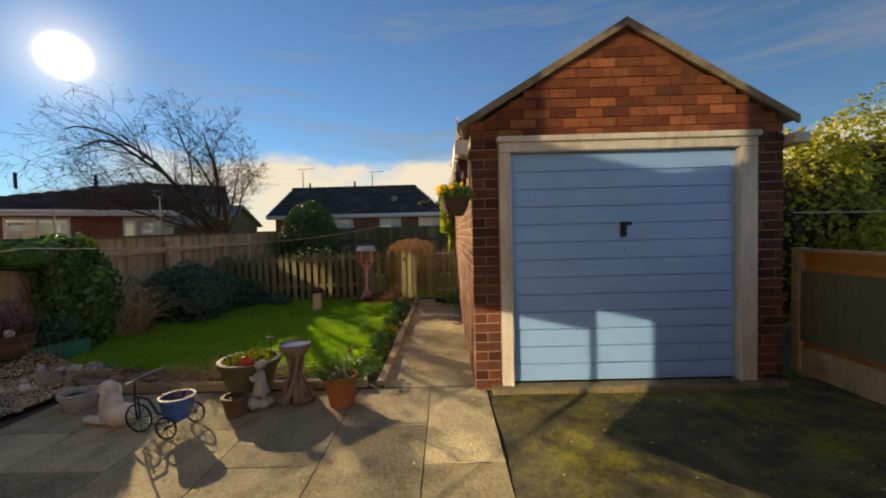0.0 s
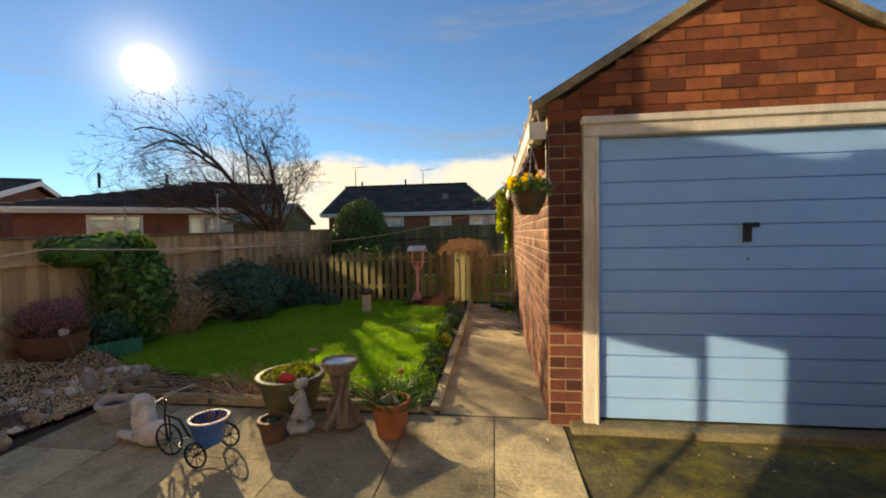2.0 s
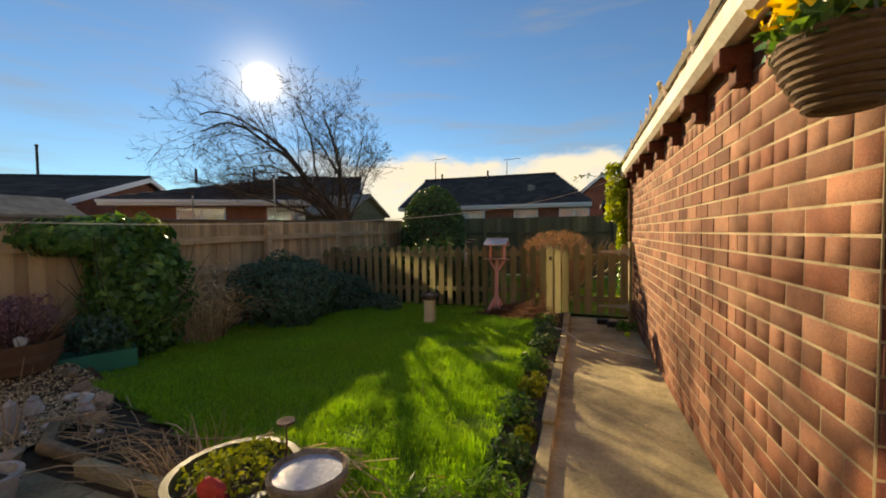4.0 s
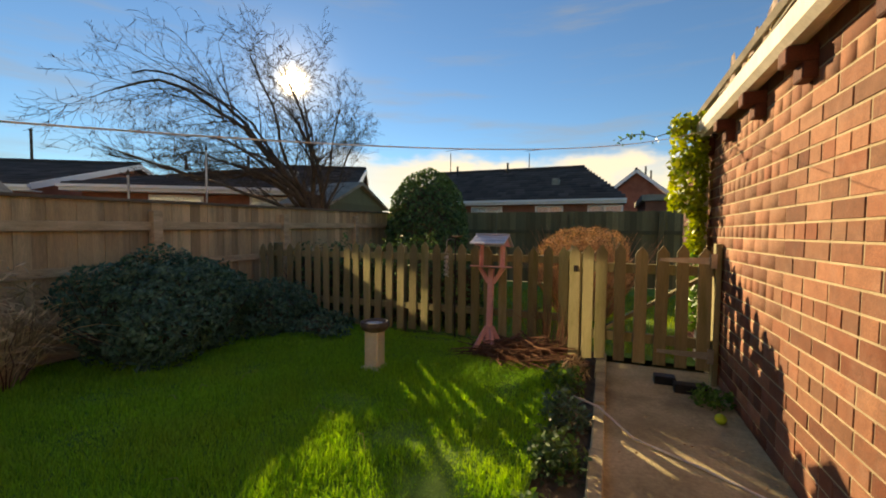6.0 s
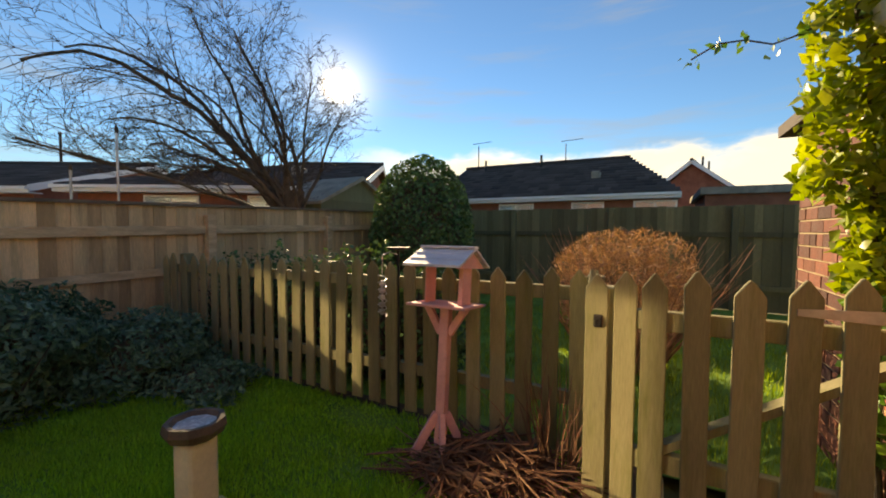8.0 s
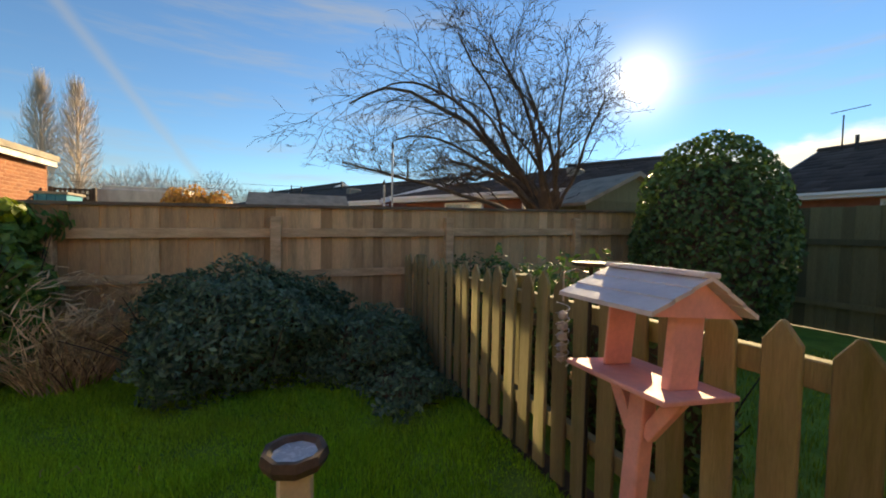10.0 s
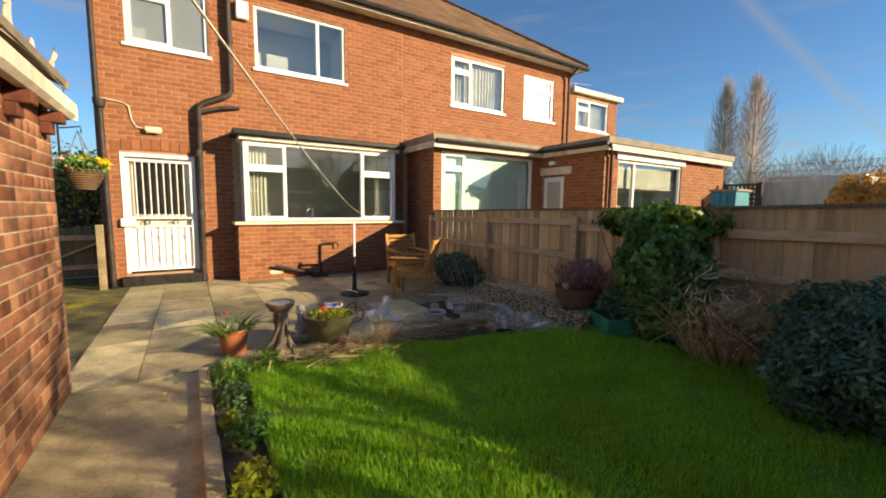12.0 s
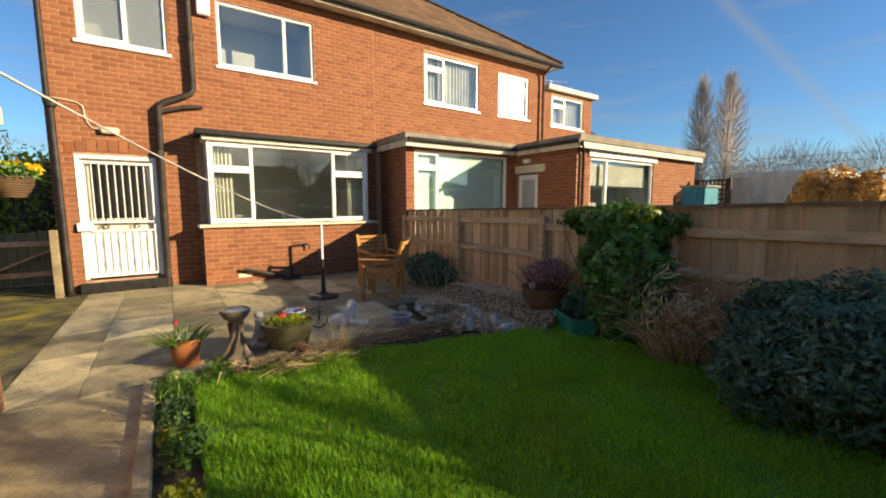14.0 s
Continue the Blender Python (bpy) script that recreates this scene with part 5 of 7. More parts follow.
while x > -4.85:
    ob = new("picket", PM[k % 3])
    ob.parent = pk
    drop = -0.02 * max(0, (-2.5 - x))
    ob.matrix_basis = pose(x, 8.33, 0.075 + random.uniform(-0.01, 0.01) + drop, random.uniform(-0.7, 0.7), random.uniform(-0.9, 0.9), random.uniform(-2, 2))
    x -= 0.148 + random.uniform(-0.006, 0.006)
    k += 1
for z in (0.36, 0.93):
    part("rail", MB().beam((-0.78, 8.355, z), (-4.85, 8.355, z - 0.05), 0.045, 0.075), M_PICKET, pk, bevel=0.004)
for xx in (-0.80, -2.7, -4.6):
    part("post", MB().box(xx - 0.045, xx + 0.045, 8.38, 8.47, -0.05, 1.02), M_PICKET, pk, bevel=0.006)
# short return between fence line and gate
for k, y in enumerate((8.22, 8.08)):
    ob = new("picket", PM[k])
    ob.parent = pk
    ob.matrix_basis = pose(-0.78, y, 0.09, 0, 0, 90)
for k, xx in enumerate((-0.73, -0.62)):
    ob = new("picket", PM[k])
    ob.parent = pk
    ob.matrix_basis = pose(xx, 7.955 + 0.01 * k, 0.1, 0, 0, 0)
part("post", MB().box(-0.72, -0.63, 7.98, 8.07, -0.05, 1.02), M_PICKET, pk, bevel=0.006)

gt = thing("picket_gate", "closed picket garden gate with galvanised hinges", "gate")
for k in range(6):
    ob = new("picket", PM[k % 3])
    ob.parent = gt
    ob.matrix_basis = pose(-0.515 + 0.152 * k, 7.95, 0.115, 0, random.uniform(-0.5, 0.5), 0)
part("rail", MB().box(-0.58, 0.3, 7.955, 8.0, 0.28, 0.36), M_PICKET, gt, bevel=0.004)
part("rail", MB().box(-0.58, 0.3, 7.955, 8.0, 0.86, 0.94), M_PICKET, gt, bevel=0.004)
part("brace", MB().beam((-0.5, 7.985, 0.36), (0.25, 7.985, 0.86), 0.03, 0.07, (0, 1, 0)), M_PICKET, gt)
for z in (0.24, 0.985):
    part("hinge", MB().prism([(-0.08, z - 0.012), (0.3, z - 0.03), (0.3, z + 0.03), (-0.08, z + 0.012)], 7.922, 7.928).box(0.27, 0.31, 7.9, 7.928, z - 0.055, z + 0.055), M_STEEL, gt)
part("latch", MB().box(-0.74, -0.705, 7.922, 7.934, 0.855, 0.91), M_PIPE, gt, bevel=0.004)
part("latch_ring", MB().tube([(-0.72 + 0.011 * math.cos(a), 7.917, 0.88 + 0.014 * math.sin(a)) for a in np.linspace(0, 6.28, 14)], 0.004, 6), M_BLACK, gt)
part("gate_post", MB().box(0.305, 0.348, 7.93, 8.02, -0.02, 1.12), M_PICKET, gt, bevel=0.006)


# ---- plants ----
def leaf_cloud(points, size, material, name="foliage", tilt=1.0, seed=1, long=1.5, normals=None):
    """A leaf, folded on its midrib, at each point."""
    rng = np.random.default_rng(seed)
    p = np.asarray(points, float)
    n = len(p)
    d = rng.normal(size=(n, 3))
    if normals is not None:
        d = d * 0.7 + np.asarray(normals) * 0.9
    d[:, 2] += 0.15
    d /= np.linalg.norm(d, axis=1)[:, None] + 1e-9
    r = rng.normal(size=(n, 3))
    s = np.cross(d, r)
    s /= np.linalg.norm(s, axis=1)[:, None] + 1e-9
    u = np.cross(s, d)
    z = size * rng.uniform(0.6, 1.3, n)[:, None]
    a, tip = p - u * z * long * 0.5, p + u * z * long * 0.5
    l, rr = p + s * z * 0.5 + d * z * 0.15, p - s * z * 0.5 + d * z * 0.15
    v = np.stack([a, rr, tip, l], 1).reshape(-1, 3)
    o = np.arange(n)[:, None] * 4
    f = np.concatenate([o + [0, 1, 2], o + [0, 2, 3]], 0)
    return raw_mesh(name, v, f, material)


def shell_points(c, r, n, seed=1, depth=0.25, lump=0.2, flat=0.0, freq=1.6):
    """Points near the uneven surface of an ellipsoid, thinning inwards."""
    rng = np.random.default_rng(seed)
    d = rng.normal(size=(n, 3))
    d /= np.linalg.norm(d, axis=1)[:, None]
    k = np.array([1 + lump * noise.noise(Vector(q) * freq + Vector((seed, 0, 0))) + lump * 0.6 * noise.noise(Vector(q) * freq * 3 + Vector((0, seed, 0))) for q in d])
    p = d * (k * (1 - depth * rng.random(n) ** 2))[:, None] * np.array(r) + np.array(c)
    keep = p[:, 2] > flat
    return p[keep], d[keep]


def stems(n, base, spread, h, r0, seed, droop=0.5, seg=4, jitter=0.15, name="stems"):
    """Thin bending stems out of one place."""
    rng = random.Random(seed)
    mb = MB()
    for _ in range(n):
        a = rng.uniform(0, 2 * math.pi)
        q = rng.random() ** 0.5
        p = Vector((base[0] + spread[0] * q * math.cos(a) * 0.5, base[1] + spread[1] * q * math.sin(a) * 0.5, base[2]))
        d = Vector((math.cos(a) * q * spread[0], math.sin(a) * q * spread[1], h)).normalized()
        ln = h * rng.uniform(0.55, 1.15)
        pts = [p.copy()]
        for i in range(seg):
            d = (d + Vector((rng.uniform(-jitter, jitter), rng.uniform(-jitter, jitter), -droop * (i / seg) * 0.5))).normalized()
            p = p + d * ln / seg
            pts.append(p.copy())
        mb.tube(pts, [r0 * (1 - 0.75 * i / seg) for i in range(seg + 1)], 3, cap=False)
    return mb


def raw(mb, name, material):
    me = bpy.data.meshes.new(name)
    me.from_pydata(mb.v, [], mb.f)
    me.materials.append(material)
    return me


# bare arching tree behind the fence
def bare_tree():
    t = thing("bare_tree", "leafless spreading tree with arching tangled branches", "tree")
    rng = random.Random(11)
    trunk, limbs, twigs = MB(), MB(), MB()
    base = Vector((-6.25, 11.2, 0))
    trunk.tube([base, base + Vector((0.02, 0, 0.6)), base + Vector((-0.03, 0.02, 1.3)), base + Vector((0, 0, 1.95))], [0.24, 0.19, 0.17, 0.18], 12)

    def grow(p, d, ln, r, level, droop):
        n = max(4, int(ln / 0.22))
        pts, rad = [p.copy()], [r]
        kids = []
        for i in range(n):
            f = (i + 1) / n
            d = (d + Vector((rng.gauss(0, 0.11), rng.gauss(0, 0.11), rng.gauss(0, 0.09) - droop * f * 0.17))).normalized()
            if p.z < 2.35 and d.z < 0.15:
                d.z = 0.2
                d.normalize()
            if p.z > 4.9:
                d.z = min(d.z, 0.16 - 0.3 * (p.z - 4.9))
                d.normalize()
            p = p + d * ln / n
            pts.append(p.copy())
            rad.append(max(r * (1 - 0.75 * f), 0.0026))
            if f > 0.22 and level < 3:
                kids.append((p.copy(), d.copy(), f))
        (limbs if level < 2 else twigs).tube(pts, rad, 6 if level == 0 else 4 if level == 1 else 3, cap=False)
        want = {0: 14, 1: 8, 2: 4}.get(level, 0)
        for _ in range(want):
            if not kids:
                break
            q, dd, f = rng.choice(kids)
            a = dd.orthogonal().normalized()
            a = Matrix.Rotation(rng.uniform(0, 6.28), 3, dd) @ a
            nd = (dd * rng.uniform(0.5, 1.0) + a * rng.uniform(0.5, 0.95) + Vector((0, 0, 0.18 if level == 0 else 0.05))).normalized()
            grow(q, nd, ln * rng.uniform(0.28, 0.52) * (1.1 - 0.35 * f), max(r * (1 - 0.75 * f) * 0.36, 0.0034), level + 1, droop * 0.8 if level < 1 else 0.25)
    top = base + Vector((0, 0, 1.9))
    for k, (dx, dy, dz, ln, r, dr) in enumerate(((-0.3, -0.85, 0.95, 4.6, 0.085, 0.95), (-0.5, -0.8, 0.65, 4.3, 0.075, 0.8), (-0.1, -0.9, 0.5, 4.1, 0.07, 0.7), (-0.8, -0.5, 0.75, 3.8, 0.075, 0.8), (-0.25, -0.65, 1.35, 4.7, 0.08, 0.95), (0.15, -0.75, 0.55, 3.1, 0.06, 0.7), (-0.5, -0.6, 1.2, 4.3, 0.07, 0.95), (-0.35, -0.8, 0.45, 4.2, 0.065, 0.6), (-0.15, -0.5, 1.1, 4.2, 0.07, 1.0), (-0.8, 0.0, 0.9, 3.0, 0.06, 0.5),
                                (0.1, -0.15, 1.6, 3.1, 0.08, 0.15), (0.3, 0.1, 1.5, 2.8, 0.07, 0.1), (0.5, 0.2, 1.1, 2.5, 0.06, 0.15), (0.0, 0.3, 1.6, 2.9, 0.065, 0.1), (-0.35, -0.1, 1.6, 3.6, 0.07, 0.3), (0.6, -0.2, 0.9, 2.3, 0.05, 0.2), (0.4, -0.4, 1.1, 2.5, 0.055, 0.3))):
        if k < 10:
            dx, dy = dx * 0.906 + dy * 0.423, dy * 0.906 - dx * 0.423
        grow(top + Vector((rng.uniform(-0.1, 0.1), rng.uniform(-0.1, 0.1), rng.uniform(-0.9, -0.1))), Vector((dx, dy, dz + (0.3 if k < 10 else 0.1))).normalized(), ln * (0.92 if k < 10 else 1.0), r * (0.72 if k < 10 else 0.66), 0, dr * (0.86 if k < 10 else 1.0))
    part("trunk", trunk, M_BARK, t, smooth=True)
    part("branchwork", raw(limbs, "limbs", M_BARK), M_BARK, t)
    part("crown", raw(twigs, "twigs", M_TWIG), M_TWIG, t)


bare_tree()


def round_bush():
    t = thing("evergreen_bush", "large clipped dome of dark evergreen leaves", "bush")
    c, r = (-3.95, 11.8, 1.15), (0.86, 0.86, 1.28)
    p, nn = shell_points(c, r, 15000, 3, 0.2, 0.09)
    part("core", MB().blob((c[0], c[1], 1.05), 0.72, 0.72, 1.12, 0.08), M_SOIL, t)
    part("foliage", leaf_cloud(p, 0.045, M_LEAF, seed=4, normals=nn), M_LEAF, t)
    part("trunk", MB().tube([(c[0], c[1], -0.02), (c[0], c[1], 0.4)], 0.07, 8), M_BARK, t)


round_bush()


def shrub(name, label, c, r, n, size, material, seed, lump=0.25, base_mat=None, long=1.5, cat="shrub"):
    t = thing(name, label, cat)
    p, nn = shell_points(c, r, n, seed, 0.35, lump, 0.02)
    part("foliage", leaf_cloud(p, size, material, seed=seed, normals=nn, long=long), material, t)
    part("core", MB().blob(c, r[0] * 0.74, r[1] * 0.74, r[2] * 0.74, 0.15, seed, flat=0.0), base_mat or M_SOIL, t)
    part("branchwork", raw(stems(40, (c[0], c[1], 0.0), (r[0], r[1]), c[2] + r[2] * 0.8, 0.012, seed, 0.1), "branches", M_TWIG), M_TWIG, t)
    return t


shrub("spreading_shrub", "low blue-green evergreen shrub sprawling by the fence", (-4.32, 6.8, 0.40), (0.62, 0.85, 0.52), 26000, 0.023, M_SHRUB, 21, 0.35, long=2.6)
shrub("spreading_shrub", "low blue-green evergreen shrub beside the picket fence", (-4.2, 7.78, 0.24), (0.6, 0.5, 0.3), 11000, 0.022, M_SHRUB, 22, 0.45, long=2.6)
shrub("spreading_shrub", "low dark evergreen shoots creeping along the picket fence", (-3.62, 7.95, 0.1), (0.5, 0.34, 0.16), 5000, 0.021, M_SHRUB, 26, 0.6, long=2.4)
# Added shrub row, tall enough to stop sun streaks through the pickets.
for k in range(6):
    shrub("screen_shrub", "low dark evergreen shrub added behind the picket fence as sun screen", (-4.45 + 0.46 * k, 8.86 + 0.05 * (k % 2), 0.40), (0.34, 0.26, 0.60 + 0.06 * math.sin(k * 2.1)), 2200, 0.034, M_LEAF, 60 + k, 0.35)
iv = shrub("ivy_mound", "glossy dark ivy climbing over the timber fence", (-4.68, 4.93, 0.66), (0.34, 0.46, 0.70), 7500, 0.055, M_IVY, 23, 0.35)
p, nn = shell_points((-4.85, 4.7, 1.26), (0.26, 0.62, 0.2), 2600, 24, 0.4, 0.4)
part("foliage", leaf_cloud(p, 0.055, M_IVY, seed=24, normals=nn), M_IVY, iv)
p, nn = shell_points((-4.72, 5.05, 1.36), (0.15, 0.22, 0.12), 260, 25, 0.4, 0.4)
part("young_foliage", leaf_cloud(p, 0.05, M_IVYY, seed=25, normals=nn), M_IVYY, iv, "yellow-green young leaves")
dg = thing("dead_grass_clump", "tall clump of dry straw-coloured grass stems", "grass clump")
part("stem_clump", raw(stems(170, (-4.52, 5.55, 0.0), (0.36, 0.46), 0.9, 0.0052, 31, 1.0, 7, 0.3), "stems", M_STRAW), M_STRAW, dg)
part("stem_clump", raw(stems(14, (-4.6, 5.72, 0.0), (0.5, 0.55), 0.7, 0.006, 32, 0.5, 5, 0.3), "stems", M_BROWNST), M_BROWNST, dg)
part("fallen_litter", leaf_cloud(shell_points((-4.55, 5.6, 0.5), (0.42, 0.48, 0.42), 700, 33, 0.8, 0.3)[0], 0.014, M_STRAW, seed=33, long=11), M_STRAW, dg)

hy = thing("dry_hydrangea", "rounded shrub of russet dry stems in the back garden", "shrub")
p, nn = shell_points((-0.78, 10.3, 0.72), (0.68, 0.62, 0.58), 9500, 41, 0.5, 0.15, 0.3)
part("flower_crown", leaf_cloud(p, 0.0075, M_RUSSET, seed=41, long=13), M_RUSSET, hy)
part("stem_clump", raw(stems(260, (-0.78, 10.3, 0.0), (0.72, 0.68), 1.18, 0.006, 42, 0.25, 4, 0.12), "stems", M_RUSSET), M_RUSSET, hy)

pile = thing("brushwood_pile", "heap of cut brown stems under the bird table", "brushwood")
mb = MB()
rng = random.Random(5)
for _ in range(420):
    a, q = rng.uniform(0, 6.28), rng.random() ** 0.6
    cx, cy = -1.2 + 0.45 * q * math.cos(a), 7.95 + 0.27 * q * math.sin(a)
    z = 0.04 + 0.2 * (1 - q) * rng.random()
    b = rng.gauss(-0.5, 0.7)
    ln = rng.uniform(0.12, 0.34)
    dz = rng.uniform(-0.05, 0.12)
    mb.tube([(cx - ln * math.cos(b), cy - ln * math.sin(b), max(0.03, z - dz)), (cx, cy, z + 0.03), (cx + ln * math.cos(b), cy + ln * math.sin(b), max(0.03, z + dz))], 0.005, 3, cap=False)
part("cut_brushwood", raw(mb, "cut_stems", M_BROWNST), M_BROWNST, pile)
part("standing_brushwood", raw(stems(46, (-0.92, 8.12, 0.0), (0.2, 0.15), 0.55, 0.006, 6, 0.4, 4, 0.2), "upright_stems", M_BROWNST), M_BROWNST, pile)

gi = thing("garage_ivy", "yellow-green ivy climbing the garage corner and downpipe", "climber")
rng = np.random.default_rng(3)
n = 1500
z = rng.uniform(1.0, 2.25, n)
pts = np.c_[0.30 - rng.random(n) ** 1.6 * (0.10 + 0.17 * (z > 1.4)), 8.62 - rng.random(n) * 0.3, z]
part("foliage", leaf_cloud(pts, 0.048, M_IVYY, seed=7), M_IVYY, gi)
n = 300
z = rng.uniform(0.35, 1.05, n)
part("foliage", leaf_cloud(np.c_[0.3 - rng.random(n) * 0.1, 8.5 - rng.random(n) * 0.25, z], 0.045, M_IVY, seed=8), M_IVY, gi)
part("stem", MB().tube([(0.33, 8.4, 0), (0.3, 8.44, 0.6), (0.26, 8.4, 1.2), (0.28, 8.5, 1.7), (0.18, 8.42, 2.2)], 0.012, 6), M_BARK, gi)
tr = [(0.2 - 0.1 * k, 8.4 - 0.02 * k, 2.12 - 0.012 * k + 0.03 * math.sin(k * 1.7)) for k in range(7)]
part("trailing_shoot", MB().tube(tr, 0.004, 5), M_BARK, gi)
part("foliage", leaf_cloud(np.repeat(np.array(tr), 6, 0) + rng.normal(0, 0.02, (42, 3)), 0.03, M_IVY, seed=9), M_IVY, gi)

# plants along the path bed
for k, (x, y, s, m) in enumerate(((-0.68, 3.75, 0.17, M_GREENPL), (-0.66, 4.15, 0.13, M_LEAF), (-0.7, 4.7, 0.15, M_IVY), (-0.66, 5.2, 0.12, M_LIME), (-0.72, 5.75, 0.14, M_IVY), (-0.68, 6.3, 0.16, M_LEAF), (-0.7, 6.8, 0.17, M_SHRUB), (-0.75, 7.35, 0.16, M_IVY), (-0.7, 7.7, 0.12, M_STRAW), (-0.95, 3.62, 0.14, M_GREENPL), (-0.62, 4.45, 0.07, M_LIME))):
    t = thing("bed_plant", "small leafy plant in the bed beside the path", "plant", "bed plants")
    p, nn = shell_points((x, y, s * 0.45), (s * 0.9, s, s * 0.85), 420, 50 + k, 0.7, 0.4, 0.0)
    part("foliage", leaf_cloud(p, 0.026 if m not in (M_STRAW, M_GREENPL) else 0.012, m, seed=50 + k, long=1.6 if m not in (M_STRAW, M_GREENPL) else 7), m, t)
    part("stem_clump", raw(stems(12, (x, y, 0), (s, s), s * 1.2, 0.004, 50 + k, 0.2), "stems", M_GREENPL), M_GREENPL, t)
dd = thing("dead_stalks", "dry straw-brown stalks along the front bed", "dead plants")
part("stalk_clump", raw(stems(130, (-2.1, 3.5, 0.0), (0.55, 0.22), 0.34, 0.0038, 61, 0.6, 4, 0.25), "stalks", M_STRAW), M_STRAW, dd)
mb = MB()
rng = random.Random(8)
for _ in range(90):
    x0, y0 = rng.uniform(-2.6, -0.8), rng.uniform(3.42, 3.68)
    b, ln = rng.uniform(0, 6.28), rng.uniform(0.05, 0.3)
    mb.tube([(x0, y0, 0.03), (x0 + ln * 0.5 * math.cos(b), y0 + ln * 0.4 * math.sin(b), 0.06 + rng.random() * 0.08), (x0 + ln * math.cos(b), y0 + ln * 0.8 * math.sin(b), 0.04 + rng.random() * 0.05)], 0.0035, 3, cap=False)
part("fallen_litter", raw(mb, "fallen_stalks", M_STRAW), M_STRAW, dd)


rng = random.Random(77)
for k in range(13):
    x0, y0 = rng.uniform(-3.3, -1.0), rng.uniform(4.0, 6.6)
    b, ln = rng.uniform(0, 6.28), rng.uniform(0.07, 0.17)
    st = MB().tube([(x0, y0, 0.03), (x0 + 0.35 * ln * math.cos(b), y0 + 0.35 * ln * math.sin(b), 0.04 + ln * 0.45), (x0 + ln * math.cos(b), y0 + ln * math.sin(b), 0.04 + ln * rng.uniform(0.15, 0.6))], [0.0022, 0.0018, 0.001], 4, cap=False)
    tagged(part("grass_stalk", raw(st, "grass_stalk", M_STRAW), M_STRAW), "single dry pale grass stalk standing in the lawn", "grass stalk", "lawn stalks")


M_BATHDK = mat("dark_stone_dish", (0.07, 0.055, 0.042), (0.13, 0.10, 0.075), 0.7, 9, 60, 0.6, vary=0.2)


# ---- bird table and lawn ornaments ----
def bird_table():
    t = thing("bird_table", "pink-painted wooden bird table with a pale pitched roof", "bird table")
    c = Vector((-1.52, 8.0, 0))
    part("post", MB().box(c.x - 0.027, c.x + 0.027, c.y - 0.027, c.y + 0.027, 0.1, 0.84), M_PINK, t, bevel=0.004)
    for a in (35, 125, 215, 305):
        d = Vector((math.cos(radians(a)), math.sin(radians(a)), 0))
        part("foot", MB().beam(c + d * 0.025 + Vector((0, 0, 0.27)), c + d * 0.15 + Vector((0, 0, 0.035)), 0.03, 0.045, (0, 0, 1)), M_PINK, t, bevel=0.003)
    for dx in (-1, 1):
        part("bracket", MB().beam(c + Vector((0.025 * dx, 0, 0.70)), c + Vector((0.12 * dx, 0, 0.85)), 0.04, 0.03, (0, 1, 0)), M_PINK, t, bevel=0.003)
    part("floor", MB().box(c.x - 0.175, c.x + 0.175, c.y - 0.14, c.y + 0.14, 0.85, 0.865), M_PINK, t, bevel=0.003)
    for dx in (-1, 1):
        part("roof_support", MB().box(c.x + dx * 0.11 - 0.009 - 0.008 * dx, c.x + dx * 0.11 + 0.009, c.y - 0.055, c.y + 0.055, 0.865, 1.06), M_PINK, t, bevel=0.003)
        part("gable", MB().prism([(c.y - 0.17, 1.06), (c.y + 0.17, 1.06), (c.y, 1.15)], c.x + dx * 0.13, c.x + dx * 0.142, "x"), M_PINK, t)
    for s in (-1, 1):
        for k in range(3):
            a, b = 0.0 + k * 0.063, 0.0 + (k + 1.12) * 0.063
            m = MB()
            zz = lambda q: 1.158 - q * 0.5
            m.prism([(c.y + s * a, zz(a) + 0.012), (c.y + s * b, zz(b) + 0.016), (c.y + s * b, zz(b) + 0.004), (c.y + s * a, zz(a))], c.x - 0.17, c.x + 0.165, "x")
            part("roof_board", m, M_SILVER, t, "pale grey-white roof board")
    part("ridge_board", MB().box(c.x - 0.17, c.x + 0.165, c.y - 0.03, c.y + 0.03, 1.165, 1.18), M_SILVER, t, bevel=0.003)
    t.matrix_basis = Matrix.Translation(c) @ Matrix.Rotation(radians(-5), 4, "X") @ Matrix.Translation(-c)


bird_table()
pb = thing("post_bird_bath", "low buff post with a dark dish of frozen water", "bird bath")
part("post", MB().box(-2.335, -2.205, 7.08, 7.21, 0.0, 0.36), M_CREAM, pb, bevel=0.012)
part("plinth", MB().box(-2.36, -2.18, 7.055, 7.235, 0.0, 0.06), M_CREAM, pb, bevel=0.015)
part("dish", MB().lathe([(0.08, 0.35), (0.115, 0.37), (0.128, 0.40), (0.12, 0.432), (0.1, 0.432), (0.082, 0.405), (0.0, 0.4)], (-2.27, 7.145, 0), 9), M_BATHDK, pb)
part("ice", MB().lathe([(0.087, 0.412), (0.0, 0.414)], (-2.27, 7.145, 0), 16), M_ICE, pb)

fd = thing("bird_feeder", "hanging wire peanut feeder and black dish above the fence", "bird feeder")
part("pole", MB().tube([(-1.98, 8.28, 0.02), (-1.98, 8.28, 1.14)], 0.008, 8), M_BLACK, fd)
part("dish", MB().lathe([(0.02, 1.13), (0.07, 1.135), (0.08, 1.15), (0.075, 1.15), (0.0, 1.14)], (-1.98, 8.28, 0), 16), M_BATHDK, fd)
part("hook", MB().tube([(-1.98, 8.28, 1.1), (-2.02, 8.24, 1.12), (-2.05, 8.2, 1.1), (-2.05, 8.2, 0.98)], 0.004, 6), M_STEEL, fd)
for k in range(5):
    part("fat_ball", MB().blob((-2.05, 8.2, 0.74 + 0.045 * k), 0.024, 0.024, 0.024, 0.2, k, 1), M_STATUE, fd)
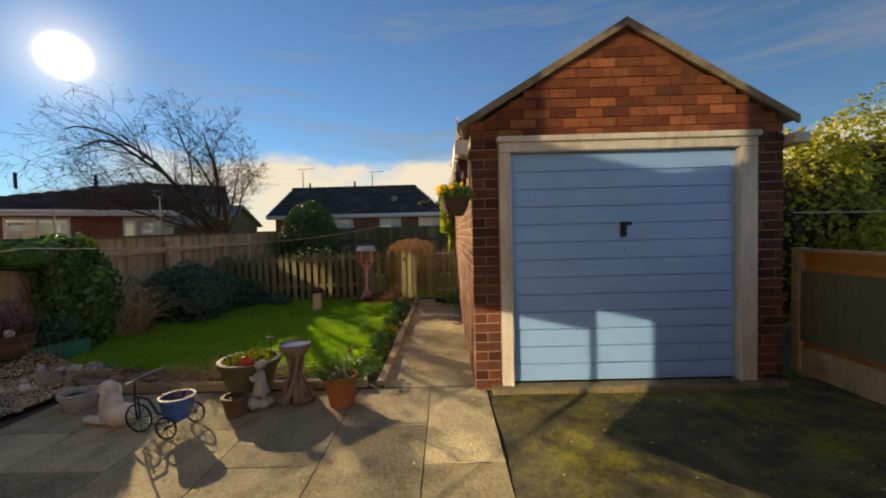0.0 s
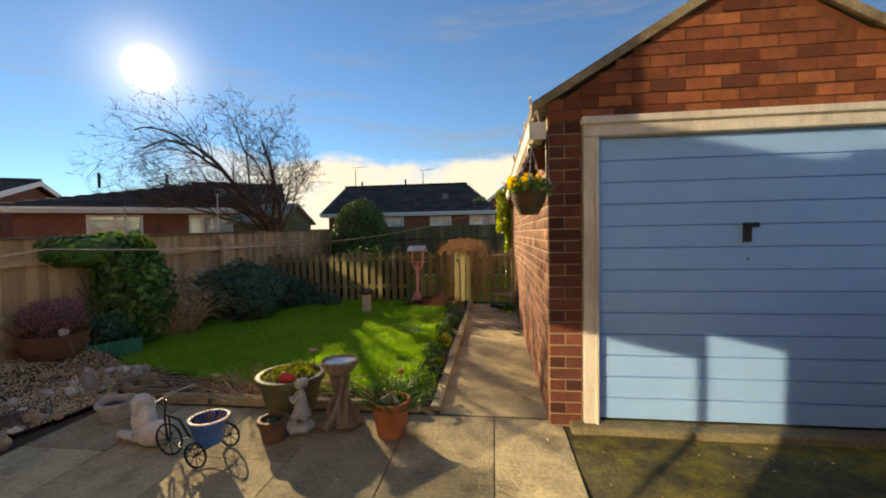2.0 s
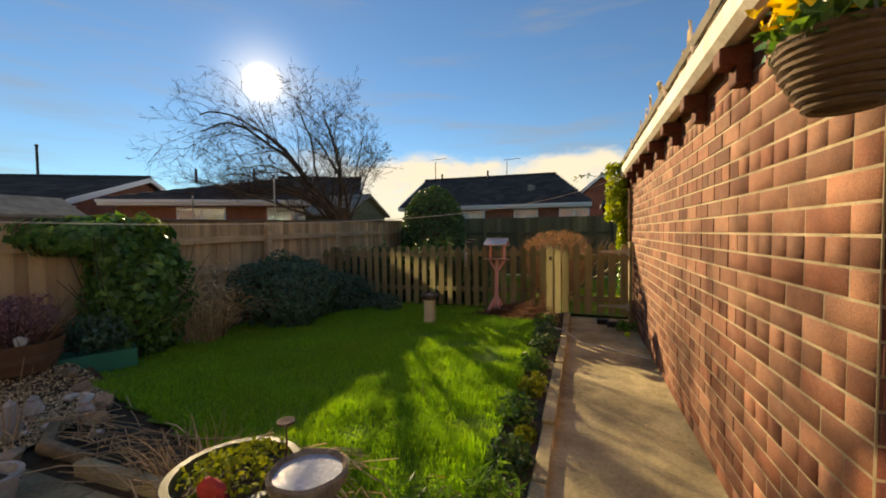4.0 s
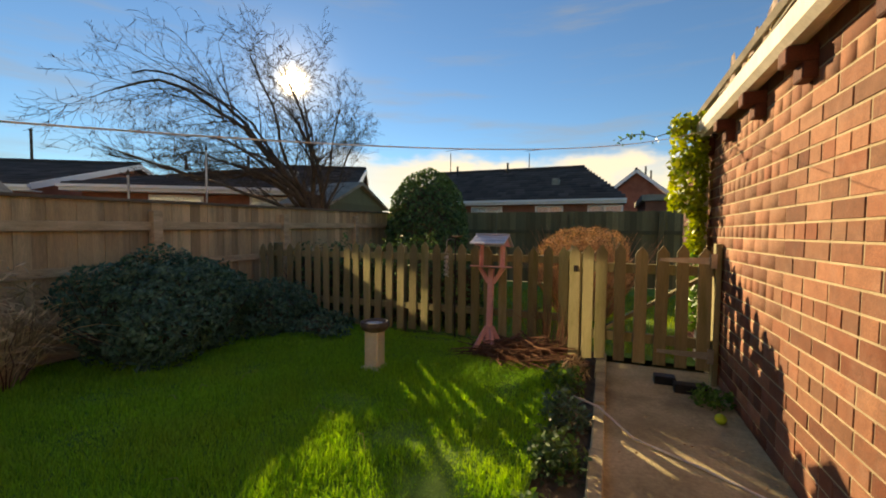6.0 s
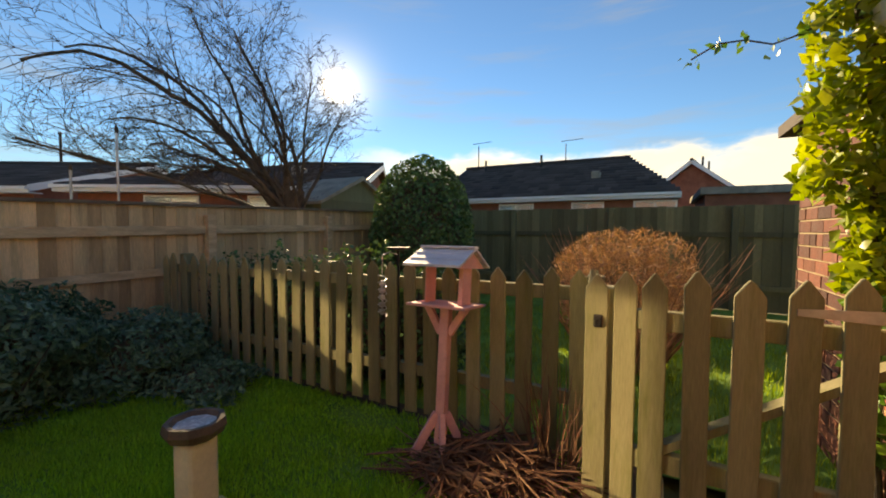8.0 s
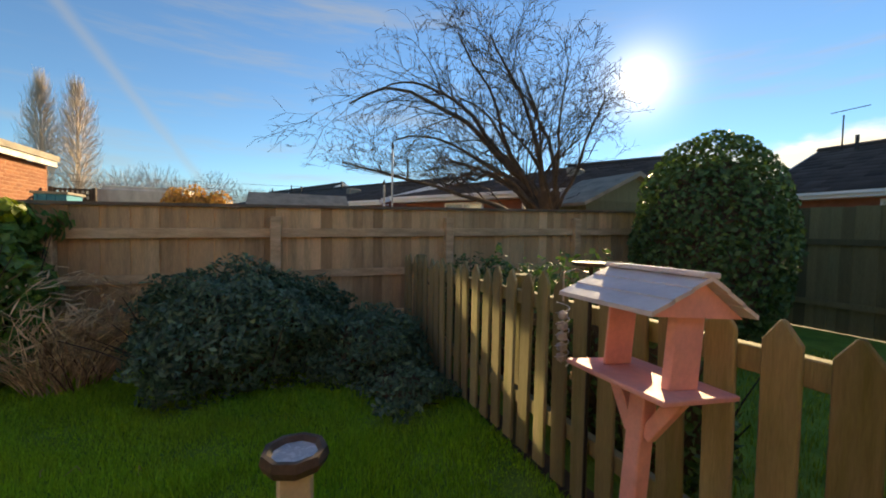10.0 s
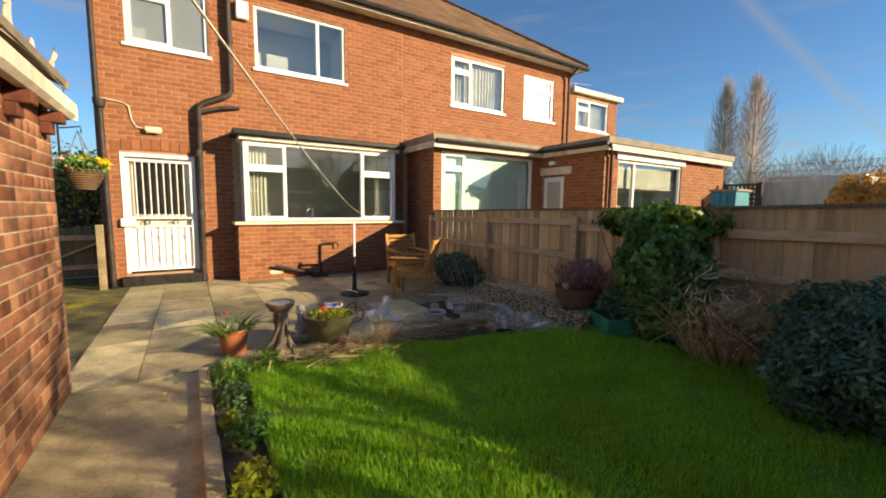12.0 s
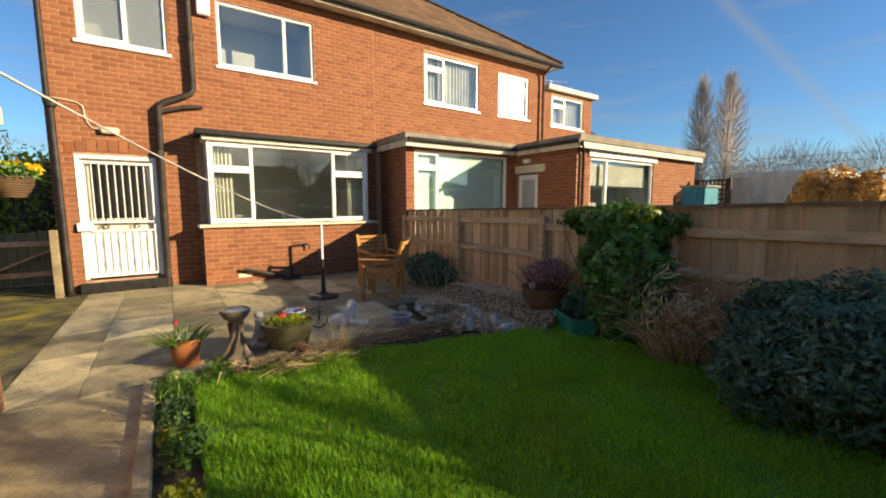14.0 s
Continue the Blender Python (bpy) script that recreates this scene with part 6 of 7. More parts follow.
part("cage", MB().tube([(-2.05 + 0.028 * math.cos(a), 8.2 + 0.028 * math.sin(a), 0.71 + a * 0.0075) for a in np.linspace(0, 36, 110)], 0.0025, 4), M_STEEL, fd)


# ---- patio pots and ornaments ----
def pot(name, label, at, r0, r1, h, material, rim=0.02, cat="plant pot", soil=True, wob=0.0, z=0.0):
    t = thing(name, label, cat)
    prof = [(r0, 0), (r0 + (r1 - r0) * 0.9, h - rim * 1.6), (r1 + rim * 0.4, h - rim * 1.5), (r1 + rim * 0.5, h - rim * 0.2), (r1 + rim * 0.3, h), (r1 - rim * 0.7, h), (r1 - rim * 0.9, h - 0.05), (0, h - 0.05)]
    part("pot", MB().lathe(prof, (*at, z), 28, wob=wob), material, t, smooth=True)
    if soil:
        part("soil", MB().blob((*at, z + h - 0.05), r1 * 0.86, r1 * 0.86, 0.03, 0.4, at[0]), M_SOIL, t)
    return t


tp = pot("terracotta_pot", "terracotta pot of green shoots leaning on the bed edge", (-0.76, 3.03), 0.095, 0.135, 0.25, M_TERRA)
part("shoot_clump", raw(stems(110, (-0.74, 3.03, 0.2), (0.3, 0.26), 0.25, 0.006, 71, 1.0, 5, 0.1), "shoots", M_GREENPL), M_GREENPL, tp)
p, nn = shell_points((-0.70, 3.1, 0.42), (0.022, 0.022, 0.018), 22, 74, 0.5, 0.3)
part("flower_display", leaf_cloud(p, 0.018, M_RED, seed=74, long=1.1), M_RED, tp, "single deep red bloom")
part("slate", MB().box(-0.05, 0.05, -0.008, 0.008, 0, 0.14, pose(-0.83, 3.0, 0.2, 20, 55, 20)), M_STATUE, tp, "grey slate chip", bevel=0.004)
op_ = pot("glazed_planter", "large olive glazed planter of lime-yellow moss plants", (-1.62, 3.26), 0.16, 0.245, 0.33, M_OLIVE, 0.03)
p, nn = shell_points((-1.62, 3.28, 0.31), (0.19, 0.19, 0.07), 900, 72, 0.6, 0.5, 0.28)
part("moss_cushion", leaf_cloud(p, 0.02, M_LIME, seed=72), M_LIME, op_)
part("heart_ornament", MB().blob((-1.58, 3.12, 0.33), 0.07, 0.03, 0.055, 0.15, 2), M_RED, op_, "dull red pottery heart")
part("mushroom_stake", MB().tube([(-1.5, 3.42, 0.28), (-1.5, 3.42, 0.46)], 0.004, 6).lathe([(0.0, 0.455), (0.035, 0.46), (0.04, 0.472), (0.034, 0.472), (0.0, 0.465)], (-1.5, 3.42, 0), 14), M_BROWNPOT, op_)
sp = pot("small_pot", "small dull brown flower pot with moss", (-1.55, 2.87), 0.07, 0.095, 0.155, M_BROWNPOT)
p, nn = shell_points((-1.55, 2.87, 0.125), (0.06, 0.06, 0.025), 200, 73, 0.6, 0.4)
part("moss", leaf_cloud(p, 0.014, M_LEAF, seed=73), M_LEAF, sp)
wp = pot("white_rimmed_pot", "sunken grey pot with a pale rim", (-2.98, 3.08), 0.1, 0.13, 0.14, M_STATUE, soil=True)
fp = pot("fallen_pot", "small brown pot lying on its side in the bed", (0, 0), 0.045, 0.065, 0.11, M_BROWNPOT, soil=False)
fp.matrix_basis = pose(-1.72, 3.52, 0.07, 80, 0, 25)


def girl():
    mb = MB()
    c = (-1.41, 2.98)
    mb.blob((c[0], c[1], 0.045), 0.1, 0.085, 0.05, 0.35, 1, flat=0.0)
    mb.lathe([(0.045, 0.06), (0.055, 0.1), (0.05, 0.12), (0.0, 0.12)], (c[0] - 0.06, c[1] - 0.03, 0), 12)
    mb.tube([(c[0] + 0.03, c[1], 0.05), (c[0] + 0.025, c[1], 0.16)], 0.02, 8).tube([(c[0] - 0.005, c[1] + 0.02, 0.05), (c[0] + 0.01, c[1] + 0.02, 0.16)], 0.02, 8)
    mb.lathe([(0.07, 0.13), (0.062, 0.15), (0.042, 0.22), (0.037, 0.27), (0.026, 0.3), (0.016, 0.315)], (c[0] + 0.012, c[1], 0), 14, wob=0.2)
    mb.blob((c[0] + 0.005, c[1], 0.352), 0.036, 0.036, 0.04, 0.15, 3).blob((c[0] + 0.028, c[1] + 0.01, 0.362), 0.032, 0.036, 0.036, 0.2, 4)
    mb.tube([(c[0] + 0.04, c[1] - 0.03, 0.285), (c[0] - 0.02, c[1] - 0.06, 0.245), (c[0] - 0.055, c[1] - 0.03, 0.265)], [0.016, 0.014, 0.012], 8)
    mb.tube([(c[0] - 0.02, c[1] + 0.03, 0.285), (c[0] - 0.06, c[1] + 0.0, 0.235)], [0.016, 0.012], 8)
    return tagged(part("garden_statue", mb, M_STATUE, smooth=True), "pale weathered stone figurine of a girl with a basket", "statue")


girl()


def dog():
    mb = MB()
    m = pose(-2.42, 2.76, 0, 0, 0, -20)

    def bl(x, y, z, a, b, c, s):
        w = m @ Vector((x, y, z))
        mb.blob(w, a, b, c, 0.14, s, flat=0.0)
    bl(0.09, 0, 0.085, 0.13, 0.085, 0.09, 1)
    bl(-0.02, 0, 0.15, 0.078, 0.07, 0.13, 2)
    bl(-0.045, 0, 0.275, 0.06, 0.058, 0.06, 3)
    bl(-0.1, -0.01, 0.255, 0.04, 0.033, 0.028, 4)
    bl(-0.015, -0.055, 0.25, 0.024, 0.017, 0.05, 5)
    bl(-0.015, 0.055, 0.25, 0.024, 0.017, 0.05, 6)
    for s in (-1, 1):
        mb.tube([m @ Vector((-0.02, 0.05 * s, 0.06)), m @ Vector((-0.12, 0.055 * s, 0.04)), m @ Vector((-0.21, 0.05 * s, 0.03))], [0.04, 0.032, 0.028], 8)
    bl(-0.22, -0.05, 0.03, 0.035, 0.03, 0.028, 8)
    bl(-0.22, 0.05, 0.03, 0.035, 0.03, 0.028, 9)
    return tagged(part("dog_statue", mb, M_DOG, smooth=True), "pale stone statue of a lying dog on the patio", "statue")


dog()

bb = thing("bird_bath", "gnarled cast-stone bird bath shaped like a tree stump", "bird bath")
part("pedestal", MB().lathe([(0.13, 0), (0.138, 0.03), (0.10, 0.06), (0.07, 0.11), (0.045, 0.17), (0.034, 0.24), (0.036, 0.31), (0.05, 0.36), (0.065, 0.385)], (-1.17, 3.14, 0), 26, wob=0.8), M_BATH, bb, smooth=True)
for k in range(6):
    a = k * 1.05
    part("root", MB().tube([(-1.17 + 0.15 * math.cos(a), 3.14 + 0.15 * math.sin(a), 0.02), (-1.17 + 0.09 * math.cos(a + 0.3), 3.14 + 0.09 * math.sin(a + 0.3), 0.09), (-1.17 + 0.046 * math.cos(a + 0.7), 3.14 + 0.046 * math.sin(a + 0.7), 0.22), (-1.17 + 0.06 * math.cos(a + 1.3), 3.14 + 0.06 * math.sin(a + 1.3), 0.37)], [0.032, 0.024, 0.013, 0.018], 7), M_BATH, bb, smooth=True)
part("bowl", MB().lathe([(0.055, 0.375), (0.095, 0.40), (0.126, 0.45), (0.132, 0.48), (0.122, 0.488), (0.106, 0.465), (0.0, 0.455)], (-1.17, 3.14, 0), 28, wob=0.06), M_BATH, bb, smooth=True)
part("ice", MB().lathe([(0.113, 0.472), (0.0, 0.474)], (-1.17, 3.14, 0), 24), M_ICE, bb)


def trike():
    t = thing("tricycle_planter", "black wire tricycle planter carrying a blue glazed pot", "planter")

    def wheel(c, r, ax):
        m = Matrix.Translation(c) @ Matrix.Rotation(ax, 4, "Z")
        w = part("wheel", MB().tube([m @ Vector((r * math.cos(a), 0, r * math.sin(a))) for a in np.linspace(0, 2 * math.pi, 25)], 0.007, 6, cap=False), M_BLACK, t, smooth=True)
        for k in range(4):
            a = math.pi * k / 4 + 0.2
            part("spoke", MB().tube([m @ Vector((r * math.cos(a), 0, r * math.sin(a))), m @ Vector((-r * math.cos(a), 0, -r * math.sin(a)))], 0.0025, 5), M_BLACK, w)
    f = Vector((-2.12, 2.62, 0.107))
    wheel(f, 0.10, -0.1)
    wheel(Vector((-1.84, 2.5, 0.082)), 0.075, -0.1)
    wheel(Vector((-1.8, 2.76, 0.082)), 0.075, -0.1)
    part("fork", MB().tube([f + Vector((0, -0.015, 0)), f + Vector((-0.01, -0.015, 0.14)), f + Vector((-0.015, 0, 0.26))], 0.007, 6).tube([f + Vector((0, 0.015, 0)), f + Vector((-0.01, 0.015, 0.14))], 0.006, 6), M_BLACK, t, smooth=True)
    part("handlebar", MB().tube([f + Vector((-0.02, -0.08, 0.27)), f + Vector((-0.03, 0.0, 0.27)), f + Vector((0.03, 0.03, 0.30)), f + Vector((0.13, 0.09, 0.335))], 0.006, 6), M_STEEL, t, "bright worn handlebar", smooth=True)
    part("frame", MB().tube([f + Vector((-0.012, 0, 0.16)), f + Vector((0.08, 0.0, 0.13)), f + Vector((0.14, 0.0, 0.03)), f + Vector((0.3, 0.01, -0.02))], 0.008, 6).tube([(-1.84, 2.48, 0.082), (-1.8, 2.78, 0.082)], 0.006, 6).tube([(-1.93 + 0.1 * math.cos(a), 2.63 + 0.1 * math.sin(a), 0.1) for a in np.linspace(0, 6.28, 20)], 0.005, 5), M_BLACK, t, smooth=True)
    pot_ = part("blue_pot", MB().lathe([(0.075, 0.1), (0.09, 0.14), (0.112, 0.235), (0.118, 0.24), (0.12, 0.255), (0.104, 0.255), (0.1, 0.22), (0.0, 0.215)], (-1.84, 2.63, 0), 28), M_BLUEPOT, t, "cobalt blue glazed pot with a pale rim", smooth=True)
    part("rim", MB().lathe([(0.103, 0.254), (0.119, 0.256), (0.119, 0.262), (0.103, 0.262)], (-1.84, 2.63, 0), 28, cap=False), M_WHITEP, pot_)
    part("dead_plant", raw(stems(26, (-1.84, 2.63, 0.2), (0.14, 0.14), 0.12, 0.006, 81, 0.6), "dead_plant", M_RUSSET), M_RUSSET, pot_)


trike()

# ---- rockery ----
rk = patch("rockery", lambda x, y: (x + 4.2) ** 2 / 0.72 + (y - 3.15) ** 2 / 1.35 < 1, -5.2, -3.0, 1.8, 4.6, 40, 0.03, M_SOIL, "gravel rockery bed against the fence", "rockery")
for v in rk.data.vertices:
    v.co.z += 0.16 * max(0.0, min(1.0, (-4.2 - v.co.x) / 0.3))
rng = np.random.default_rng(5)
vs, fs = [], []
for _ in range(13000):
    a, q = rng.uniform(0, 6.283), rng.random() ** 0.5
    x, y = -4.2 + 0.84 * q * math.cos(a), 3.15 + 1.14 * q * math.sin(a)
    if x < -4.92:
        continue
    z = 0.035 + 0.16 * max(0.0, min(1.0, (-4.2 - x) / 0.3))
    s = rng.uniform(0.005, 0.012)
    o = len(vs)
    for d in ((1, 0, 0), (0, 1, 0), (-1, 0, 0), (0, -1, 0), (0, 0, 0.8), (0, 0, -0.5)):
        vs.append((x + d[0] * s * rng.uniform(0.7, 1.3), y + d[1] * s * rng.uniform(0.7, 1.3), z + d[2] * s))
    fs += [(o + i, o + (i + 1) % 4, o + 4) for i in range(4)] + [(o + (i + 1) % 4, o + i, o + 5) for i in range(4)]
tagged(part("gravel", raw_mesh("gravel", vs, fs, M_GRAVEL), M_GRAVEL, kind="stuff"), "buff gravel of the rockery", "gravel", kind="stuff")
rr = random.Random(9)
for k, (x, y, s, m) in enumerate(((-3.35, 3.75, 0.14, 0), (-3.6, 3.95, 0.12, 0), (-3.85, 3.98, 0.1, 1), (-3.3, 3.3, 0.11, 0), (-4.1, 4.1, 0.11, 0), (-3.5, 2.9, 0.13, 0), (-3.75, 3.4, 0.1, 1), (-4.3, 3.6, 0.1, 0), (-3.95, 3.0, 0.09, 0), (-4.4, 2.6, 0.12, 0), (-3.3, 2.55, 0.09, 0), (-4.0, 3.6, 0.07, 1), (-3.55, 3.6, 0.07, 1), (-4.35, 4.15, 0.09, 0), (-3.15, 3.65, 0.07, 1))):
    z = 0.03 + 0.16 * max(0.0, min(1.0, (-4.2 - x) / 0.3))
    s *= 0.66
    tagged(part("rockery_stone", MB().blob((x, y, z + s * 0.35), s, s * rr.uniform(0.6, 1), s * rr.uniform(0.5, 0.8), 0.5, k * 1.7), M_DOG if m else M_STONE, smooth=False), "white quartz stone on the rockery" if m else "grey-buff rough stone on the rockery", "stone", "rockery stones")
for k in range(26):
    x, y, s = rr.uniform(-4.15, -3.15), rr.uniform(2.3, 4.05), rr.uniform(0.022, 0.05)
    if (x + 4.2) ** 2 / 0.72 + (y - 3.15) ** 2 / 1.35 > 0.95:
        continue
    tagged(part("rockery_stone", MB().blob((x, y, 0.03 + s * 0.4), s, s * rr.uniform(0.6, 1), s * rr.uniform(0.5, 0.8), 0.5, k * 2.3), M_DOG if k % 3 else M_STONE, smooth=False), "small pale stone lying on the rockery gravel", "stone", "rockery stones")
for x, y, h in ((-3.72, 3.5, 0.22), (-3.5, 3.78, 0.15), (-3.95, 3.72, 0.13)):
    tagged(part("garden_ornament", MB().lathe([(0.055, 0.0), (0.06, 0.03), (0.045, 0.06), (0.055, h * 0.45), (0.03, h * 0.68), (0.037, h * 0.82), (0.0, h)], (x, y, 0.03), 10), M_STATUE, smooth=True), "small pale cast stone ornament on the rockery", "ornament", "rockery ornaments")
fl = MB()
rl_ = random.Random(31)
for k in range(170):
    x, y = (rl_.uniform(-2.4, 0.42), rl_.uniform(-0.6, 3.1)) if k % 3 == 0 else (rl_.uniform(0.55, 3.1), rl_.uniform(0.4, 3.05)) if k % 3 == 1 else (rl_.uniform(-0.4, 0.32), rl_.uniform(3.5, 7.7))
    if k % 3 == 2 and k % 2:
        x = 0.31 - abs(rl_.gauss(0, 0.04))
    q, a = rl_.uniform(0.006, 0.017), rl_.uniform(0, 6.28)
    fl.add([(x + q * math.cos(a), y + q * math.sin(a), 0.014), (x + q * 0.5 * math.cos(a + 1.7), y + q * 0.5 * math.sin(a + 1.7), 0.018 + q * 0.3), (x - q * math.cos(a), y - q * math.sin(a), 0.015), (x + q * 0.5 * math.cos(a - 1.7), y + q * 0.5 * math.sin(a - 1.7), 0.02)], [(0, 1, 2), (0, 2, 3)])
tagged(part("fallen_leaves", raw(fl, "fallen_leaves", M_STRAW), M_STRAW, kind="stuff"), "dry leaf scraps and grit on the paving", "leaf litter", kind="stuff")
litter = thing("bed_litter", "dry twigs and stalks strewn along the lawn edge", "dead plants")
mb = MB()
for k in range(150):
    x = rr.uniform(-3.6, -1.35)
    y, a, ln = 3.62 + 0.1 * math.sin(x * 3) + rr.gauss(0, 0.13), rr.uniform(-0.7, 0.7), rr.uniform(0.08, 0.26)
    z = 0.035 + rr.random() * 0.05
    mb.tube([(x - ln * math.cos(a), y - ln * math.sin(a), z), (x, y, z + 0.025), (x + ln * math.cos(a), y + ln * math.sin(a), z + rr.uniform(-0.02, 0.05))], 0.0038, 3, cap=False)
part("twig_litter", raw(mb, "twig_litter", M_STRAW), M_STRAW, litter)
tagged(part("log", MB().tube([(-3.5, 3.62, 0.06), (-3.2, 3.42, 0.07), (-2.85, 3.42, 0.06)], [0.04, 0.045, 0.035], 9), M_VERGE, smooth=True), "short weathered log edging the rockery", "log")
ht = thing("heather_tub", "brown barrel tub of purple heather on the rockery", "plant pot")
part("tub", MB().lathe([(0.22, 0.2), (0.26, 0.27), (0.265, 0.28), (0.275, 0.36), (0.29, 0.4), (0.3, 0.44), (0.28, 0.44), (0.26, 0.4), (0.0, 0.4)], (-4.6, 3.93, 0), 28), M_BROWNPOT, ht, smooth=True)
part("hoop", MB().lathe([(0.268, 0.285), (0.278, 0.29), (0.284, 0.33), (0.276, 0.335)], (-4.6, 3.93, 0), 28, cap=False), M_BROWNPOT, ht)
p, nn = shell_points((-4.62, 3.93, 0.6), (0.27, 0.27, 0.2), 2600, 91, 0.8, 0.35, 0.4)
part("heather_foliage", leaf_cloud(p, 0.014, M_HEATHER, seed=91, long=3), M_HEATHER, ht)
part("crown", raw(stems(110, (-4.62, 3.93, 0.38), (0.42, 0.42), 0.42, 0.004, 92, 0.1), "twigs", M_BROWNST), M_BROWNST, ht)
part("quartz", MB().blob((-4.42, 3.88, 0.46), 0.05, 0.04, 0.045, 0.3, 4), M_DOG, ht)
gb = thing("plastic_trough", "dark green plastic planting trough on the lawn edge", "planter")
tm = pose(-4.5, 4.45, 0, 0, 0, 62)
for a, b, c, d, e0, f0 in ((-0.27, 0.27, -0.14, 0.14, 0.0, 0.015), (-0.27, 0.27, -0.14, -0.125, 0.0, 0.22), (-0.27, 0.27, 0.125, 0.14, 0.0, 0.22), (-0.27, -0.255, -0.124, 0.124, 0.0, 0.22), (0.255, 0.27, -0.124, 0.124, 0.0, 0.22)):
    part("side", MB().box(a, b, c, d, e0, f0, tm), M_GREENBOX, gb, bevel=0.004)
part("soil", MB().box(-0.25, 0.25, -0.12, 0.12, 0.02, 0.17, tm), M_SOIL, gb)
p, nn = shell_points((-4.62, 4.5, 0.36), (0.26, 0.22, 0.18), 1500, 95, 0.6, 0.4, 0.2)
part("foliage", leaf_cloud(p, 0.03, M_SHRUB, seed=95), M_SHRUB, gb)
shrub("lavender_bush", "low grey-green bush at the foot of the fence", (-4.62, 1.15, 0.28), (0.34, 0.6, 0.32), 3600, 0.022, M_SHRUB, 96, 0.3, long=3)
vb = thing("bare_stalks", "dead bleached stalks leaning over the rockery", "dead plants")
part("stalk_clump", raw(stems(9, (-4.1, 2.3, 0.05), (0.6, 0.6), 0.75, 0.007, 97, 0.2, 5, 0.12), "stalks", M_STRAW), M_STRAW, vb)
part("stalk_clump", raw(stems(12, (-3.45, 3.35, 0.05), (0.25, 0.25), 0.5, 0.005, 98, 0.1, 5, 0.1), "stalks", M_STRAW), M_STRAW, vb)
tagged(part("white_cane", MB().tube([(-3.55, 1.65, 0.02), (-4.35, 2.35, 0.03)], 0.011, 8), M_WHITEP), "white cane lying on the patio", "cane")


# ---- garden chairs ----
def armchair(at, rz, label):
    t = thing("garden_armchair", label, "chair", "garden armchairs")
    W, D = 0.27, 0.25
    for sx in (-1, 1):
        part("leg", MB().box(sx * W - 0.028, sx * W + 0.028, -D - 0.028, -D + 0.028, 0, 0.62), M_TEAK, t, bevel=0.006)
        part("leg", MB().beam((sx * W, D + 0.02, 0), (sx * W, D - 0.01, 0.42), 0.055, 0.055, (0, 1, 0)), M_TEAK, t, bevel=0.006)
        part("back_post", MB().beam((sx * W, D - 0.012, 0.42), (sx * W, D + 0.13, 0.92), 0.055, 0.045, (0, 1, 0)), M_TEAK, t, bevel=0.006)
        part("armrest", MB().box(sx * W - 0.045, sx * W + 0.045, -D - 0.06, D + 0.05, 0.622, 0.65), M_TEAK, t, bevel=0.01)
        part("side_rail", MB().box(sx * W - 0.018, sx * W + 0.018, -D + 0.03, D - 0.03, 0.34, 0.41), M_TEAK, t, bevel=0.004)
    for k in range(6):
        y = -D + 0.01 + k * 0.088
        part("seat_slat", MB().box(-W - 0.02 if k else -W + 0.03, W + 0.02 if k else W - 0.03, y - 0.036, y + 0.036, 0.412, 0.432), M_TEAK, t, bevel=0.004)
    part("front_rail", MB().box(-W + 0.03, W - 0.03, -D - 0.015, -D + 0.015, 0.34, 0.41), M_TEAK, t, bevel=0.004)
    for k in range(6):
        z = 0.5 + 0.075 * k
        y = D - 0.012 + 0.142 * (z - 0.42) / 0.5
        part("back_slat", MB().box(-W + 0.028, W - 0.028, y - 0.01, y + 0.01, z - 0.027, z + 0.027), M_TEAK, t, bevel=0.004)
    t.matrix_basis = pose(*at, 0, 0, 0, rz)
    return t


armchair((-3.48, 1.585), 48, "golden teak slatted garden armchair seen from its side")
armchair((-3.82, 0.7), 175, "golden teak slatted garden armchair facing the lawn")
cs = thing("parasol_stand", "black round parasol base with a white and black pole", "parasol stand")
part("base", MB().lathe([(0.23, 0), (0.235, 0.02), (0.2, 0.04), (0.06, 0.06), (0.035, 0.12), (0.03, 0.34), (0.0, 0.34)], (-2.68, 1.05, 0), 28), M_BLACK, cs, smooth=True)
part("pole", MB().tube([(-2.68, 1.05, 0.3), (-2.68, 1.05, 0.62)], 0.02, 10), M_BLACK, cs)
part("upper_pole", MB().tube([(-2.68, 1.05, 0.62), (-2.68, 1.05, 1.17)], 0.018, 10), M_WHITE, cs, "white upper pole")

# ---- garage wall things ----
hb = thing("hanging_basket", "wicker hanging basket of yellow and orange pansies", "hanging basket")
bc = Vector((0.215, 3.13, 1.53))
for k in range(9):
    vs = MB()
    z = k * 0.017
    r = 0.06 + 0.052 * math.sin(min(1, k / 8) * math.pi / 2)
    vs.tube([bc + Vector((r * math.cos(a) * (1 + 0.02 * math.sin(9 * a + k * 2)), r * math.sin(a), z)) for a in np.linspace(0, 6.283, 30)], 0.0095, 5, cap=False)
    part("wicker_ring", vs, M_WICKER, hb, smooth=True)
part("lining", MB().lathe([(0.05, 0.0), (0.07, 0.01), (0.12, 0.13), (0.0, 0.135)], bc, 20), M_SOIL, hb)
for a in (0.4, 2.5, 4.6):
    part("chain", MB().tube([bc + Vector((0.12 * math.cos(a), 0.12 * math.sin(a), 0.14)), bc + Vector((0.02, 0, 0.44))], 0.003, 5), M_STEEL, hb)
part("bracket", MB().tube([bc + Vector((0.125, 0.03, 0.44)), bc + Vector((0.0, 0, 0.47)), bc + Vector((0.0, 0, 0.42))], 0.006, 6).tube([bc + Vector((0.125, 0.03, 0.2)), bc + Vector((0.125, 0.03, 0.5))], 0.008, 6), M_BLACK, hb)
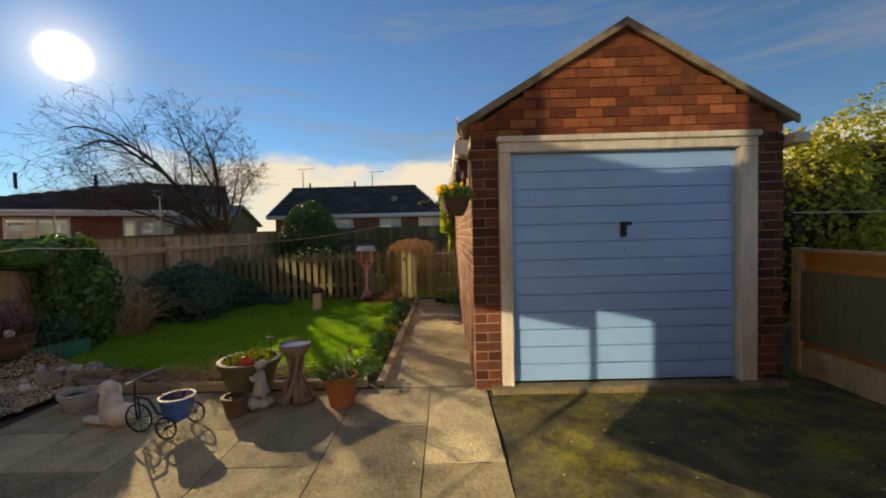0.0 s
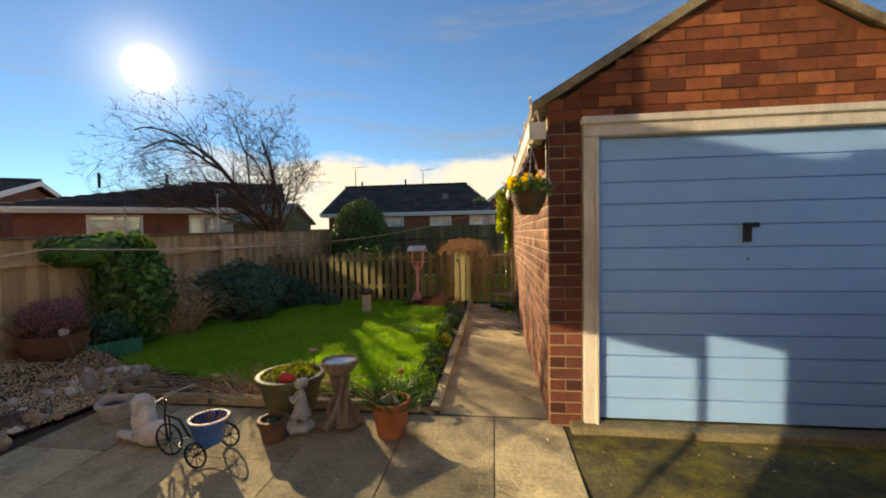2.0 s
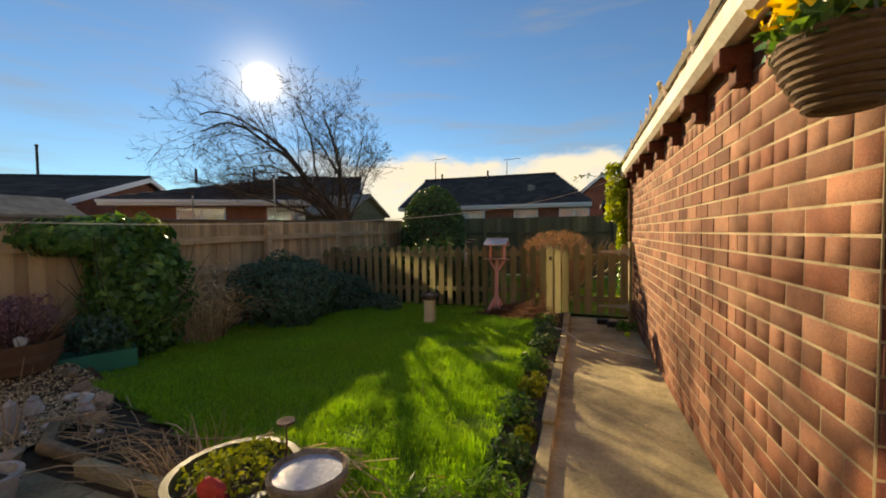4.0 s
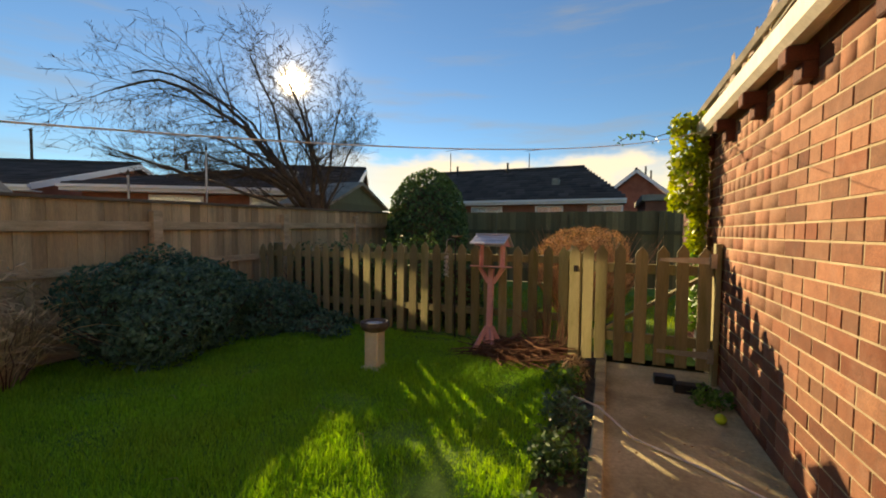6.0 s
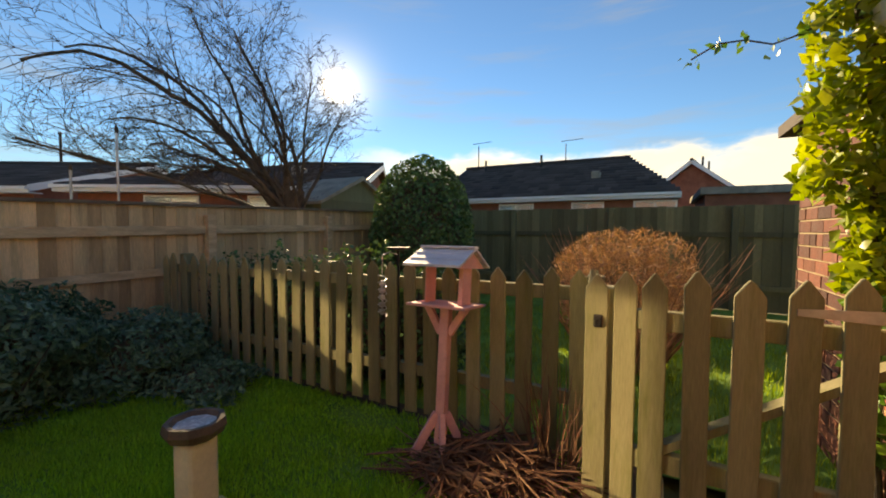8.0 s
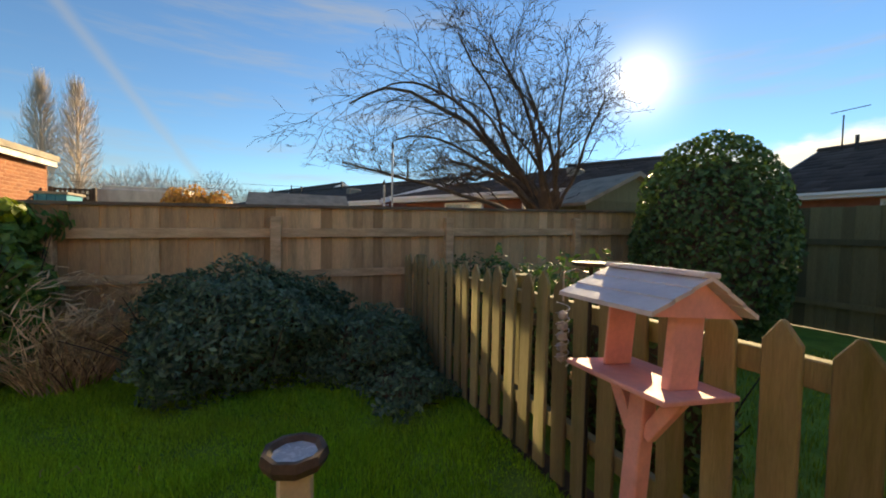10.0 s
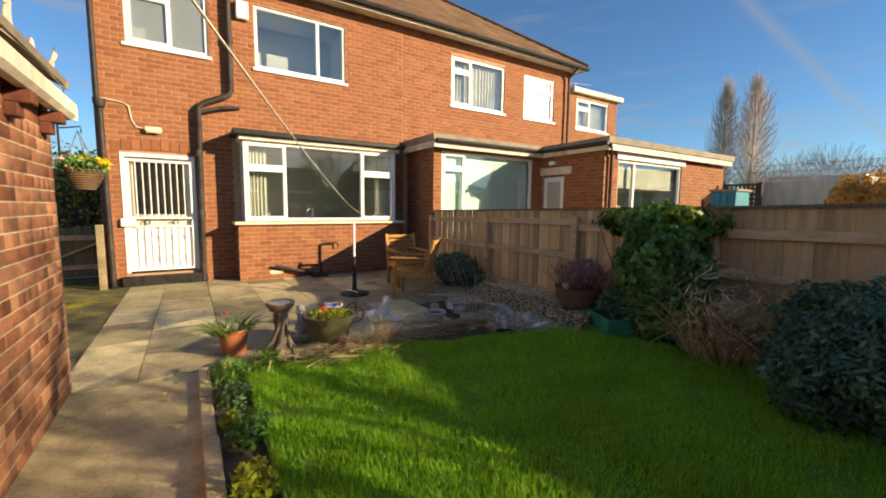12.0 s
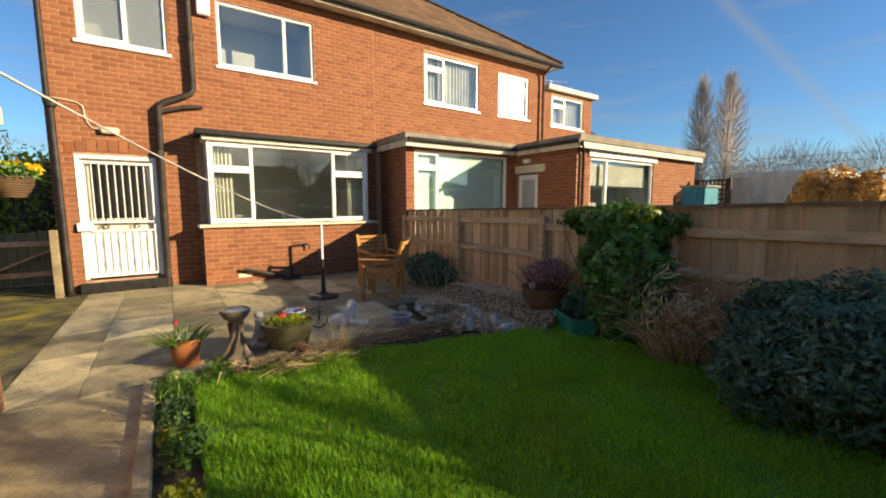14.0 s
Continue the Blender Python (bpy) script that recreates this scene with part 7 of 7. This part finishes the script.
p, nn = shell_points(bc + Vector((0, 0, 0.17)), (0.15, 0.14, 0.07), 500, 101, 0.6, 0.4, bc.z + 0.12)
part("foliage", leaf_cloud(p, 0.028, M_IVY, seed=101), M_IVY, hb)
p, nn = shell_points(bc + Vector((-0.03, -0.03, 0.2)), (0.13, 0.1, 0.06), 90, 102, 0.3, 0.4, bc.z + 0.17)
part("pansy_display", leaf_cloud(p, 0.036, M_YELLOW, seed=102, long=1.0), M_YELLOW, hb)
p, nn = shell_points(bc + Vector((0.09, 0.03, 0.2)), (0.06, 0.07, 0.05), 30, 103, 0.3, 0.4, bc.z + 0.15)
part("pale_pansy_display", leaf_cloud(p, 0.03, M_PINK, seed=103, long=1.0), M_PINK, hb)

bt = thing("bunting", "faded cloth bunting flags on a cord along the gutter", "bunting")
def cord_at(y):
    return 2.25 + 0.025 * math.sin((y - 3.2) * 2.7)


part("cord", MB().tube([(0.28, y, cord_at(y)) for y in np.linspace(3.2, 7.9, 40)] + [(0.3, 8.0, 2.16)], 0.004, 5).tube([(0.28, 3.2, cord_at(3.2)), (0.3, 3.2, 2.14)], 0.004, 5), M_ROPE, bt)
rr = random.Random(12)
for k in range(12):
    y = 3.55 + 0.37 * k
    fly, lift, skew = rr.uniform(-0.02, 0.07), rr.uniform(0.1, 0.19), rr.uniform(-0.12, -0.02)
    vs = []
    for i in range(6):
        for j in range(6):
            u, v = i / 5 - 0.5, j / 5
            w = 0.22 * (1 - v * 0.8)
            wave = 0.022 * math.sin(5.5 * v + k * 1.9) * v
            vs.append((0.28 - fly * v + 0.01 * math.sin(7 * u), y + u * w + skew * v + wave, cord_at(y + u * w) + lift * v + 0.02 * math.sin(6 * v + 4 * u + k)))
    fs = [(i * 6 + j, (i + 1) * 6 + j, (i + 1) * 6 + j + 1, i * 6 + j + 1) for i in range(5) for j in range(5)]
    part("flag", MB().add(vs, fs), M_FLAG, bt, smooth=True)

tb = tagged(part("tennis_ball", MB().blob((0.215, 7.22, 0.034), 0.033, 0.033, 0.033, 0.0, 0, 3), M_BALL, smooth=True), "bright yellow-green tennis ball on the path", "ball")
wd = thing("weed", "small green weed growing at the wall foot", "plant")
p, nn = shell_points((0.22, 7.5, 0.06), (0.13, 0.14, 0.08), 260, 105, 0.8, 0.4, 0.0)
part("foliage", leaf_cloud(p, 0.026, M_GREENPL, seed=105), M_GREENPL, wd)
bk = thing("dark_brick_stack", "dark bricks stacked by the gate foot", "bricks")
part("brick", MB().box(0.02, 0.24, 7.66, 7.76, 0.0, 0.07), M_BLACK, bk, bevel=0.006)
part("brick", MB().box(-0.1, 0.05, 7.8, 7.9, 0.0, 0.07), M_BLACK, bk, bevel=0.006)
tagged(part("garden_cable", MB().tube([(-0.66, 7.0, 0.12), (-0.5, 6.92, 0.11), (-0.3, 6.78, 0.012), (0.0, 6.6, 0.012), (0.2, 6.45, 0.012), (0.33, 6.36, 0.015)], 0.007, 6), M_ROPE, smooth=True), "pale cord lying across the path", "cord")
LINE = [(-3.65 + 0.48 * y, y, 1.66 - 0.205 * y + 0.031 * y * y) for y in np.linspace(2.3, 8.0, 30)]
tagged(part("washing_line", MB().tube([(-2.68, 1.05, 1.165)] + LINE + [(0.36, 8.3, 2.04)], 0.0021, 6), M_ROPE, smooth=True), "slack pale washing line from the parasol pole to the garage", "washing line")
tagged(part("washing_line", MB().tube([(3.16, 3.3, 1.48), (5.0, 3.5, 1.46), (9.0, 4.0, 1.5)], 0.005, 6), M_ROPE), "white washing line beyond the drive fence", "washing line")
aq = thing("plastic_tub", "pale aqua oval plastic tub against the drive fence", "tub")
part("tub", MB().lathe([(0.2, 0), (0.22, 0.01), (0.275, 0.25), (0.3, 0.255), (0.3, 0.275), (0.265, 0.27), (0.21, 0.03), (0.0, 0.025)], (3.27, 1.75, 0.0), 30, sx=0.42), M_AQUA, aq, smooth=True)

# ---- beyond the drive and beside the house ----
hg = thing("laurel_hedge", "tall sunlit yellow-green laurel hedge beyond the drive fence", "hedge")
pts, nrm = [], []
for k, (x, y, z, a, b, c) in enumerate(((4.6, 5.0, 1.3, 0.8, 0.9, 1.25), (5.6, 5.2, 1.45, 0.9, 0.9, 1.4), (6.7, 5.1, 1.5, 0.9, 0.9, 1.4), (7.8, 4.8, 1.5, 1.0, 0.9, 1.5), (9.0, 4.4, 1.5, 1.0, 0.9, 1.5), (5.2, 3.9, 0.9, 1.0, 0.5, 0.8), (7.2, 3.6, 0.9, 1.2, 0.5, 0.8))):
    p, nn = shell_points((x, y, z), (a, b, c), 9500, 110 + k, 0.35, 0.3)
    pts.append(p); nrm.append(nn)
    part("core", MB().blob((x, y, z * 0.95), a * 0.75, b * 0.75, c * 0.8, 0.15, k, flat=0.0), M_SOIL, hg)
part("foliage", leaf_cloud(np.concatenate(pts), 0.042, M_LEAFY, seed=111, normals=np.concatenate(nrm), long=1.8), M_LEAFY, hg)
sg = thing("side_gate", "weathered timber side gate with a diagonal brace", "gate")
for k in range(14):
    part("board", MB().box(0.84 + 0.135 * k, 0.84 + 0.135 * k + 0.122, -2.66, -2.64, 0.06, 1.0 + 0.02 * math.sin(k)), M_WOOD_DK, sg)
part("rail", MB().box(0.82, 2.75, -2.64, -2.6, 0.75, 0.84), M_WOOD_R, sg, bevel=0.004)
part("rail", MB().box(0.82, 2.75, -2.64, -2.6, 0.2, 0.29), M_WOOD_R, sg, bevel=0.004)
part("brace", MB().beam((0.9, -2.615, 0.75), (1.9, -2.615, 0.29), 0.035, 0.08, (0, 1, 0)), M_WOOD_R, sg)
tagged(part("gate_post", MB().box(0.76, 0.86, -1.42, -1.33, -0.02, 1.08), M_VERGE, bevel=0.008), "weathered timber post beside the drainpipe", "post")
rl = thing("iron_railing", "black iron railing with arched top behind the side gate", "railing")
part("top_rail", MB().tube([(0.8, -6.0, 1.75), (5.0, -6.0, 1.75)], 0.015, 6), M_BLACK, rl)
part("bottom_rail", MB().tube([(0.8, -6.0, 1.15), (5.0, -6.0, 1.15)], 0.015, 6), M_BLACK, rl)
for k in range(36):
    part("bar", MB().tube([(0.85 + 0.115 * k, -6.0, 0.6), (0.85 + 0.115 * k, -6.0, 1.75)], 0.008, 5), M_BLACK, rl)
part("plinth_wall", MB().box(0.8, 5.0, -6.1, -5.9, -0.05, 0.6), M_FARBRICK, rl)
fs_ = thing("flowering_bush", "yellow-green bush with yellow flowers beside the house", "bush")
pts, nrm = [], []
for k, (x, y, z, a, b, c) in enumerate(((2.0, -8.0, 1.5, 1.1, 0.9, 1.5), (3.8, -8.4, 1.6, 1.3, 1.0, 1.6), (6.0, -8.0, 1.9, 1.6, 1.0, 1.9))):
    p, nn = shell_points((x, y, z), (a, b, c), 2600, 130 + k, 0.4, 0.35)
    pts.append(p); nrm.append(nn)
    part("core", MB().blob((x, y, z * 0.95), a * 0.78, b * 0.78, c * 0.85, 0.15, k, flat=0.0), M_SOIL, fs_)
part("foliage", leaf_cloud(np.concatenate(pts), 0.08, M_LEAFY, seed=131, normals=np.concatenate(nrm), long=1.8), M_LEAFY, fs_)
p, nn = shell_points((2.2, -7.2, 2.7), (0.7, 0.4, 0.35), 160, 134, 0.5, 0.4)
part("flower_display", leaf_cloud(p, 0.08, M_YELLOW, seed=134, long=1.0), M_YELLOW, fs_)


# ---- houses and sheds beyond the fences ----
def bungalow(m, w, d, ez, rz, label, hip_l=False, hip_r=False, wins=()):
    """Eaves along its own x from 0 to w; the front at y=0 faces -y; depth d."""
    t = thing("bungalow", label, "bungalow")
    part("wall", MB().box(0.3, w - 0.3, 0.45, d - 0.45, -0.05, ez), M_FARBRICK, t)
    hl, hr = d * 0.42 * hip_l, d * 0.42 * hip_r
    faces = [[(0, 0, ez), (w, 0, ez), (w - hr, d / 2, rz), (hl, d / 2, rz)], [(w, d, ez), (0, d, ez), (hl, d / 2, rz), (w - hr, d / 2, rz)]]
    faces += [[(0, d, ez), (0, 0, ez), (hl, d / 2, rz)]] if hip_l else []
    faces += [[(w, 0, ez), (w, d, ez), (w - hr, d / 2, rz)]] if hip_r else []
    part("roof", roof_shell(faces, 0.1), M_ROOFDK, t, "dark grey tiled roof")
    tl = MB()
    n = 13
    for r in range(n):
        f0, f1 = r / n, (r + 1.12) / n
        tiled_slope(tl, (hl * f0 + 0.03, d / 2 * f0, ez + (rz - ez) * f0 + 0.01), (w - hr * f0 - 0.03, d / 2 * f0, ez + (rz - ez) * f0 + 0.01), (0, d / 2 * (f1 - f0), (rz - ez) * (f1 - f0)), 1, 0.42, 0.035)
    part("roof_tiles", raw_mesh("roof_tiles", tl.v, tl.f, M_ROOFDK), M_ROOFDK, t, kind="stuff")
    part("ridge", MB().tube([(hl, d / 2, rz + 0.05), (w - hr, d / 2, rz + 0.05)], 0.1, 6), M_ROOFDK, t)
    part("fascia", MB().box(0, w, -0.03, -0.005, ez - 0.2, ez - 0.02), M_WHITE, t)
    part("gutter", MB().box(0, w, -0.13, -0.032, ez - 0.1, ez - 0.01), M_WHITE, t)
    part("soffit", MB().box(0.02, w - 0.02, 0, 0.45, ez - 0.2, ez - 0.17), M_WHITE, t)
    for hp, x, s in ((hip_l, 0, 1), (hip_r, w, -1)):
        if not hp:
            g0 = MB().prism([(0.45, ez), (d - 0.45, ez), (d / 2, rz - 0.2)], x + s * 0.3, x + s * 0.5, "x")
            part("gable_wall", g0, M_FARBRICK, t)
            part("bargeboard", MB().beam((x + s * 0.01, 0, ez - 0.06), (x + s * 0.01, d / 2, rz - 0.06), 0.04, 0.2).beam((x + s * 0.01, d, ez - 0.06), (x + s * 0.01, d / 2, rz - 0.06), 0.04, 0.2), M_WHITE, t)
    for a, b in wins:
        wn = part("window", MB().box(a, b, 0.4, 0.45, ez - 1.35, ez - 0.25), M_WHITE, t)
        part("pane", MB().box(a + 0.07, (a + b) / 2 - 0.04, 0.385, 0.399, ez - 1.28, ez - 0.32), M_GLASS, wn)
        part("pane", MB().box((a + b) / 2 + 0.04, b - 0.07, 0.385, 0.399, ez - 1.28, ez - 0.32), M_GLASS, wn)
    for x, h in ((w * 0.13, 0.35), (w * 0.42, 0.4)):
        part("vent_pipe", MB().tube([(x, d / 2 - 0.4, rz - 0.3), (x, d / 2 - 0.4, rz + h)], 0.06, 8), M_BLACK, t)
    part("roof_vent", MB().box(w * 0.68, w * 0.68 + 0.35, d * 0.2, d * 0.27, ez + (rz - ez) * 0.4, ez + (rz - ez) * 0.4 + 0.35), M_FELT, t, bevel=0.05)
    t.matrix_basis = m
    return t


bungalow(pose(-9.75, 22.0, 0), 9.9, 8.0, 2.62, 4.5, "brick bungalow with a dark tiled roof behind the back fence", hip_r=0.55, wins=((3.2, 4.7), (6.2, 7.4), (8.4, 9.8)))
bungalow(pose(-15.5, 10.9, 0, 0, 0, 30), 8.6, 11.0, 2.5, 3.95, "brick bungalow with a hipped dark roof beyond the side fence", hip_l=True, wins=((2.2, 3.8), (5.2, 7.0)))
bungalow(pose(-16.8 - 13.9, 10.8 - 8.0, 0, 0, 0, 30), 16.0, 11.0, 2.5, 3.95, "brick bungalow with a gabled dark roof beyond the side fence", wins=((4.0, 6.2), (9.0, 11.0)))
bungalow(pose(4.5, 33.0, 0, 0, 0, 78), 9.0, 7.0, 2.6, 5.4, "far bungalow with a gable behind the garages", wins=())
bungalow(pose(-46, 1.0, 0, 0, 0, 24), 15.0, 10.0, 2.8, 5.0, "far dark-roofed bungalow down the row", wins=())
gr = thing("flat_garage", "low flat-roofed garage beside the bungalow", "garage")
part("wall", MB().box(0.9, 4.6, 23.0, 28.0, -0.05, 2.55), M_FARBRICK, gr)
part("roof", MB().box(0.75, 4.8, 22.8, 28.2, 2.55, 2.8), M_FELT, gr)


def shed(x0, x1, y0, y1, ez, rz, wall, roof_m, label, axis="y"):
    t = thing("garden_shed", label, "shed")
    part("wall", MB().box(x0, x1, y0, y1, -0.05, ez), wall, t)
    c = (y0 + y1) / 2
    part("roof", MB().prism([(y0 - 0.15, ez - 0.05), (c, rz), (y1 + 0.15, ez - 0.05), (y1 + 0.15, ez - 0.12), (c, rz - 0.1), (y0 - 0.15, ez - 0.12)], x0 - 0.15, x1 + 0.15, "x") if axis == "y" else
         MB().prism([(x0 - 0.15, ez - 0.05), ((x0 + x1) / 2, rz), (x1 + 0.15, ez - 0.05), (x1 + 0.15, ez - 0.12), ((x0 + x1) / 2, rz - 0.1), (x0 - 0.15, ez - 0.12)], y0 - 0.15, y1 + 0.15, "y"), roof_m, t)
    part("gable", MB().prism([(y0 + 0.02, ez), (c, rz - 0.08), (y1 - 0.02, ez)], x0 + 0.02, x1 - 0.02, "x") if axis == "y" else MB().prism([(x0 + 0.02, ez), ((x0 + x1) / 2, rz - 0.08), (x1 - 0.02, ez)], y0 + 0.02, y1 - 0.02, "y"), wall, t)
    return t


shed(-14.4, -12.6, 6.3, 8.75, 1.85, 2.3, M_FARBRICK, M_FELT, "low shed with a pale felt roof and reddish gable", "x")
shed(-8.7, -7.2, 12.8, 15.4, 1.95, 2.6, M_WOOD_DK, M_FELT, "pale roofed shed behind the bare tree")
bs_ = thing("garden_shed", "teal-blue painted flat-roofed shed beyond the neighbouring garden", "shed")
part("wall", MB().box(-11.9, -11.2, 2.44, 2.96, -0.05, 1.88), M_BLUESHED, bs_)
for k in range(4):
    part("cover_strip", MB().box(-11.2, -11.185, 2.46 + 0.14 * k, 2.5 + 0.14 * k, 0.0, 1.87), M_BLUESHED, bs_)
part("roof", MB().box(-11.95, -11.15, 2.4, 3.0, 1.88, 1.93), M_FELT, bs_, "grey felt roof")
tw = thing("trellis_screen", "dark brown timber trellis screen beside the blue shed", "trellis")
for y in (1.75, 2.6):
    part("post", MB().box(-13.56, -13.48, y - 0.04, y + 0.04, -0.05, 2.2), M_BARK, tw)
for k in range(8):
    part("slat", MB().box(-13.55, -13.525, 1.79 + 0.1 * k, 1.84 + 0.1 * k, 0.1, 2.18), M_BARK, tw)
for k in range(9):
    part("cross_slat", MB().box(-13.522, -13.50, 1.79, 2.56, 1.08 + 0.13 * k, 1.13 + 0.13 * k), M_BARK, tw)
cv = thing("static_caravan", "pale lavender-white caravan beyond the neighbouring garden", "caravan")
part("body", MB().box(-18.0, -14.4, 2.3, 4.5, 0.2, 2.37), M_WHITEP, cv, bevel=0.12, seg=3)
part("chassis", MB().box(-17.6, -14.6, 2.5, 4.3, -0.05, 0.2), M_BLACK, cv)
gh = thing("golden_hedge", "clipped golden-brown beech hedge beyond the fence", "hedge")
pts, nrm = [], []
for y in (4.85, 5.25, 5.65):
    p, nn = shell_points((-11.3, y, 1.1), (0.5, 0.42, 1.06), 2600, 141 + int(y * 10), 0.3, 0.14)
    pts.append(p); nrm.append(nn)
    part("core", MB().blob((-11.3, y, 1.05), 0.42, 0.36, 0.98, 0.08, y, flat=0.0), M_GOLDHEDGE, gh)
part("foliage", leaf_cloud(np.concatenate(pts), 0.05, M_GOLDHEDGE, seed=141, normals=np.concatenate(nrm)), M_GOLDHEDGE, gh)


# ---- far trees, poles, wires ----
def poplar(at, h, w, seed):
    t = thing("poplar", "tall narrow leafless poplar", "tree", "poplars")
    part("trunk", MB().tube([(at[0], at[1], 0), (at[0], at[1], h * 0.5), (at[0], at[1], h)], [0.3, 0.18, 0.03], 8), M_POPLAR, t)
    rng = random.Random(seed)
    mb = MB()
    for k in range(1700):
        z = h * (0.06 + 0.9 * rng.random())
        a = rng.uniform(0, 6.283)
        r = w * (0.5 + 0.5 * math.sin(math.pi * min(1, z / h * 0.95 + 0.05))) * rng.uniform(0.2, 1.0) * (1.0 if z < h * 0.8 else (1 - (z / h - 0.8) * 3.2))
        ln = rng.uniform(0.8, 2.2)
        p0 = Vector((at[0] + r * 0.4 * math.cos(a), at[1] + r * 0.4 * math.sin(a), z))
        mb.tube([p0, p0 + Vector((0.45 * r * math.cos(a), 0.45 * r * math.sin(a), ln * 0.5)), p0 + Vector((0.55 * r * math.cos(a) + rng.gauss(0, 0.12), 0.55 * r * math.sin(a) + rng.gauss(0, 0.12), ln))], [0.022, 0.015, 0.007], 3, cap=False)
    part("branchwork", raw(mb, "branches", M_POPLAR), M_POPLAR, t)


def away(yaw, dist):
    return (-0.55 - math.sin(radians(yaw)) * dist, 7.2 + math.cos(radians(yaw)) * dist)


poplar(away(113.3, 60), 16.3, 2.3, 1)
poplar(away(110.6, 60), 16.6, 2.6, 2)


def far_tree(at, h, seed, material):
    t = thing("distant_tree", "distant leafless tree in haze-pale colour", "tree", "distant trees")
    rng = random.Random(seed)
    mb = MB()
    part("trunk", MB().tube([(at[0], at[1], 0), (at[0], at[1], h * 0.5)], [0.25, 0.15], 6), material, t)
    for _ in range(800):
        d = Vector((rng.gauss(0, 1), rng.gauss(0, 1), rng.gauss(0.7, 0.7))).normalized()
        r = rng.uniform(0.3, 1.0)
        p0 = Vector((at[0], at[1], h * 0.42)) + Vector((d.x * h * 0.36 * r, d.y * h * 0.36 * r, d.z * h * 0.45 * r))
        q = p0 + Vector((d.x * 0.9, d.y * 0.9, d.z * 0.8 + 0.25)) + Vector((rng.gauss(0, 0.2), rng.gauss(0, 0.2), 0))
        mb.tube([p0, q], [0.02, 0.008], 3, cap=False)
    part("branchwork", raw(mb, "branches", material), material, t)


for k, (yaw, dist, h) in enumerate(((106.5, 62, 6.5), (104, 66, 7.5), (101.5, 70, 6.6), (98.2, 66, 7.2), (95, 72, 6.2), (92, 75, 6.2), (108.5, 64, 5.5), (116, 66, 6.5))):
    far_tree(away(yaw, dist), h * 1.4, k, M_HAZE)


def pole(at, h, r, label):
    t = thing("telegraph_pole", label, "pole")
    part("shaft", MB().tube([(*at, 0), (*at, h)], [r * 1.2, r], 8), M_STEEL if r < 0.03 else M_BARK, t)
    part("cap", MB().lathe([(r * 1.5, h), (r * 1.5, h + 0.05), (0.0, h + 0.12)], (*at, 0), 8), M_BARK, t)


pole((-0.5 - 28 * math.sin(radians(69)), 4.76 + 28 * math.cos(radians(69))), 5.9, 0.06, "slim dark post above the bungalow roofs")
pole((-6.05, 8.48), 2.36, 0.013, "slim pale post rising behind the fence")
pole((-8.92, 9.04), 2.2, 0.02, "short pale post rising behind the fence")
for dz in (0.0, 0.5):
    a, b = Vector((*away(125, 45), 4.6 + dz)), Vector((*away(70, 40), 4.7 + dz))
    tagged(part("overhead_wire", MB().tube([a.lerp(b, f) - Vector((0, 0, 1.2 * f * (1 - f))) for f in np.linspace(0, 1, 16)], 0.016, 4), M_BLACK), "thin distant overhead wire", "wire")
for x, z in ((-9.0, 5.7), (-4.5, 5.4)):
    ae = thing("roof_aerial", "thin television aerial above the roofs", "aerial")
    part("mast", MB().tube([(x, 25.9, 4.3), (x, 25.9, z)], 0.025, 6), M_BLACK, ae)
    part("boom", MB().tube([(x - 0.1, 25.3, z), (x + 0.8, 25.7, z + 0.12)], 0.015, 5), M_BLACK, ae)
